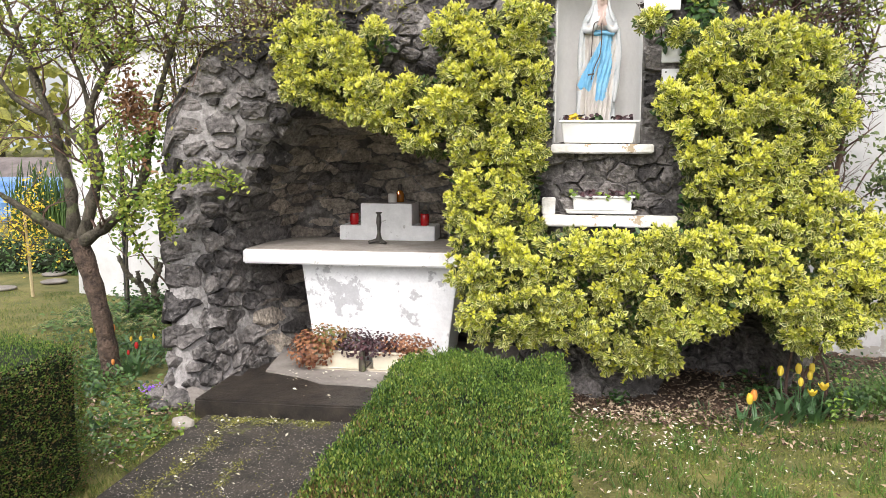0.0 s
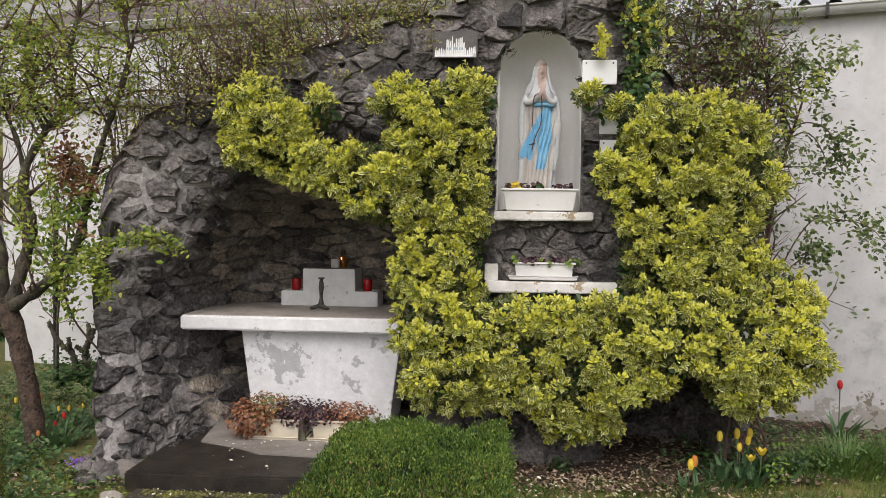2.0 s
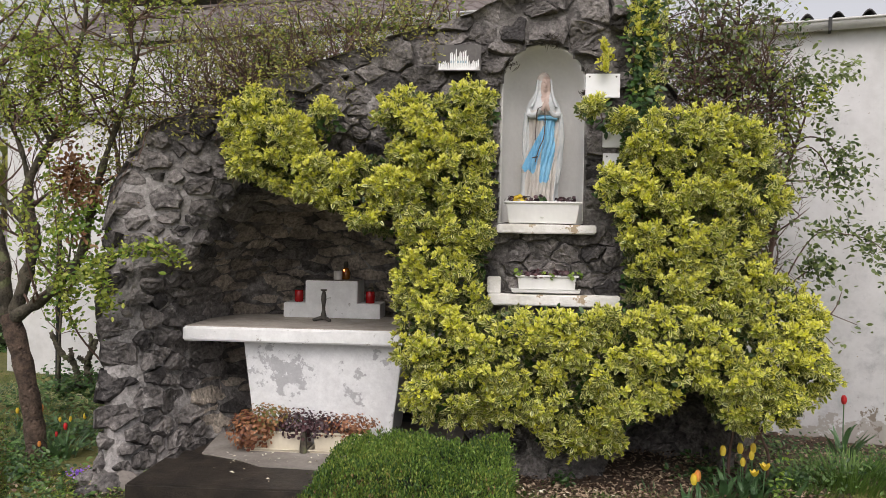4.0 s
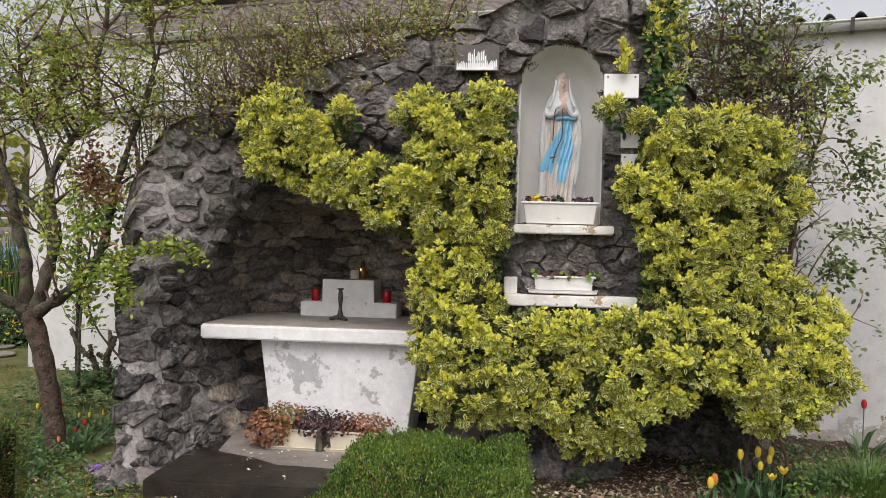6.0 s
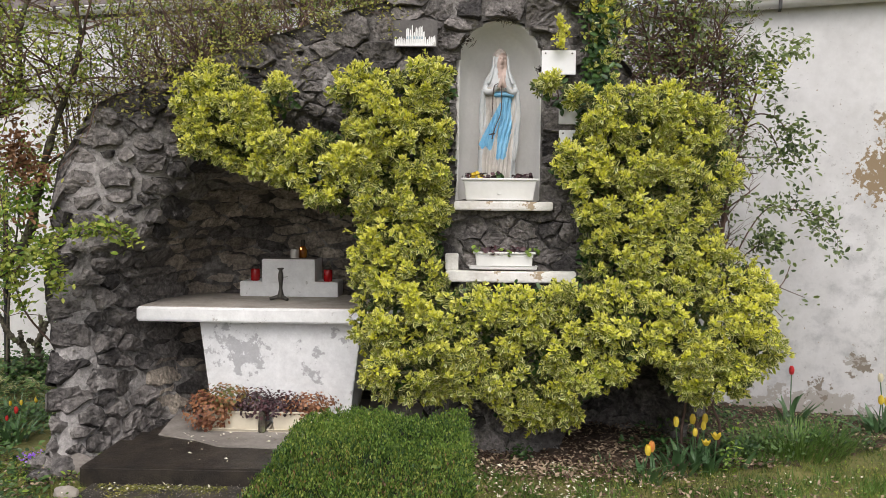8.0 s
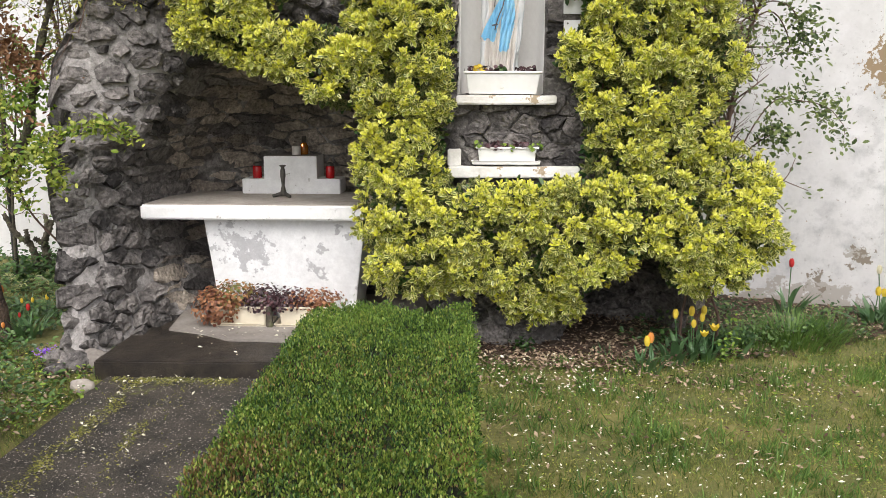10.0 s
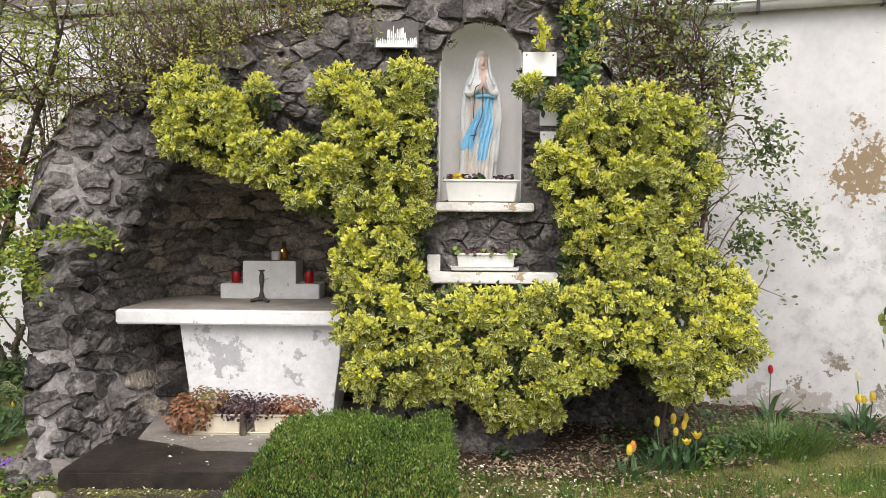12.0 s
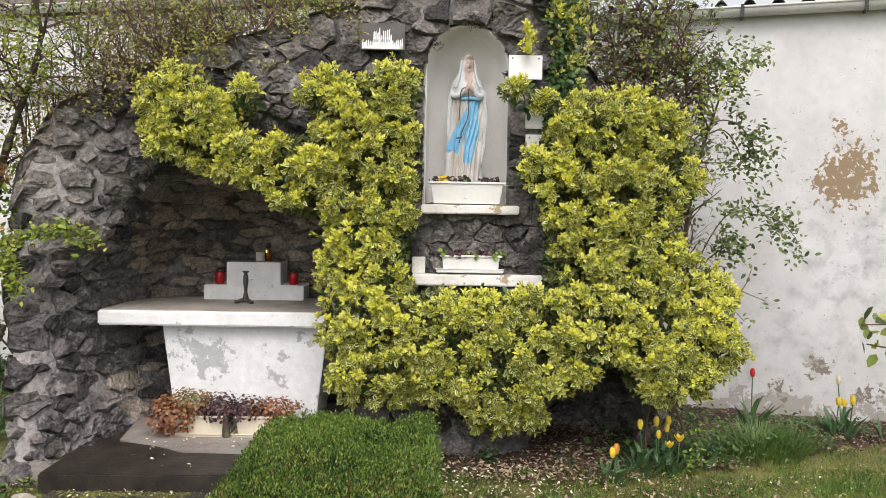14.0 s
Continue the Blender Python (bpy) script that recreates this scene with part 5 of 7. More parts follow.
# long young shoots standing out of the outline
tx, ty, tz, tf = bush_sites(9000, 0.06)
rim_ = tf < 0.20
tx, ty, tz = tx[rim_], ty[rim_], tz[rim_]
pick = rng.permutation(len(tx))[:130]
P, A, geos = [], [], []
for k in pick:
    o = np.array([rng.normal(0, 0.4), -0.25, rng.uniform(0.1, 1.0) if tz[k] > 0.9 else rng.uniform(-0.9, 0.2)])
    q = np.array([tx[k], ty[k], tz[k]])
    if -0.2 < q[0] < 0.85 and 1.1 < q[2] < 2.6:
        continue
    ln_ = rng.uniform(0.05, 0.12)
    geos.append(tube_geo([q - o * 0.05, q + o * ln_ * 0.5, q + o * ln_], [0.003, 0.0025, 0.0015], 4))
    for s in np.linspace(0.2, 1, 4):
        P.append(q + o * ln_ * s)
        A.append(o)
rosettes("shoot_leaves", np.array(P), np.array(A) + unit(len(P)) * 0.3, 0.030, 4, EUON, bush, 62)
for k in rng.permutation(len(LUMPS))[:60]:
    x, z, rx, rz = LUMPS[k]
    geos.append(tube_geo(smooth_line([(x + rng.uniform(-0.1, 0.1), 5.62 if x > -0.6 else 5.52, z + 0.04), (x + rng.uniform(-0.1, 0.1), 5.50, z - 0.06), (x + rng.uniform(-rx, rx) * 0.5, 5.40, z + rng.uniform(-rz, rz) * 0.4)], 4), np.linspace(0.008, 0.003, 9), 5))
for x in (1.62, 1.70, 1.80, 1.56):
    geos.append(tube_geo(smooth_line([(x, 5.60, 0.0), (x + rng.uniform(-0.08, 0.08), 5.58, 0.22), (x + rng.uniform(-0.08, 0.08), 5.54, 0.48), (x - 0.05, 5.5, 0.9)], 4), np.linspace(0.012, 0.006, 13), 6))
for g in geos:
    part("stem", geo_mesh("stem", g, True), TWIG, bush)


# ---- woody plants ----
SPRING = mat("yellow_green_leaf", (0.17, 0.23, 0.03), (0.46, 0.50, 0.09), 2, 8, 0.5, 0, island=0.7, trans=0.35)
def grow(start, heading, length, radius, level, geos, tips, droop=0.0, kids=4, wander=0.35, sides=5):
    """A branch with side branches; adds its tubes and the places where leaves sit."""
    n = 5
    pts, d = [Vector(start)], Vector(heading).normalized()
    for i in range(n):
        d = (d + Vector(rng.normal(0, wander * 0.5, 3)) + Vector((0, 0, -droop))).normalized()
        pts.append(pts[-1] + d * length / n)
    rad = [radius * (1 - 0.7 * i / n) for i in range(n + 1)]
    geos.append(tube_geo(pts, rad, sides if level > 1 else 4))
    if level <= 1:
        tips += [(p, d) for p in pts[2:]]
    if level > 0:
        for k in range(kids):
            i = int(rng.integers(1, n + 1))
            side = Vector(unit(1)[0])
            h = (d * 0.7 + side * 0.8 + Vector((0, 0, 0.15 - droop))).normalized()
            grow(pts[i], h, length * rng.uniform(0.45, 0.75), max(0.0016, rad[i] * 0.62), level - 1, geos, tips, droop, kids, wander, sides)
    return pts


def leaf_sprays(name, tips, per, size, material, parent, spread=0.05, template="diam"):
    P = np.array([list(p) for p, _ in tips for _ in range(per)])
    if not len(P):
        return
    P = P + rng.normal(0, spread, P.shape)
    return leaves(name, P, np.tile([0, -0.4, 0.6], (len(P), 1)) + unit(len(P)) * 0.6, size, material, parent, template, 0.6)


tree = root("tree", (-3.42, 5.6, 0), "old gnarled fruit tree with lichen bark and sparse young leaves", "tree")
trunk = smooth_line([(-3.40, 5.6, -0.05), (-3.44, 5.6, 0.3), (-3.52, 5.6, 0.7), (-3.63, 5.6, 1.06)], 5)
bm_geo = tube_geo(trunk, np.interp(np.linspace(0, 1, len(trunk)), [0, 0.12, 0.5, 1], [0.115, 0.076, 0.068, 0.075]) * (1 + 0.08 * np.sin(np.arange(len(trunk)) * 2.1)), 14)
part("trunk", geo_mesh("trunk", bm_geo, True), REDBARK, tree)
BOUGHS = [
    [(-3.62, 5.60, 1.04), (-3.75, 5.48, 1.15), (-3.88, 5.36, 1.29), (-4.05, 5.24, 1.45)],
    [(-3.66, 5.60, 1.10), (-3.62, 5.52, 1.46), (-3.68, 5.50, 1.70), (-3.68, 5.45, 1.93), (-3.80, 5.42, 2.24), (-3.9, 5.4, 2.6)],
    [(-3.59, 5.60, 1.05), (-3.48, 5.58, 1.37), (-3.40, 5.55, 1.62), (-3.43, 5.52, 1.82), (-3.42, 5.5, 2.03), (-3.25, 5.48, 2.31), (-3.06, 5.45, 2.52), (-3.02, 5.4, 2.9)],
    [(-3.42, 5.56, 1.65), (-3.56, 5.52, 1.84), (-3.74, 5.50, 1.97), (-3.96, 5.46, 2.09), (-4.1, 5.42, 2.28)],
    [(-3.58, 5.58, 1.04), (-3.36, 5.55, 1.17), (-3.16, 5.50, 1.33), (-3.02, 5.50, 1.53), (-2.93, 5.48, 1.90), (-2.80, 5.45, 2.28), (-2.66, 5.42, 2.6)],
]
LEADERS = [
    [(-3.42, 5.5, 2.03), (-3.48, 5.48, 2.29), (-3.60, 5.44, 2.62), (-3.62, 5.4, 3.1)],
    [(-3.25, 5.48, 2.31), (-3.36, 5.46, 2.58), (-3.34, 5.4, 3.0)],
    [(-3.02, 5.4, 2.9), (-2.95, 5.4, 3.2), (-3.0, 5.4, 3.6)],
    [(-3.9, 5.4, 2.6), (-4.0, 5.4, 2.9), (-4.1, 5.4, 3.4)],
    [(-3.74, 5.50, 1.97), (-3.85, 5.5, 2.3), (-4.1, 5.45, 2.7), (-4.3, 5.4, 3.1)],
    [(-2.66, 5.42, 2.6), (-2.6, 5.4, 2.9), (-2.7, 5.4, 3.3)],
]
tips = []
twigs = []
for L in BOUGHS + LEADERS:
    pts = smooth_line(L, 5)
    r0 = 0.050 if L[0][2] < 1.3 else (0.036 if len(L) > 4 else 0.020)
    part("limb", geo_mesh("limb", tube_geo(pts, np.linspace(r0, 0.016 if r0 > 0.03 else 0.008, len(pts)) * (1 + 0.16 * np.sin(np.arange(len(pts)) * 1.7) + rng.normal(0, 0.07, len(pts))), 8), True), BARK, tree)
    for i in range(3, len(pts)):
        for _ in range(2 if pts[i][2] > 2.3 else 1):
            if rng.uniform() < (0.7 if pts[i][2] > 2.3 else 0.28):
                grow(pts[i], (rng.normal(0, 0.6), rng.normal(-0.1, 0.35), rng.uniform(0.1, 1.0)), rng.uniform(0.32, 0.62), 0.011, 2, twigs, tips, 0.0, 3, 0.4, 4)
part("branchwork", geo_mesh("branchwork", merge(twigs)), TWIG, tree, kind="stuff")
high = [q for q in tips if q[0].z > 2.3]
leaf_sprays("young_leaves", high[::2], 4, 0.036, SPRING, tree, 0.025)
leaf_sprays("fresh_leaves", high[1::7], 4, 0.034, FRESH, tree, 0.03)

# leafy rose stem hanging before the jaw of the cave
rose = root("climbing_rose", (-2.84, 5.45, 0.75), "climbing rose with fresh green and dry brown leaves", "climber")
geos, tips = [], []
for pts in ([(-2.84, 5.45, 0.75), (-2.95, 5.3, 1.0), (-2.98, 5.2, 1.3), (-3.05, 5.2, 1.8), (-3.1, 5.2, 2.2)],
            [(-2.98, 5.2, 1.25), (-2.75, 5.1, 1.45), (-2.5, 5.05, 1.55), (-2.25, 5.0, 1.58), (-2.1, 5.0, 1.50)],
            [(-2.75, 5.1, 1.45), (-2.65, 5.05, 1.35), (-2.58, 5.05, 1.18)],
            [(-3.0, 5.2, 1.3), (-3.2, 5.15, 1.6), (-3.25, 5.15, 1.95)]):
    q = smooth_line(pts, 5)
    geos.append(tube_geo(q, np.linspace(0.008, 0.003, len(q)), 5))
    tips += [(Vector(p), None) for p in q if p[2] > 1.0]
part("cane", geo_mesh("cane", merge(geos), True), TWIG, rose)
leaf_sprays("green_leaves", tips, 20, 0.038, SPRING, rose, 0.035, "oval")
leaf_sprays("bright_leaves", tips[::2], 12, 0.040, FRESH, rose, 0.035, "oval")
dry = [(Vector((-3.03 + rng.normal(0, 0.09), 5.4 + rng.normal(0, 0.05), 2.02 + rng.normal(0, 0.09))), None) for _ in range(150)] + [(Vector((-3.06 + rng.normal(0, 0.05), 5.4, 2.33 + rng.normal(0, 0.14))), None) for _ in range(26)] + [(Vector((-2.86 + rng.normal(0, 0.06), 5.2, 1.72 + rng.normal(0, 0.14))), None) for _ in range(14)]
leaf_sprays("dry_leaves", dry, 4, 0.038, DRY, rose, 0.022, "oval")
gr = [(Vector((-3.0 + rng.normal(0, 0.12), 5.4 + rng.normal(0, 0.05), 1.74 + rng.normal(0, 0.09))), None) for _ in range(55)]
leaf_sprays("broad_leaves", gr, 6, 0.042, FRESH, rose, 0.03, "oval")

creeper = root("dry_creeper", (-2.74, 5.66, 0.9), "tangled brown creeper with small green leaves beside the rock", "climber")
geos, tips = [], []
for k in range(9):
    x = -2.80 + 0.024 * k
    q = smooth_line([(x + 0.05, 5.66, 0.9), (x + rng.normal(0, 0.03), 5.62, 1.4), (x + rng.normal(0, 0.04), 5.60, 1.9), (x + rng.normal(0, 0.05), 5.58, 2.5)], 5)
    geos.append(tube_geo(q, np.linspace(0.009, 0.004, len(q)), 5))
    for p in q[5:]:
        grow(p, (rng.normal(-0.2, 0.6), -0.3, rng.normal(0.1, 0.6)), 0.16, 0.003, 0, geos, tips, 0.02, 0, 0.4, 4)
part("stem", geo_mesh("stem", merge(geos)), TWIG, creeper)
leaf_sprays("small_leaves", [q for q in tips if q[0].z > 1.7], 2, 0.034, OLIVE, creeper, 0.03, "oval")
leaf_sprays("dry_leaves", tips[::3], 2, 0.034, DRY, creeper, 0.03, "oval")

pole = root("sapling_stake", (-4.4, 7.58, 0), "thin black stake with a small leafy sapling tied to it", "stake")
part("rod", geo_mesh("rod", tube_geo([(-4.4, 7.58, -0.05), (-4.4, 7.58, 1.3), (-4.38, 7.57, 2.0)], [0.028, 0.026, 0.02], 8), True), BLACK, pole)
sap = root("sapling", (-4.34, 7.5, 0), "thin young tree with bright green leaves", "tree")
geos, tips = [], []
q = smooth_line([(-4.36, 7.5, 0), (-4.33, 7.5, 0.8), (-4.25, 7.5, 1.4), (-4.15, 7.45, 2.0)], 5)
part("trunk", geo_mesh("trunk", tube_geo(q, np.linspace(0.016, 0.006, len(q)), 6), True), BARK, sap)
for p in q[4:]:
    for _ in range(2):
        grow(p, (rng.normal(0, 0.7), rng.normal(0, 0.4), 0.6), 0.4, 0.006, 1, geos, tips, 0.0, 3, 0.4, 4)
part("branchwork", geo_mesh("branchwork", merge(geos)), TWIG, sap, kind="stuff")
leaf_sprays("leaves", tips, 2, 0.06, FRESH, sap, 0.05, "oval")
stump = root("pruned_shrub", (-4.12, 7.6, 0), "pruned stumpy brown shrub against the white wall", "shrub")
geos = []
for pts, r0 in (([(-4.19, 7.6, 0), (-4.20, 7.58, 0.23), (-4.23, 7.55, 0.37), (-4.30, 7.52, 0.43), (-4.37, 7.5, 0.54), (-4.43, 7.5, 0.67)], 0.040),
                ([(-4.07, 7.6, 0), (-4.085, 7.58, 0.26), (-4.08, 7.55, 0.38), (-4.03, 7.52, 0.49), (-4.015, 7.5, 0.58), (-4.03, 7.5, 0.66)], 0.044),
                ([(-4.05, 7.53, 0.45), (-3.99, 7.5, 0.53), (-3.965, 7.5, 0.61)], 0.028), ([(-4.08, 7.55, 0.36), (-4.13, 7.52, 0.41), (-4.16, 7.5, 0.43)], 0.03), ([(-4.24, 7.55, 0.38), (-4.22, 7.5, 0.46), (-4.23, 7.5, 0.52)], 0.026)):
    q = smooth_line(pts, 6)
    geos.append(tube_geo(q, np.linspace(r0, 0.02, len(q)) * (1 + 0.28 * np.sin(np.arange(len(q)) * 2.3) + rng.normal(0, 0.10, len(q))), 8))
part("branch_frame", geo_mesh("branch_frame", merge(geos), True), BARK, stump)

# bare brown shrub over the left shoulder of the grotto
thicket = root("twiggy_shrub", (-2.2, 6.2, 2.3), "tangled brown twiggy shrub with a few new leaves on the rock", "shrub")
geos, tips = [], []
for k in range(120):
    x = float(np.clip(rng.normal(-1.9, 0.36), -2.6, -1.1))
    z = top_of(max(x, -2.7)) + rng.uniform(-0.15, 0.1)
    grow((x, rng.uniform(5.6, 6.6), z), (rng.normal(-0.15, 0.6), rng.normal(-0.3, 0.3), rng.uniform(0.2, 1.0)), rng.uniform(0.35, 0.75), 0.008, 2, geos, tips, 0.03, 3, 0.45, 4)
part("branchwork", geo_mesh("branchwork", merge(geos)), TWIG, thicket, kind="stuff")
leaf_sprays("new_leaves", tips[::8], 3, 0.032, OLIVE, thicket, 0.04)
topbush = root("leafy_shrub", (-1.2, 6.1, 2.8), "upright leafy shrub growing over the top of the rock", "shrub")
geos, tips = [], []
for k in range(140):
    x = rng.uniform(-2.9, -0.35)
    z = (top_of(x) + rng.uniform(-0.12, 0.06)) if x > -2.5 else rng.uniform(2.75, 3.2)
    grow((x, rng.uniform(5.7, 6.6) if x > -2.5 else rng.uniform(6.2, 7.0), z), (rng.normal(0.0, 0.35), rng.normal(-0.25, 0.25), 1.0), rng.uniform(0.35, 0.75) * (0.65 if x > -0.8 else 1), 0.007, 1, geos, tips, 0.0, 4, 0.4, 4)
geos += [tube_geo(smooth_line([(x, 6.95, 0), (x + 0.1, 6.98, 1.2), (x - 0.1, 6.9, 2.5)], 4), np.linspace(0.03, 0.014, 9), 6) for x in (-3.1, -3.4, -2.95)]
part("branchwork", geo_mesh("branchwork", merge(geos)), TWIG, topbush, kind="stuff")
leaf_sprays("young_leaves", tips[::2], 4, 0.034, OLIVE, topbush, 0.045)
leaf_sprays("fresh_leaves", tips[::4], 3, 0.036, FRESH, topbush, 0.045)

moss_top = root("creeper", (-1.0, 5.7, 2.9), "thin leafy creeper hanging along the top of the rock", "climber")
geos, tips = [], []
for k in range(34):
    x = rng.uniform(-2.5, -0.3)
    z = top_of(x)
    grow((x, depth(x, z) + 0.05, z), (rng.normal(0, 0.8), -0.6, rng.uniform(-0.1, 0.5)), rng.uniform(0.2, 0.45), 0.004, 1, geos, tips, 0.06, 3, 0.4, 4)
part("runner", geo_mesh("runner", merge(geos)), TWIG, moss_top, kind="stuff")
leaf_sprays("leaves", tips, 3, 0.03, OLIVE, moss_top, 0.03)

# dark green climber beside the niche
ivy = root("ivy_climber", (0.95, 5.5, 2.2), "dark green leafy climber beside the niche", "climber")
n = 1000
P = np.stack([0.90 + 0.03 * np.sin(np.arange(n) * 0.011) + rng.normal(0, 0.045, n), 5.46 + rng.normal(0, 0.05, n), rng.uniform(2.35, 3.42, n)], 1)
leaves("dark_leaves", P, np.tile([0, -1, 0.4], (n, 1)), 0.050, IVY, ivy, "oval", 0.6)
P = np.concatenate([np.stack([0.96 + rng.normal(0, 0.05, 120), 5.41 + rng.normal(0, 0.05, 120), rng.uniform(2.50, 3.40, 120)], 1),
                    np.stack([0.86 + rng.normal(0, 0.05, 60), 5.41 + rng.normal(0, 0.05, 60), rng.uniform(2.80, 3.40, 60)], 1)])
rosettes("light_leaves", P, np.tile([0, -1, 0.5], (len(P), 1)) + unit(len(P)) * 0.5, 0.040, 4, EUONGREEN, ivy, 66)
P = np.concatenate([np.stack([0.85 + rng.normal(0, 0.045, 42), 5.38 + rng.normal(0, 0.04, 42), 3.17 + rng.normal(0, 0.08, 42)], 1),
                    np.stack([0.645 + rng.normal(0, 0.022, 42), 5.44 + rng.normal(0, 0.03, 42), rng.uniform(2.81, 3.02, 42)], 1),
                    np.stack([0.98 + rng.normal(0, 0.06, 30), 5.40 + rng.normal(0, 0.04, 30), rng.uniform(2.5, 3.3, 30)], 1)])
rosettes("yellow_leaves", P, np.tile([0, -1, 0.8], (len(P), 1)) + unit(len(P)) * 0.5, 0.036, 5, EUON, ivy, 60)
for d in (-0.04, 0.05):
    part("stem", geo_mesh("stem", tube_geo(smooth_line([(0.95, 5.5, 1.6), (0.9 + d, 5.48, 2.4), (0.86 + d, 5.47, 3.3)], 5), np.linspace(0.012, 0.005, 11), 5)), TWIG, ivy)

DULL = mat("dull_green_leaf", (0.05, 0.085, 0.025), (0.20, 0.26, 0.08), 2, 8, 0.45, 0, island=0.7, trans=0.25)
# twiggy shrub and rose against the white wall
wshrub = root("wall_shrub", (1.75, 6.3, 0), "tall twiggy shrub with dull green leaves against the white wall", "shrub")
geos, tips = [], []
for pts in ([(1.7, 6.4, 0), (1.6, 6.3, 1.2), (1.45, 6.1, 2.2), (1.35, 6.0, 3.0)], [(1.75, 6.4, 0), (1.75, 6.2, 1.3), (1.7, 6.0, 2.2), (1.75, 5.95, 2.9)], [(1.8, 6.4, 0), (1.95, 6.2, 1.2), (2.0, 6.05, 2.0), (2.15, 6.0, 2.6)], [(1.65, 6.4, 0.0), (1.3, 6.2, 1.8), (1.15, 6.0, 2.7), (1.05, 5.9, 3.4)], [(1.7, 6.45, 0), (1.6, 6.3, 1.8), (1.62, 6.1, 2.6), (1.55, 6.05, 3.3)], [(1.8, 6.45, 0), (1.85, 6.3, 1.7), (1.95, 6.15, 2.5), (1.9, 6.1, 3.1)], [(1.65, 6.45, 0), (1.5, 6.3, 1.8), (1.4, 6.1, 2.7), (1.42, 6.05, 3.45)], [(1.7, 6.45, 0), (1.65, 6.3, 2.0), (1.72, 6.15, 2.8), (1.68, 6.1, 3.4)]):
    q = smooth_line(pts, 5)
    part("stem", geo_mesh("stem", tube_geo(q, np.linspace(0.022, 0.007, len(q)), 6), True), TWIG, wshrub)
    for p in q[6:]:
        for _ in range(6):
            grow(p, (rng.normal(-0.15, 0.5), rng.normal(-0.1, 0.3), rng.uniform(-0.2, 1.0)), rng.uniform(0.2, 0.42), 0.008, 2, geos, tips, 0.02, 3, 0.4, 4)
geos = [g for g in geos if max(v[0] for v in g[0]) < 2.05 + 0.25 * rng.uniform() and max(v[2] for v in g[0]) < 3.2 + 0.5 * rng.uniform()]
part("branchwork", geo_mesh("branchwork", merge(geos)), TWIG, wshrub, kind="stuff")
tips = [q for q in tips if q[0].x < 2.12 and q[0].z < 3.6]
leaf_sprays("leaves", tips[::20], 5, 0.040, DULL, wshrub, 0.035, "oval")
leaf_sprays("light_leaves", [q for q in tips if q[0].z > 1.9][::60], 5, 0.040, SPRING, wshrub, 0.035, "oval")
wrose = root("wall_rose", (2.0, 6.2, 0), "wall rose with long bare arching canes and leafy tips", "climber")
geos, tips = [], []
CANES = [[(1.9, 6.3, 0.3), (2.0, 6.1, 1.2), (2.18, 5.9, 1.72), (2.4, 5.88, 1.75), (2.58, 5.85, 1.70), (2.70, 5.85, 1.58)], [(2.0, 6.1, 1.25), (2.12, 6.0, 1.42), (2.24, 5.9, 1.52), (2.34, 5.88, 1.5)],
         [(1.85, 6.2, 2.2), (1.95, 6.0, 2.6), (2.18, 5.85, 2.72), (2.32, 5.9, 2.87), (2.45, 5.9, 2.97)], [(1.85, 6.2, 2.1), (2.1, 6.0, 2.42), (2.27, 5.95, 2.42), (2.36, 5.9, 2.28), (2.40, 5.9, 2.10)], [(1.85, 6.2, 2.1), (2.15, 6.0, 2.38), (2.3, 5.95, 2.2), (2.28, 5.9, 2.05)], [(1.8, 6.2, 2.3), (1.88, 6.0, 2.7), (2.05, 5.95, 2.87), (2.1, 5.95, 2.86)]]
for kk, pts in enumerate(CANES):
    q = smooth_line(pts, 5)
    geos.append(tube_geo(q, np.linspace(0.007, 0.0025, len(q)), 5))
    for p in q[len(q) // 2:]:
        tips += [(Vector(p), None)]
        if rng.uniform() < 0.5:
            grow(p, (rng.normal(0, 0.7), -0.2, rng.normal(0, 0.7)), 0.18, 0.002, 0, geos, tips, 0.0, 0, 0.3, 4)
part("cane", geo_mesh("cane", merge(geos)), TWIG, wrose)
for pts in ([(1.64, 5.90, 1.63), (1.88, 5.85, 1.42), (2.13, 5.85, 1.17), (2.36, 5.90, 0.95)], [(2.06, 5.85, 1.34), (2.25, 5.85, 1.21), (2.49, 5.85, 1.11)], [(2.12, 5.80, 1.03), (2.32, 5.85, 1.20), (2.40, 5.90, 1.34)], [(1.82, 5.90, 1.65), (1.97, 5.85, 1.34), (2.20, 5.85, 1.03)]):
    q = smooth_line(pts, 6)
    part("cane", geo_mesh("cane", tube_geo(q, np.linspace(0.006, 0.0025, len(q)), 5), True), TWIG, wrose)
    tips += [(Vector(q[-1]), None)] * 1
leaf_sprays("leaves", tips, 9, 0.042, DULL, wrose, 0.042, "oval")
bright = [(Vector((1.92 + 0.33 * s, 5.78, 2.50 + 0.28 * s)), None) for s in np.linspace(0, 1, 14)]
leaf_sprays("light_leaves", bright, 8, 0.042, SPRING, wrose, 0.04, "oval")

ring = root("wall_ring", (2.682, 6.932, 2.703), "thin grey wire ring hanging from a nail in the wall", "ring")
part("wire", geo_mesh("wire", tube_geo([(2.682 + 0.075 * math.cos(a), 6.932 - 0.025 * math.cos(a), 2.753 + 0.05 * math.sin(a)) for a in np.linspace(0, 2 * math.pi, 25)], [0.0035] * 25, 6), True), ZINC, ring)
part("nail", lathe([(0.008, 0), (0.008, 0.02), (0.004, 0.024)], (2.682, 6.932, 2.793), 8), BLACK, ring, "dark nail head")

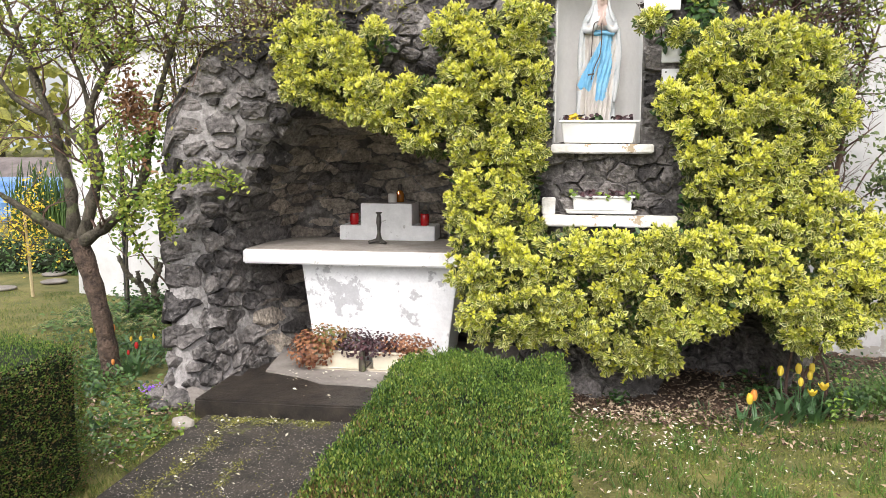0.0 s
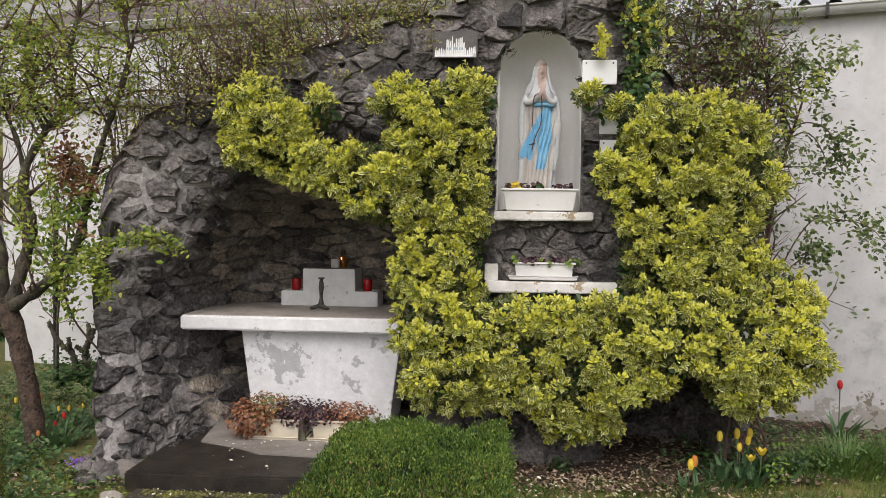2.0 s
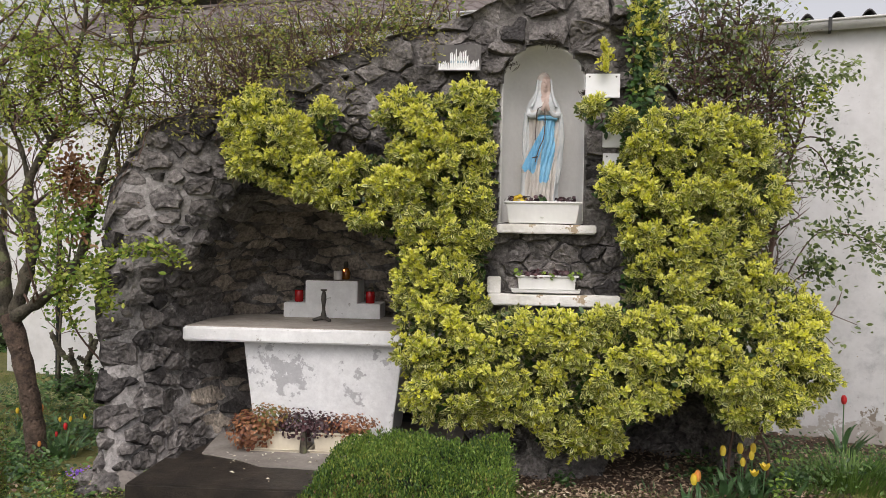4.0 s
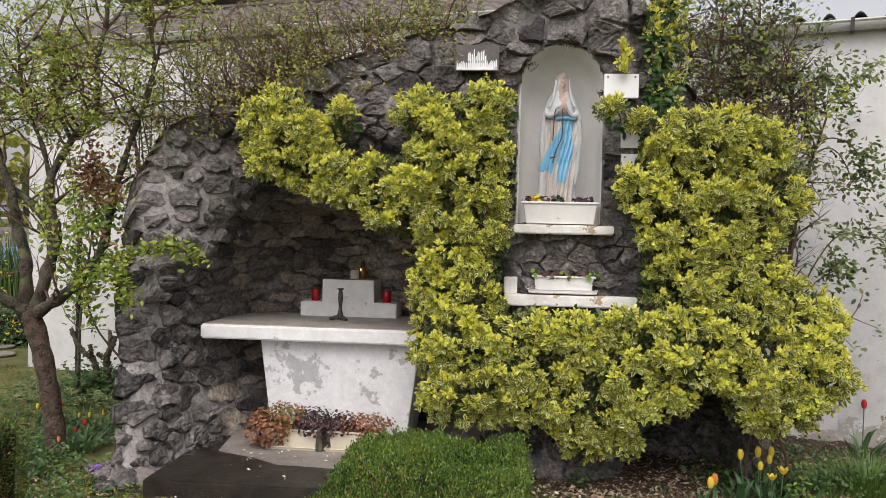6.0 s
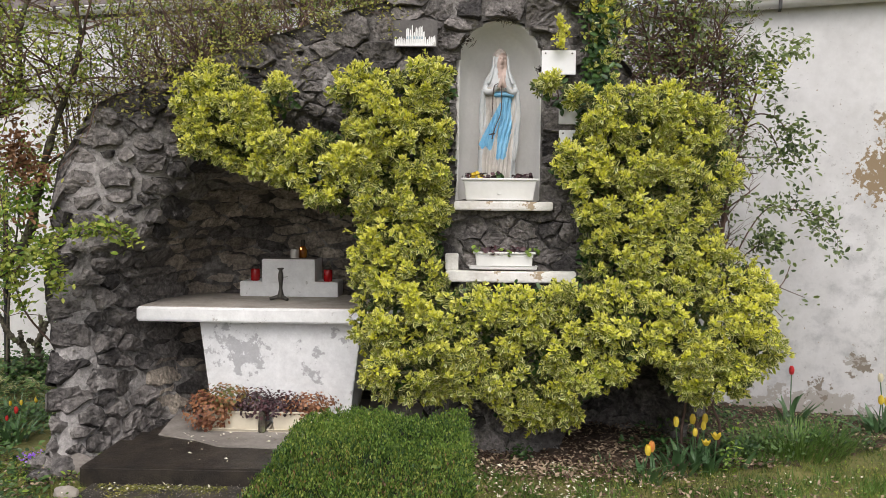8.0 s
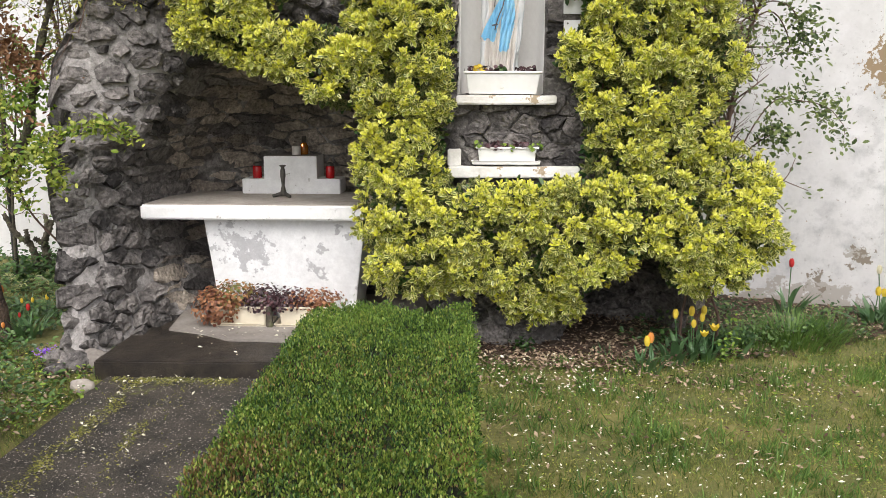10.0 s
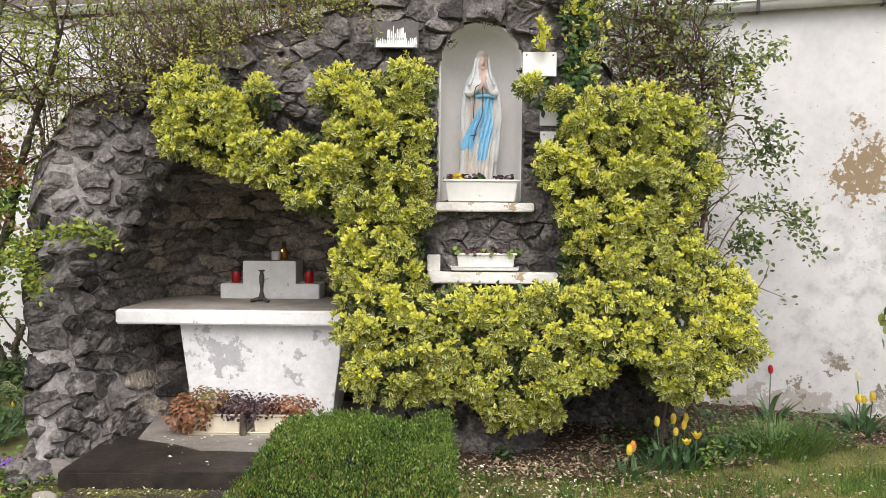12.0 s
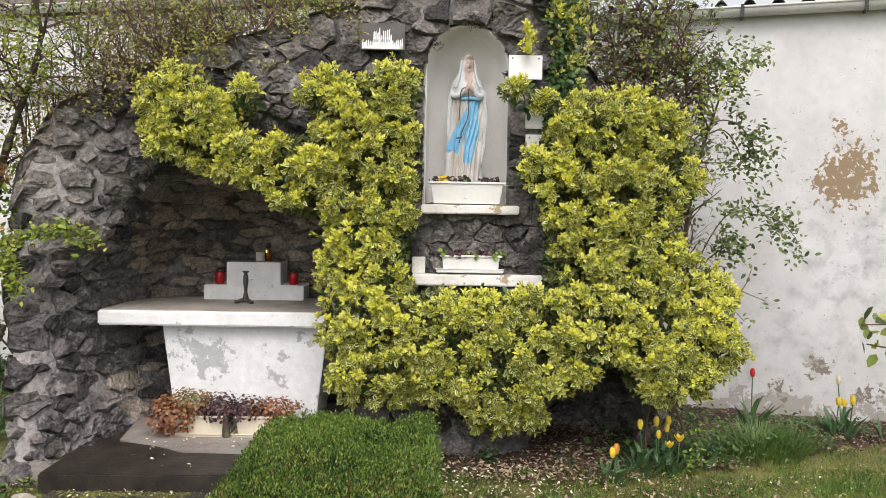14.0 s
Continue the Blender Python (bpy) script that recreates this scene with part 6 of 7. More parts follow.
# yellow-leaved shrub whose outer shoots reach in before the white wall
edge_shrub = root("yellow_shrub", (4.05, 5.6, 0), "yellow-leaved garden shrub by the white wall", "shrub")
geos, tips = [], []
for pts in ([(4.05, 5.6, 0), (3.9, 5.6, 0.6), (3.5, 5.6, 0.95), (3.08, 5.6, 0.98)], [(4.05, 5.6, 0), (4.1, 5.6, 0.7), (3.9, 5.6, 1.2), (3.6, 5.6, 1.35)], [(4.05, 5.6, 0), (4.2, 5.6, 0.8), (4.3, 5.6, 1.4)], [(3.9, 5.6, 0.6), (3.6, 5.55, 0.75), (3.12, 5.6, 0.84)]):
    q = smooth_line(pts, 6)
    part("stem", geo_mesh("stem", tube_geo(q, np.linspace(0.016, 0.005, len(q)), 6), True), TWIG, edge_shrub)
    tips += [(Vector(p), None) for p in q[8:]]
leaf_sprays("green_leaves", tips, 2, 0.12, DULL, edge_shrub, 0.05, "oval")
leaf_sprays("yellow_leaves", tips, 2, 0.11, SPRING, edge_shrub, 0.05, "oval")

# ---- tulips and bed plants ----
def tulip(name, petal, h, label, open_=0.0):
    """One tulip at the world's origin: stem, strap leaves and a cup of six petals."""
    t = root(name, (0, 0, 0), label, "tulip", "tulips in the bed")
    bend = rng.uniform(-0.03, 0.03, 2)
    q = smooth_line([(0, 0, 0), (bend[0] * 0.4, bend[1] * 0.4, h * 0.5), (bend[0], bend[1], h)], 4)
    part("stem", geo_mesh("stem", tube_geo(q, [0.0045] * len(q), 6), True), TULIPLEAF, t)
    for k in range(3):
        a = 2.1 * k + rng.uniform(0, 1)
        ln_, wd = h * rng.uniform(0.65, 0.95), rng.uniform(0.016, 0.026)
        vs, fs = [], []
        for i in range(7):
            s = i / 6
            out = 0.02 + 0.10 * s ** 1.6
            zz = ln_ * (s - 0.28 * s ** 3)
            w = wd * (math.sin(math.pi * min(1, 0.12 + s * 0.88)) ** 0.7) if i < 6 else 0.001
            for sd, lift_ in ((-1, 0.4), (0, 0), (1, 0.4)):
                vs.append((math.cos(a) * (out - lift_ * w) - math.sin(a) * w * sd, math.sin(a) * (out - lift_ * w) + math.cos(a) * w * sd, zz))
            if i:
                o = (i - 1) * 3
                fs += [(o, o + 1, o + 4, o + 3), (o + 1, o + 2, o + 5, o + 4)]
        part("leaf", geo_mesh("leaf", (vs, fs), True), TULIPLEAF, t)
    for k in range(6):
        a = math.pi / 3 * k
        vs, fs = [], []
        for i in range(6):
            s = i / 5
            r = (0.0045 + 0.0175 * math.sin(math.pi * min(1.0, 0.15 + 0.72 * s)) + open_ * 0.03 * s * s) * (1.0 if k % 2 else 0.94)
            w = 0.0180 * math.sin(math.pi * (0.12 + 0.84 * s))
            for sd in (-1, 0, 1):
                aa = a + sd * (w / max(r, 0.008))
                vs.append((bend[0] + math.cos(aa) * r, bend[1] + math.sin(aa) * r, h + 0.070 * s * (1 - 0.4 * open_)))
            if i:
                o = (i - 1) * 3
                fs += [(o, o + 1, o + 4, o + 3), (o + 1, o + 2, o + 5, o + 4)]
        part("petal", geo_mesh("petal", (vs, fs), True), petal, t)
    return t


def clump(name, petal, spots, h, label, open_=0.0):
    """The first tulip is built, the rest are copied."""
    first = None
    for x, y, hh in spots:
        m = pose(x, y, 0, 0, 0, float(rng.uniform(0, 360))) @ Matrix.Scale(hh / h, 4)
        if first is None:
            first = tulip(name, petal, h, label, open_)
            first.matrix_world = m
        else:
            c = copy_thing(first, pose(x, y, 0, 0, 0, float(rng.uniform(0, 360))))
            c.scale = (hh / h,) * 3


clump("tulip", YELLOW, [(1.47, 5.33, 0.285), (1.575, 5.36, 0.29), (1.57, 5.30, 0.235), (1.66, 5.37, 0.25), (1.65, 5.44, 0.28)], 0.30, "yellow tulip in bloom before the grotto")
clump("tulip", YELLOW, [(1.70, 5.32, 0.20), (1.65, 5.28, 0.17)], 0.20, "wide open yellow tulip before the grotto", 0.9)
clump("tulip", YELLOW, [(1.185, 5.12, 0.15)], 0.15, "short yellow tulip before the grotto")
clump("tulip", ORANGE, [(1.255, 5.14, 0.17)], 0.17, "short orange tulip before the grotto")
clump("tulip", RED, [(2.66, 6.45, 0.42)], 0.42, "tall red tulip by the white wall")
clump("tulip", YELLOW, [(3.23, 6.2, 0.26), (3.28, 6.22, 0.24), (3.34, 6.2, 0.27)], 0.26, "yellow tulip by the white wall")
clump("tulip", CREAMPETAL, [(3.33, 6.3, 0.40)], 0.40, "tall cream tulip by the white wall")
clump("tulip", RED, [(-3.32, 5.70, 0.14), (-3.26, 5.72, 0.19)], 0.26, "red tulip beside the tree")
clump("tulip", ORANGE, [(-3.32, 5.5, 0.12), (-3.75, 6.2, 0.2)], 0.20, "pale orange tulip beside the tree")
clump("tulip", YELLOW, [(-3.47, 6.2, 0.13), (-3.42, 6.25, 0.14), (-3.60, 6.2, 0.12), (-4.0, 6.3, 0.15)], 0.22, "yellow tulip behind the tree")


def tuft(name, x, y, r, n, h, material, label, wide=1.0):
    """Strap leaves rising from one place."""
    t = root(name, (x, y, 0), label, "plant")
    a = rng.uniform(0, 2 * math.pi, n)
    rad = r * np.sqrt(rng.uniform(0, 1, n))
    P = np.stack([x + rad * np.cos(a), y + rad * np.sin(a), np.full(n, -0.01)], 1)
    yv = np.stack([np.cos(a) * 0.45, np.sin(a) * 0.45, np.ones(n)], 1) + rng.normal(0, 0.22, (n, 3))
    yv /= np.linalg.norm(yv, axis=1, keepdims=True)
    z = np.stack([-np.cos(a), -np.sin(a), np.full(n, 0.3)], 1)
    z -= yv * np.sum(z * yv, axis=1, keepdims=True)
    z /= np.linalg.norm(z, axis=1, keepdims=True)
    ax = np.stack([np.cross(yv, z) * wide, yv, -z], axis=2)
    part("foliage", cloud_mesh("foliage", BLADE_V, BLADE_F, None, P, ax, h * rng.uniform(0.6, 1.15, n)), material, t, kind="stuff")
    return t


for x, y, r, n, h, wd in ((1.45, 5.33, 0.14, 44, 0.16, 3.6), (1.66, 5.42, 0.18, 54, 0.16, 3.6), (1.22, 5.12, 0.14, 46, 0.13, 3.2), (1.92, 5.55, 0.18, 40, 0.18, 4.0), (2.66, 6.44, 0.07, 12, 0.30, 3.4), (3.27, 6.2, 0.12, 26, 0.26, 3.4), (3.6, 6.05, 0.18, 36, 0.18, 3.0), (-3.28, 5.68, 0.12, 40, 0.20, 2.2), (-3.6, 6.2, 0.3, 60, 0.16, 2.0)):
    tuft("leaf_clump", x, y, r, n, h, TULIPLEAF, "clump of broad blue-green bulb leaves in the bed", wd)
tuft("leaf_clump", 1.0, 5.35, 0.1, 14, 0.10, TULIPLEAF, "small clump of bulb leaves under the bush", 2.4)
tuft("grass_clump", 2.45, 5.80, 0.32, 620, 0.22, TALLGRASS, "tall tuft of bright green grass in the bed", 0.8)
tuft("grass_clump", 2.10, 5.62, 0.24, 260, 0.18, TALLGRASS, "tuft of green grass in the bed", 0.8)
tuft("grass_clump", 2.80, 5.95, 0.24, 200, 0.18, TALLGRASS, "tuft of green grass in the bed", 0.8)
tuft("grass_clump", -3.5, 5.45, 0.30, 200, 0.14, TALLGRASS, "tuft of green grass at the foot of the tree", 0.8)
WEEDY = mat("weed_leaf", (0.03, 0.075, 0.018), (0.12, 0.21, 0.05), 2, 8, 0.45, 0, island=0.7, trans=0.25)
for x, y, rx_, ry_, n, hh, sz, m, lb in ((2.05, 5.62, 0.30, 0.16, 420, 0.08, 0.034, WEEDY, "low leafy weeds in the bed"), (2.75, 5.95, 0.35, 0.2, 360, 0.07, 0.032, IVY, "low dark leafy weeds in the bed"), (1.40, 5.62, 0.2, 0.12, 220, 0.08, 0.038, IVY, "low dark leafy weeds in the bed"), (1.80, 5.28, 0.05, 0.05, 70, 0.12, 0.035, FRESH, "single bright green leafy weed"), (0.42, 5.42, 0.06, 0.05, 60, 0.06, 0.035, IVY, "single dark weed by the rock"), (2.2, 6.5, 0.35, 0.2, 260, 0.06, 0.034, IVY, "low dark leafy weeds against the wall"), (2.95, 6.45, 0.4, 0.16, 240, 0.05, 0.034, WEEDY, "low leafy weeds against the wall"), (1.85, 5.95, 0.25, 0.2, 240, 0.12, 0.036, DULL, "low dusty leaves under the bush")):
    t = root("weed", (x, y, 0), lb, "weed")
    P = np.stack([x + rng.normal(0, rx_, n) * 0.6, y + rng.normal(0, ry_, n) * 0.6, np.abs(rng.normal(hh, hh * 0.7, n))], 1)
    leaves("foliage", P, np.tile([0, -0.4, 1.0], (n, 1)), sz, m, t, "oval", 0.6)

# ---- ground cover ----
def scatter_grass(name, boxes, density, h, material, label):
    P = np.concatenate([np.stack([rng.uniform(x0, x1, int((x1 - x0) * (y1 - y0) * density * f)), rng.uniform(y0, y1, int((x1 - x0) * (y1 - y0) * density * f)), np.full(int((x1 - x0) * (y1 - y0) * density * f), -0.012)], 1) for x0, x1, y0, y1, f in boxes])
    n = len(P)
    patch = np.array([noise.noise(Vector((a * 2.3, b * 2.9, 1.5))) + 0.6 * noise.noise(Vector((a * 6.5, b * 7.5, 8.0))) for a, b, c in P])
    keep = rng.uniform(0, 1, n) < 0.52 + 0.9 * patch
    P = P[keep]
    n = len(P)
    y = rng.normal(0, 0.5, (n, 3)) + np.array([0, 0, 1.0])
    y[:, 2] = np.abs(y[:, 2])
    y /= np.linalg.norm(y, axis=1, keepdims=True)
    z = np.cross(y, unit(n))
    z /= np.linalg.norm(z, axis=1, keepdims=True)
    ax = np.stack([np.cross(y, z) * 1.6, y, z], axis=2)
    ob = part(name, cloud_mesh(name, BLADE_V, BLADE_F, None, P, ax, h * rng.uniform(0.5, 1.3, n)), material)
    return tagged(ob, label, "grass", kind="stuff")


scatter_grass("lawn_grass", [(0.06, 4.8, 1.6, 5.0, 1.0), (0.06, 4.8, 5.0, 5.4, 0.9), (2.0, 4.8, 5.3, 5.9, 0.8), (-3.8, -2.28, 3.5, 5.4, 0.8), (-7.5, -3.2, 3.8, 9.0, 0.35), (-2.4, -2.26, 1, 3.7, 1.0)], 9000, 0.036, GRASS, "short spring grass of the lawn")


def scatter_flakes(name, boxes, material, size, label, category, tilt=0.35, z=0.006):
    P = np.concatenate([np.stack([rng.uniform(x0, x1, n), rng.uniform(y0, y1, n), np.full(n, zz) + rng.uniform(0, 0.01, n)], 1) for x0, x1, y0, y1, n, zz in boxes])
    n = len(P)
    nn = np.tile([0.0, 0, 1], (n, 1)) + rng.normal(0, tilt, (n, 3))
    ax = axes_from(nn, unit(n), np.zeros(n))
    ob = part(name, cloud_mesh(name, DIAM_V, DIAM_F, None, P, ax, size * rng.uniform(0.5, 1.4, n)), material)
    return tagged(ob, label, category, kind="stuff")


for nm, n, m, sz, lb in (("clover", 11000, FRESH, 0.020, "patches of clover and moss in the lawn"), ("lawn_moss", 17000, OLIVE, 0.017, "yellowish moss and weeds in the lawn")):
    P = np.stack([rng.uniform(0.06, 4.6, n), rng.uniform(1.8, 5.5, n), rng.uniform(0.0, 0.02, n)], 1)
    P[: n // 5] = np.stack([rng.uniform(-3.4, -2.28, n // 5), rng.uniform(3.6, 5.3, n // 5), rng.uniform(0.0, 0.04, n // 5)], 1)
    ph = 0.0 if nm == "clover" else 2.0
    keep = np.sin(P[:, 0] * 3.3 + ph + 1.5 * np.sin(P[:, 1] * 2.1)) * np.sin(P[:, 1] * 4.1 + ph + np.sin(P[:, 0] * 1.7)) + rng.normal(0, 0.35, n) > 0.15
    P = P[keep]
    ob = part(nm, cloud_mesh(nm, DIAM_V, DIAM_F, None, P, axes_from(np.tile([0.0, 0, 1], (len(P), 1)) + rng.normal(0, 0.4, (len(P), 3)), unit(len(P)), np.zeros(len(P))), sz * rng.uniform(0.6, 1.5, len(P))), m)
    tagged(ob, lb, "ground cover", kind="stuff")

bm = bmesh.new()
bmesh.ops.create_grid(bm, x_segments=60, y_segments=14, size=0.5)
for v in bm.verts:
    x = 2.05 + v.co.x * 4.1
    y = 5.15 + (v.co.y + 0.5) * 2.3 + 0.5 * max(0, x - 1.9) * max(0.0, 0.5 - v.co.y)
    edge = max(0.0, -v.co.y - 0.2) * 3.3
    v.co = Vector((x, y, 0.03 * noise.noise(Vector((x * 2.5, y * 2.5, 0))) + 0.03 * noise.noise(Vector((x * 8, y * 8, 0))) + 0.022 - 0.055 * edge ** 2))
bed = part("flower_bed", bm, SOIL)
tagged(bed, "bare brown soil bed along the foot of the rock", "flower bed", kind="structure")
scatter_flakes("leaf_litter", [(0.05, 1.4, 5.05, 5.7, 1500, 0.025), (0.3, 1.2, 5.0, 5.35, 450, 0.03), (1.2, 2.2, 5.3, 5.9, 700, 0.03), (0.5, 1.8, 5.6, 6.6, 1600, 0.035), (0.06, 3.6, 3.6, 4.9, 420, 0.022), (2.2, 4.2, 5.7, 6.5, 1000, 0.03), (0.05, 2.4, 4.6, 5.1, 420, 0.025), (1.7, 3.0, 5.9, 7.0, 1500, 0.03), (2.8, 4.2, 6.0, 6.7, 900, 0.03), (-3.2, -2.28, 3.8, 5.2, 420, 0.03)], LITTER, 0.034, "dry brown fallen leaves on the bed", "leaf litter")
scatter_flakes("fallen_petals", [(-2.2, -0.75, 3.2, 4.75, 45, 0.016), (-2.15, -1.5, 4.66, 4.78, 42, 0.018), (-2.08, -1.94, 3.6, 4.6, 20, 0.016), (-1.78, -1.62, 3.7, 4.4, 8, 0.016), (-2.1, -0.8, 4.9, 5.35, 14, 0.121), (-1.95, -0.8, 5.3, 5.55, 44, 0.131), (0.1, 2.6, 3.4, 5.2, 170, 0.04), (0.06, 0.9, 4.5, 5.3, 120, 0.035), (-3.2, -2.3, 3.7, 5.0, 60, 0.03)], PETAL, 0.025, "pale fallen petals", "petals")
scatter_flakes("daisies", [(0.3, 1.5, 2.9, 3.8, 260, 0.05), (0.1, 3.6, 2.6, 5.0, 420, 0.05), (-3.0, -2.3, 3.7, 4.6, 50, 0.04)], PETAL, 0.016, "tiny white daisies in the lawn", "daisies", 0.2)
scatter_flakes("grit", [(-2.24, -0.7, 2.4, 4.8, 5500, 0.014)], SLABTOP, 0.011, "small pale grit on the path", "grit", 0.2)

# stones at the foot of the jaw, and purple rockcress
for x, y, r, m, lb in ((-2.33, 4.58, 0.055, SLABTOP, "pale rounded fieldstone beside the path"), (-2.52, 4.95, 0.075, STONE, "grey fieldstone at the foot of the grotto"), (-2.70, 5.05, 0.08, STONE, "grey fieldstone at the foot of the grotto"), (-2.42, 5.0, 0.085, CONCRETE, "grey fieldstone at the foot of the grotto"), (-2.62, 4.82, 0.06, STONE, "small grey fieldstone at the foot of the grotto")):
    bm = bmesh.new()
    bmesh.ops.create_icosphere(bm, subdivisions=3, radius=r)
    for v in bm.verts:
        v.co *= 1 + 0.45 * noise.noise(v.co * 11 + Vector((x * 7, y, 0))) + 0.12 * noise.noise(v.co * 40)
        v.co = Vector((v.co.x * 1.25 + x, v.co.y + y, v.co.z * 0.85 + r * 0.5))
    tagged(part("fieldstone", bm, m), lb, "stone", "loose stones at the foot of the grotto")
rc = root("rockcress", (-2.80, 5.12, 0), "cushion of purple rockcress flowers", "flowers")
P = np.stack([-2.80 + rng.normal(0, 0.035, 150), 5.10 + rng.normal(0, 0.03, 150), 0.05 + np.abs(rng.normal(0, 0.025, 150))], 1)
leaves("flowers", P, np.tile([0, -0.4, 1.0], (150, 1)), 0.018, PURPLE, rc, "diam", 0.5)
P = np.stack([-2.80 + rng.normal(0, 0.08, 160), 5.12 + rng.normal(0, 0.06, 160), 0.02 + np.abs(rng.normal(0, 0.02, 160))], 1)
leaves("foliage", P, np.tile([0, -0.4, 1.0], (160, 1)), 0.025, OLIVE, rc, "diam", 0.5)
low = root("groundcover", (-3.6, 7.0, 0), "low green groundcover under the white wall", "plant")
P = np.stack([rng.uniform(-5.0, -2.9, 1500), rng.uniform(6.9, 7.9, 1500), np.abs(rng.normal(0.05, 0.05, 1500))], 1)
leaves("foliage", P, np.tile([0, -0.4, 1.0], (1500, 1)), 0.050, WEEDY, low, "oval", 0.5)
leaves("variegated_foliage", P[::2] + np.array([0.03, -0.04, 0.03]), np.tile([0, -0.4, 1.0], (750, 1)), 0.050, EUONDARK, low, "oval", 0.5)
P = np.stack([-4.18 + rng.normal(0, 0.22, 900), 7.55 + rng.normal(0, 0.1, 900), np.abs(rng.normal(0.12, 0.10, 900))], 1)
leaves("dark_foliage", P, np.tile([0, -0.4, 1.0], (900, 1)), 0.05, IVY, low, "oval", 0.5)

# ---- far garden and houses ----
far_hedge = root("far_hedge", (-10, 10.6, 0), "dark clipped hedge at the end of the far lawn", "hedge")
# added core again, its near-black colour standing for inner shade
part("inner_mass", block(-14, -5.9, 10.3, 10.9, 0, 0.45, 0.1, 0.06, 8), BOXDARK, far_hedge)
P = np.stack([rng.uniform(-14, -5.9, 6000), 10.3 + rng.normal(0, 0.08, 6000), rng.uniform(0, 0.55, 6000)], 1)
leaves("foliage", P, np.tile([0, -1.0, 0.5], (6000, 1)), 0.06, IVY, far_hedge, "diam", 0.7)
reeds = root("garden_reeds", (-9.3, 13.6, 0), "stand of tall olive-green reeds", "reeds")
geos = [tube_geo([(x, y, 0), (x + rng.normal(0, 0.05), y, h * 0.6), (x + rng.normal(0, 0.15), y, h)], [0.012, 0.01, 0.004], 4) for x, y, h in zip(rng.uniform(-10.0, -8.6, 260), rng.uniform(13.2, 14.0, 260), rng.uniform(0.8, 1.6, 260))]
part("reed_mass", geo_mesh("reed_mass", merge(geos)), WEEDY, reeds, kind="stuff")
tarp = root("covered_pool", (-13.5, 19, 0), "low garden pool under a blue cover", "pool")
part("cover", block(-17, -11, 17.5, 21, 0.0, 1.0, 0.15, 0.05, 6), BLUE, tarp)
fors = root("forsythia", (-6.2, 8.6, 0), "small staked yellow flowering shrub on the lawn", "shrub")
geos, tips = [], []
part("trunk", geo_mesh("trunk", tube_geo([(-6.2, 8.6, 0), (-6.22, 8.6, 0.5), (-6.25, 8.6, 1.0)], [0.02, 0.018, 0.014], 6)), STRAW, fors)
for k in range(14):
    grow((-6.25, 8.6, 0.45 + 0.05 * k), (rng.normal(0, 0.8), rng.normal(0, 0.5), 0.5), 0.38, 0.007, 1, geos, tips, 0.0, 3, 0.4, 4)
part("branchwork", geo_mesh("branchwork", merge(geos)), TWIG, fors, kind="stuff")
leaf_sprays("blossom", tips, 3, 0.045, mat("yellow_blossom", (0.55, 0.42, 0.03), (0.68, 0.55, 0.06), 4, 10, 0.6, 0, island=0.5, trans=0.3), fors, 0.06)
for x, y in ((-6.6, 9.6), (-7.0, 10.2), (-6.9, 9.0)):
    bm = lathe([(0.16, 0), (0.17, 0.02), (0.15, 0.03)], (x, y, 0), 12)
    tagged(part("stepping_stone", bm, CONCRETE), "pale round stepping stone in the lawn", "stepping stone", "stepping stones in the far lawn")


def house(x, y, w, d, h, rise, roof_m, label):
    t = root("house", (x, y, 0), label, "house")
    part("wall", block(x, x + w, y, y + d, -1, h, 0.02), FARWALL, t)
    vs = [(x - 0.4, y - 0.4, h), (x + w + 0.4, y - 0.4, h), (x + w + 0.4, y + d + 0.4, h), (x - 0.4, y + d + 0.4, h), (x - 0.4, y + d / 2, h + rise), (x + w + 0.4, y + d / 2, h + rise)]
    part("roof", geo_mesh("roof", (vs, [(0, 1, 5, 4), (2, 3, 4, 5), (0, 4, 3), (1, 2, 5), (3, 2, 1, 0)])), roof_m, t)
    for k in range(max(2, int(w / 2.5)) if h > 2 else 0):
        wx = x + (k + 0.5) * w / max(2, int(w / 2.5))
        for fl in range(1 if h < 4 else 2):
            win = part("window", block(wx - 0.55, wx + 0.55, y - 0.05, y + 0.05, 0.9 + 2.7 * fl, 2.2 + 2.7 * fl, 0.01), FARWALL, t)
            part("pane", block(wx - 0.47, wx + 0.47, y - 0.06, y + 0.03, 0.98 + 2.7 * fl, 2.12 + 2.7 * fl, 0.0), PANE, win)
    return t


house(-21.5, 25.5, 5, 5, 0.5, 1.0, FARROOF, "low far shed with a grey roof")
house(-66, 46, 12, 8, 5.2, 3.5, SLATE, "far pale house with a grey roof")
big = root("white_house", (-8.4, 12.5, 0), "tall white gabled house behind the low roofs", "house")
part("wall", block(-8.35, -4.2, 12.8, 20, 0, 5.35, 0.02), FARWALL, big)
vs = [(-8.6, 12.4, 6.4), (-3.9, 12.4, 5.25), (-3.9, 20, 5.25), (-8.6, 20, 6.4)]
vs += [(a, b, c + 0.12) for a, b, c in vs]
part("roof", geo_mesh("roof", (vs, [(0, 1, 2, 3), (7, 6, 5, 4), (0, 4, 5, 1), (1, 5, 6, 2), (2, 6, 7, 3), (3, 7, 4, 0)])), SLATE, big)
woods = root("far_trees", (-30, 70, 0), "line of hazy spring trees far off", "trees", kind="stuff")
P = np.concatenate([np.array([cx_, 70 + rng.normal(0, 3), 0]) + rng.normal(0, 1, (260, 3)) * np.array([4, 3, 3.5]) + np.array([0, 0, rng.uniform(4, 8)]) for cx_ in np.arange(-95, 60, 7.0)])
leaves("foliage", P, unit(len(P)), 1.6, OLIVE, woods, "diam", 0.8)
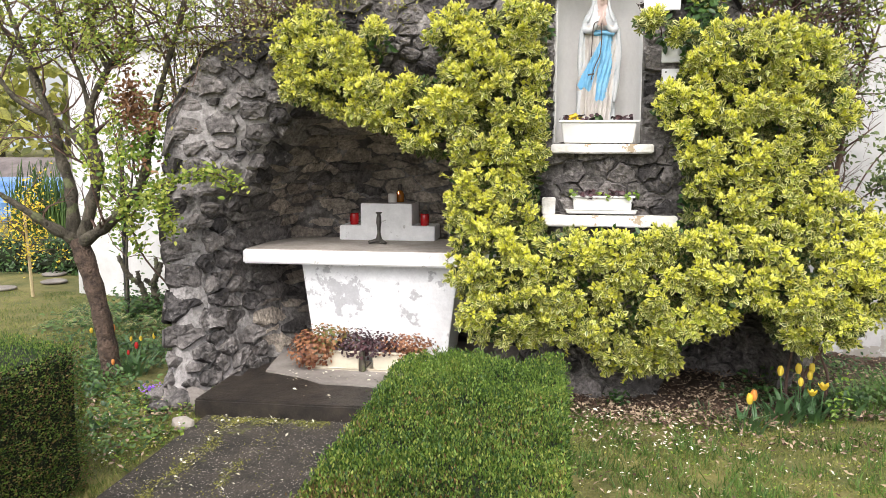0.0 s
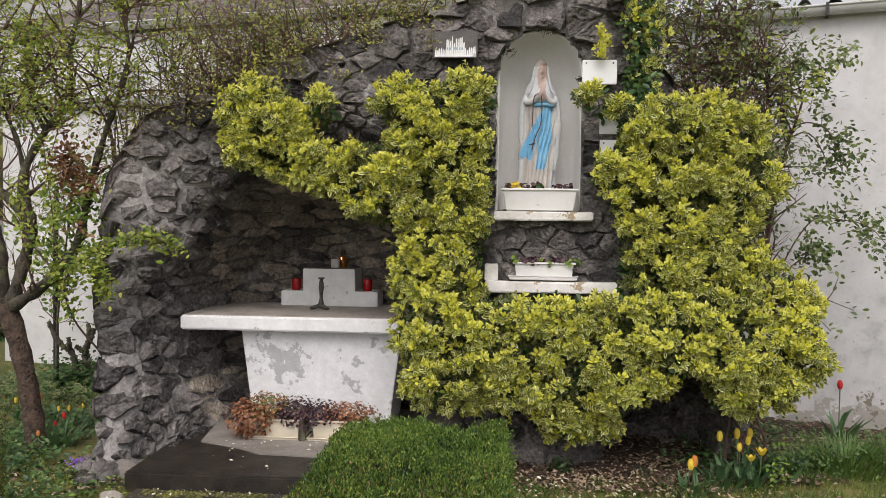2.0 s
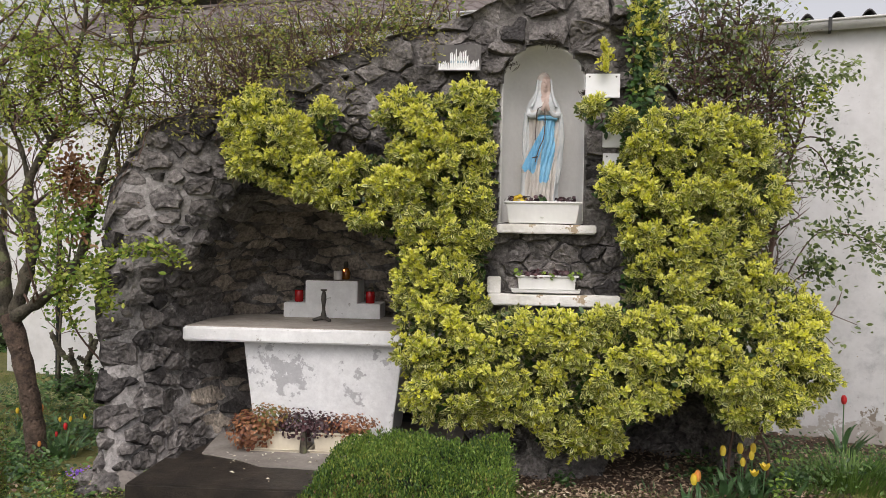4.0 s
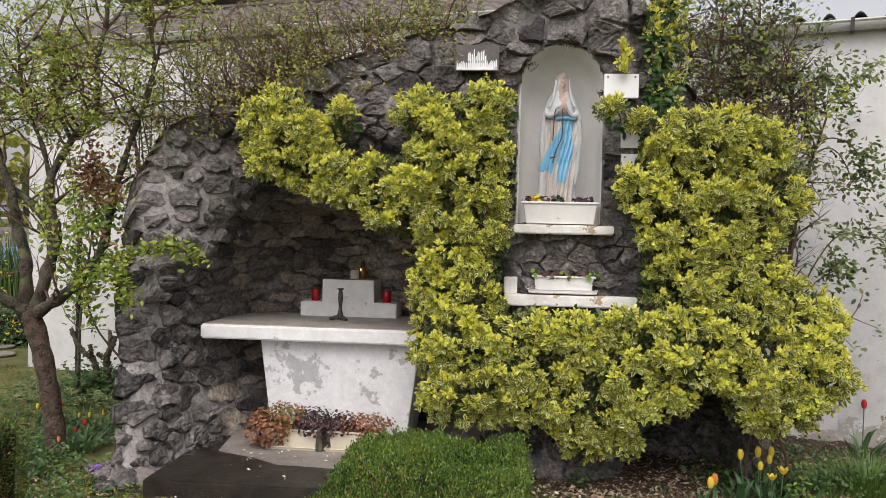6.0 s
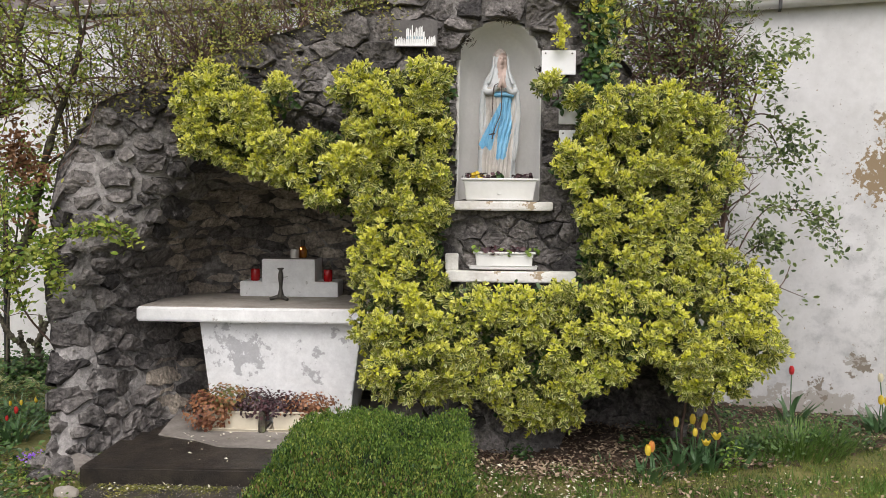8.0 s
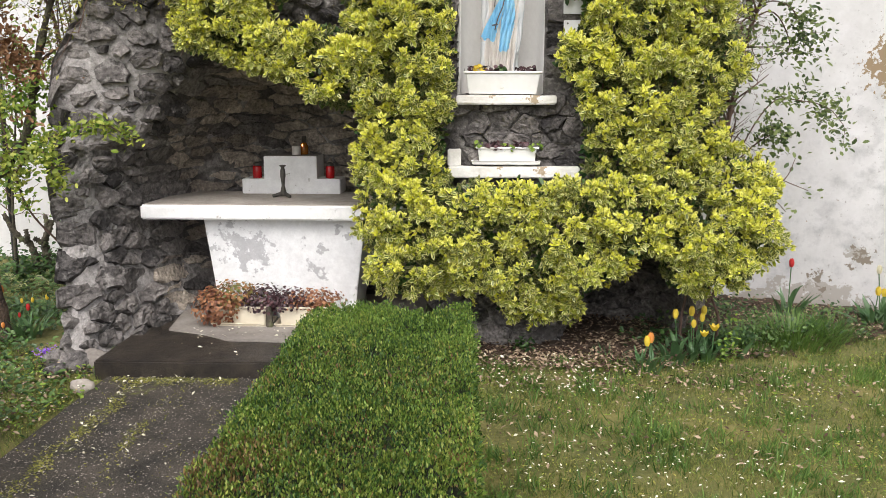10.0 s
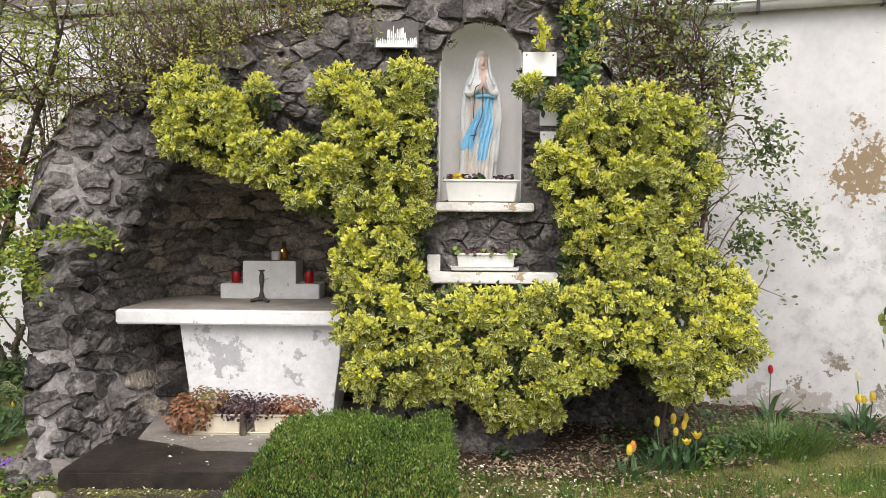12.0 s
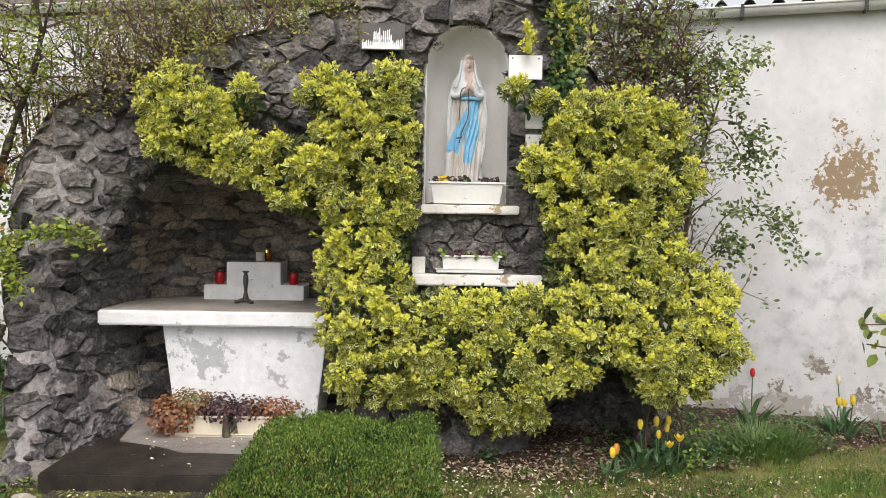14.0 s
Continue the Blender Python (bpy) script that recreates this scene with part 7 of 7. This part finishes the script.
geos = [tube_geo([(x, 70, -1), (x + 0.3, 70, 5), (x, 70, 9)], [0.4, 0.3, 0.1], 6) for x in np.arange(-95, 60, 7.0)]
part("trunks", geo_mesh("trunks", merge(geos)), BARK, woods)

bm = bmesh.new()
bmesh.ops.create_grid(bm, x_segments=80, y_segments=12, size=0.5)
for v in bm.verts:
    x, s = v.co.x * 900, v.co.y + 0.5
    v.co = Vector((x, 330 + 120 * s, -2 + s ** 0.7 * (20 + 7 * math.sin(x / 70) + 4 * math.sin(x / 23 + 1))))
# distance haze is put into the hill's blue-grey colour
hill = part("backdrop_hill", bm, mat("hazy_hill", (0.20, 0.24, 0.28), (0.30, 0.34, 0.37), 0.02, 0.2, 0.95, 0.0))
tagged(hill, "hazy blue-grey hills on the horizon", "hills", kind="structure")

# weeds, moss and soil of the strip beside the path
strip = root("strip_weeds", (-2.75, 4.4, 0), "low leafy weeds on bare soil beside the path", "weeds")
n = 1500
P = np.stack([rng.uniform(-3.3, -2.3, n), rng.uniform(3.6, 5.25, n), np.abs(rng.normal(0.02, 0.025, n))], 1)
P = P[np.sin(P[:, 0] * 7.1 + 1.3 * np.sin(P[:, 1] * 5)) * np.sin(P[:, 1] * 6.3) + rng.normal(0, 0.3, n) > 0.0]
leaves("broad_weeds", P, np.tile([0, -0.2, 1.0], (len(P), 1)), 0.042, WEEDY, strip, "oval", 0.5)
leaves("pale_weeds", P[::3] + np.array([0.12, 0.1, 0.0]), np.tile([0, -0.2, 1.0], (len(P[::3]), 1)), 0.032, FRESH, strip, "oval", 0.5)
n = 5200
P = np.stack([rng.uniform(-4.6, -2.75, n), rng.uniform(4.2, 6.7, n), np.abs(rng.normal(0.045, 0.04, n))], 1)
P = P[np.sin(P[:, 0] * 4.3 + 1.7 * np.sin(P[:, 1] * 3.1)) * np.sin(P[:, 1] * 4.7 + 0.6) + rng.normal(0, 0.4, n) > -0.1]
leaves("dark_weeds", P, np.tile([0, -0.3, 1.0], (len(P), 1)), 0.045, IVY, strip, "oval", 0.6)
leaves("light_weeds", P[::4] + np.array([0.05, 0.08, 0.02]), np.tile([0, -0.3, 1.0], (len(P[::4]), 1)), 0.036, WEEDY, strip, "oval", 0.6)
# moss in the seams of the path
n = 3600
P = np.concatenate([np.stack([-2.01 + rng.normal(0, 0.035, n), rng.uniform(3.0, 4.75, n), rng.uniform(0.010, 0.020, n)], 1),
                    np.stack([-1.71 + rng.normal(0, 0.03, n // 3), rng.uniform(3.2, 4.6, n // 3), rng.uniform(0.010, 0.018, n // 3)], 1),
                    np.stack([rng.uniform(-2.2, -1.4, n // 2), 4.76 - np.abs(rng.normal(0, 0.06, n // 2)), rng.uniform(0.010, 0.022, n // 2)], 1),
                    np.stack([rng.uniform(-2.25, -0.9, n // 2), rng.uniform(3.0, 4.7, n // 2), rng.uniform(0.010, 0.014, n // 2)], 1)])
P = P[np.array([noise.noise(Vector((a * 9, b * 5, 0.0))) for a, b, c in P]) + rng.normal(0, 0.2, len(P)) > 0.05]
ob = part("path_moss", cloud_mesh("path_moss", DIAM_V, DIAM_F, None, P, axes_from(np.tile([0.0, 0, 1], (len(P), 1)) + rng.normal(0, 0.6, (len(P), 3)), unit(len(P)), np.zeros(len(P))), 0.014 * rng.uniform(0.5, 1.5, len(P))), mat("moss", (0.10, 0.11, 0.02), (0.30, 0.29, 0.07), 4, 20, 0.9, 0, island=0.8))
tagged(ob, "yellow-green moss in the seams of the path", "moss", kind="stuff")

# darker, taller tufts that make the lawn uneven
m_ = 420
cx2, cy2 = rng.uniform(0.1, 4.4, m_), rng.uniform(2.2, 5.25, m_)
P = np.concatenate([np.stack([a + rng.normal(0, 0.05, 34), b + rng.normal(0, 0.04, 34), np.full(34, -0.012)], 1) for a, b in zip(cx2, cy2)])
y = rng.normal(0, 0.42, (len(P), 3)) + np.array([0, 0, 1.0])
y /= np.linalg.norm(y, axis=1, keepdims=True)
z = np.cross(y, unit(len(P)))
z /= np.linalg.norm(z, axis=1, keepdims=True)
ob = part("grass_tufts", cloud_mesh("grass_tufts", BLADE_V, BLADE_F, None, P, np.stack([np.cross(y, z) * 1.5, y, z], axis=2), 0.075 * rng.uniform(0.5, 1.3, len(P))), TALLGRASS)
tagged(ob, "darker tufts of longer grass in the lawn", "grass", kind="stuff")
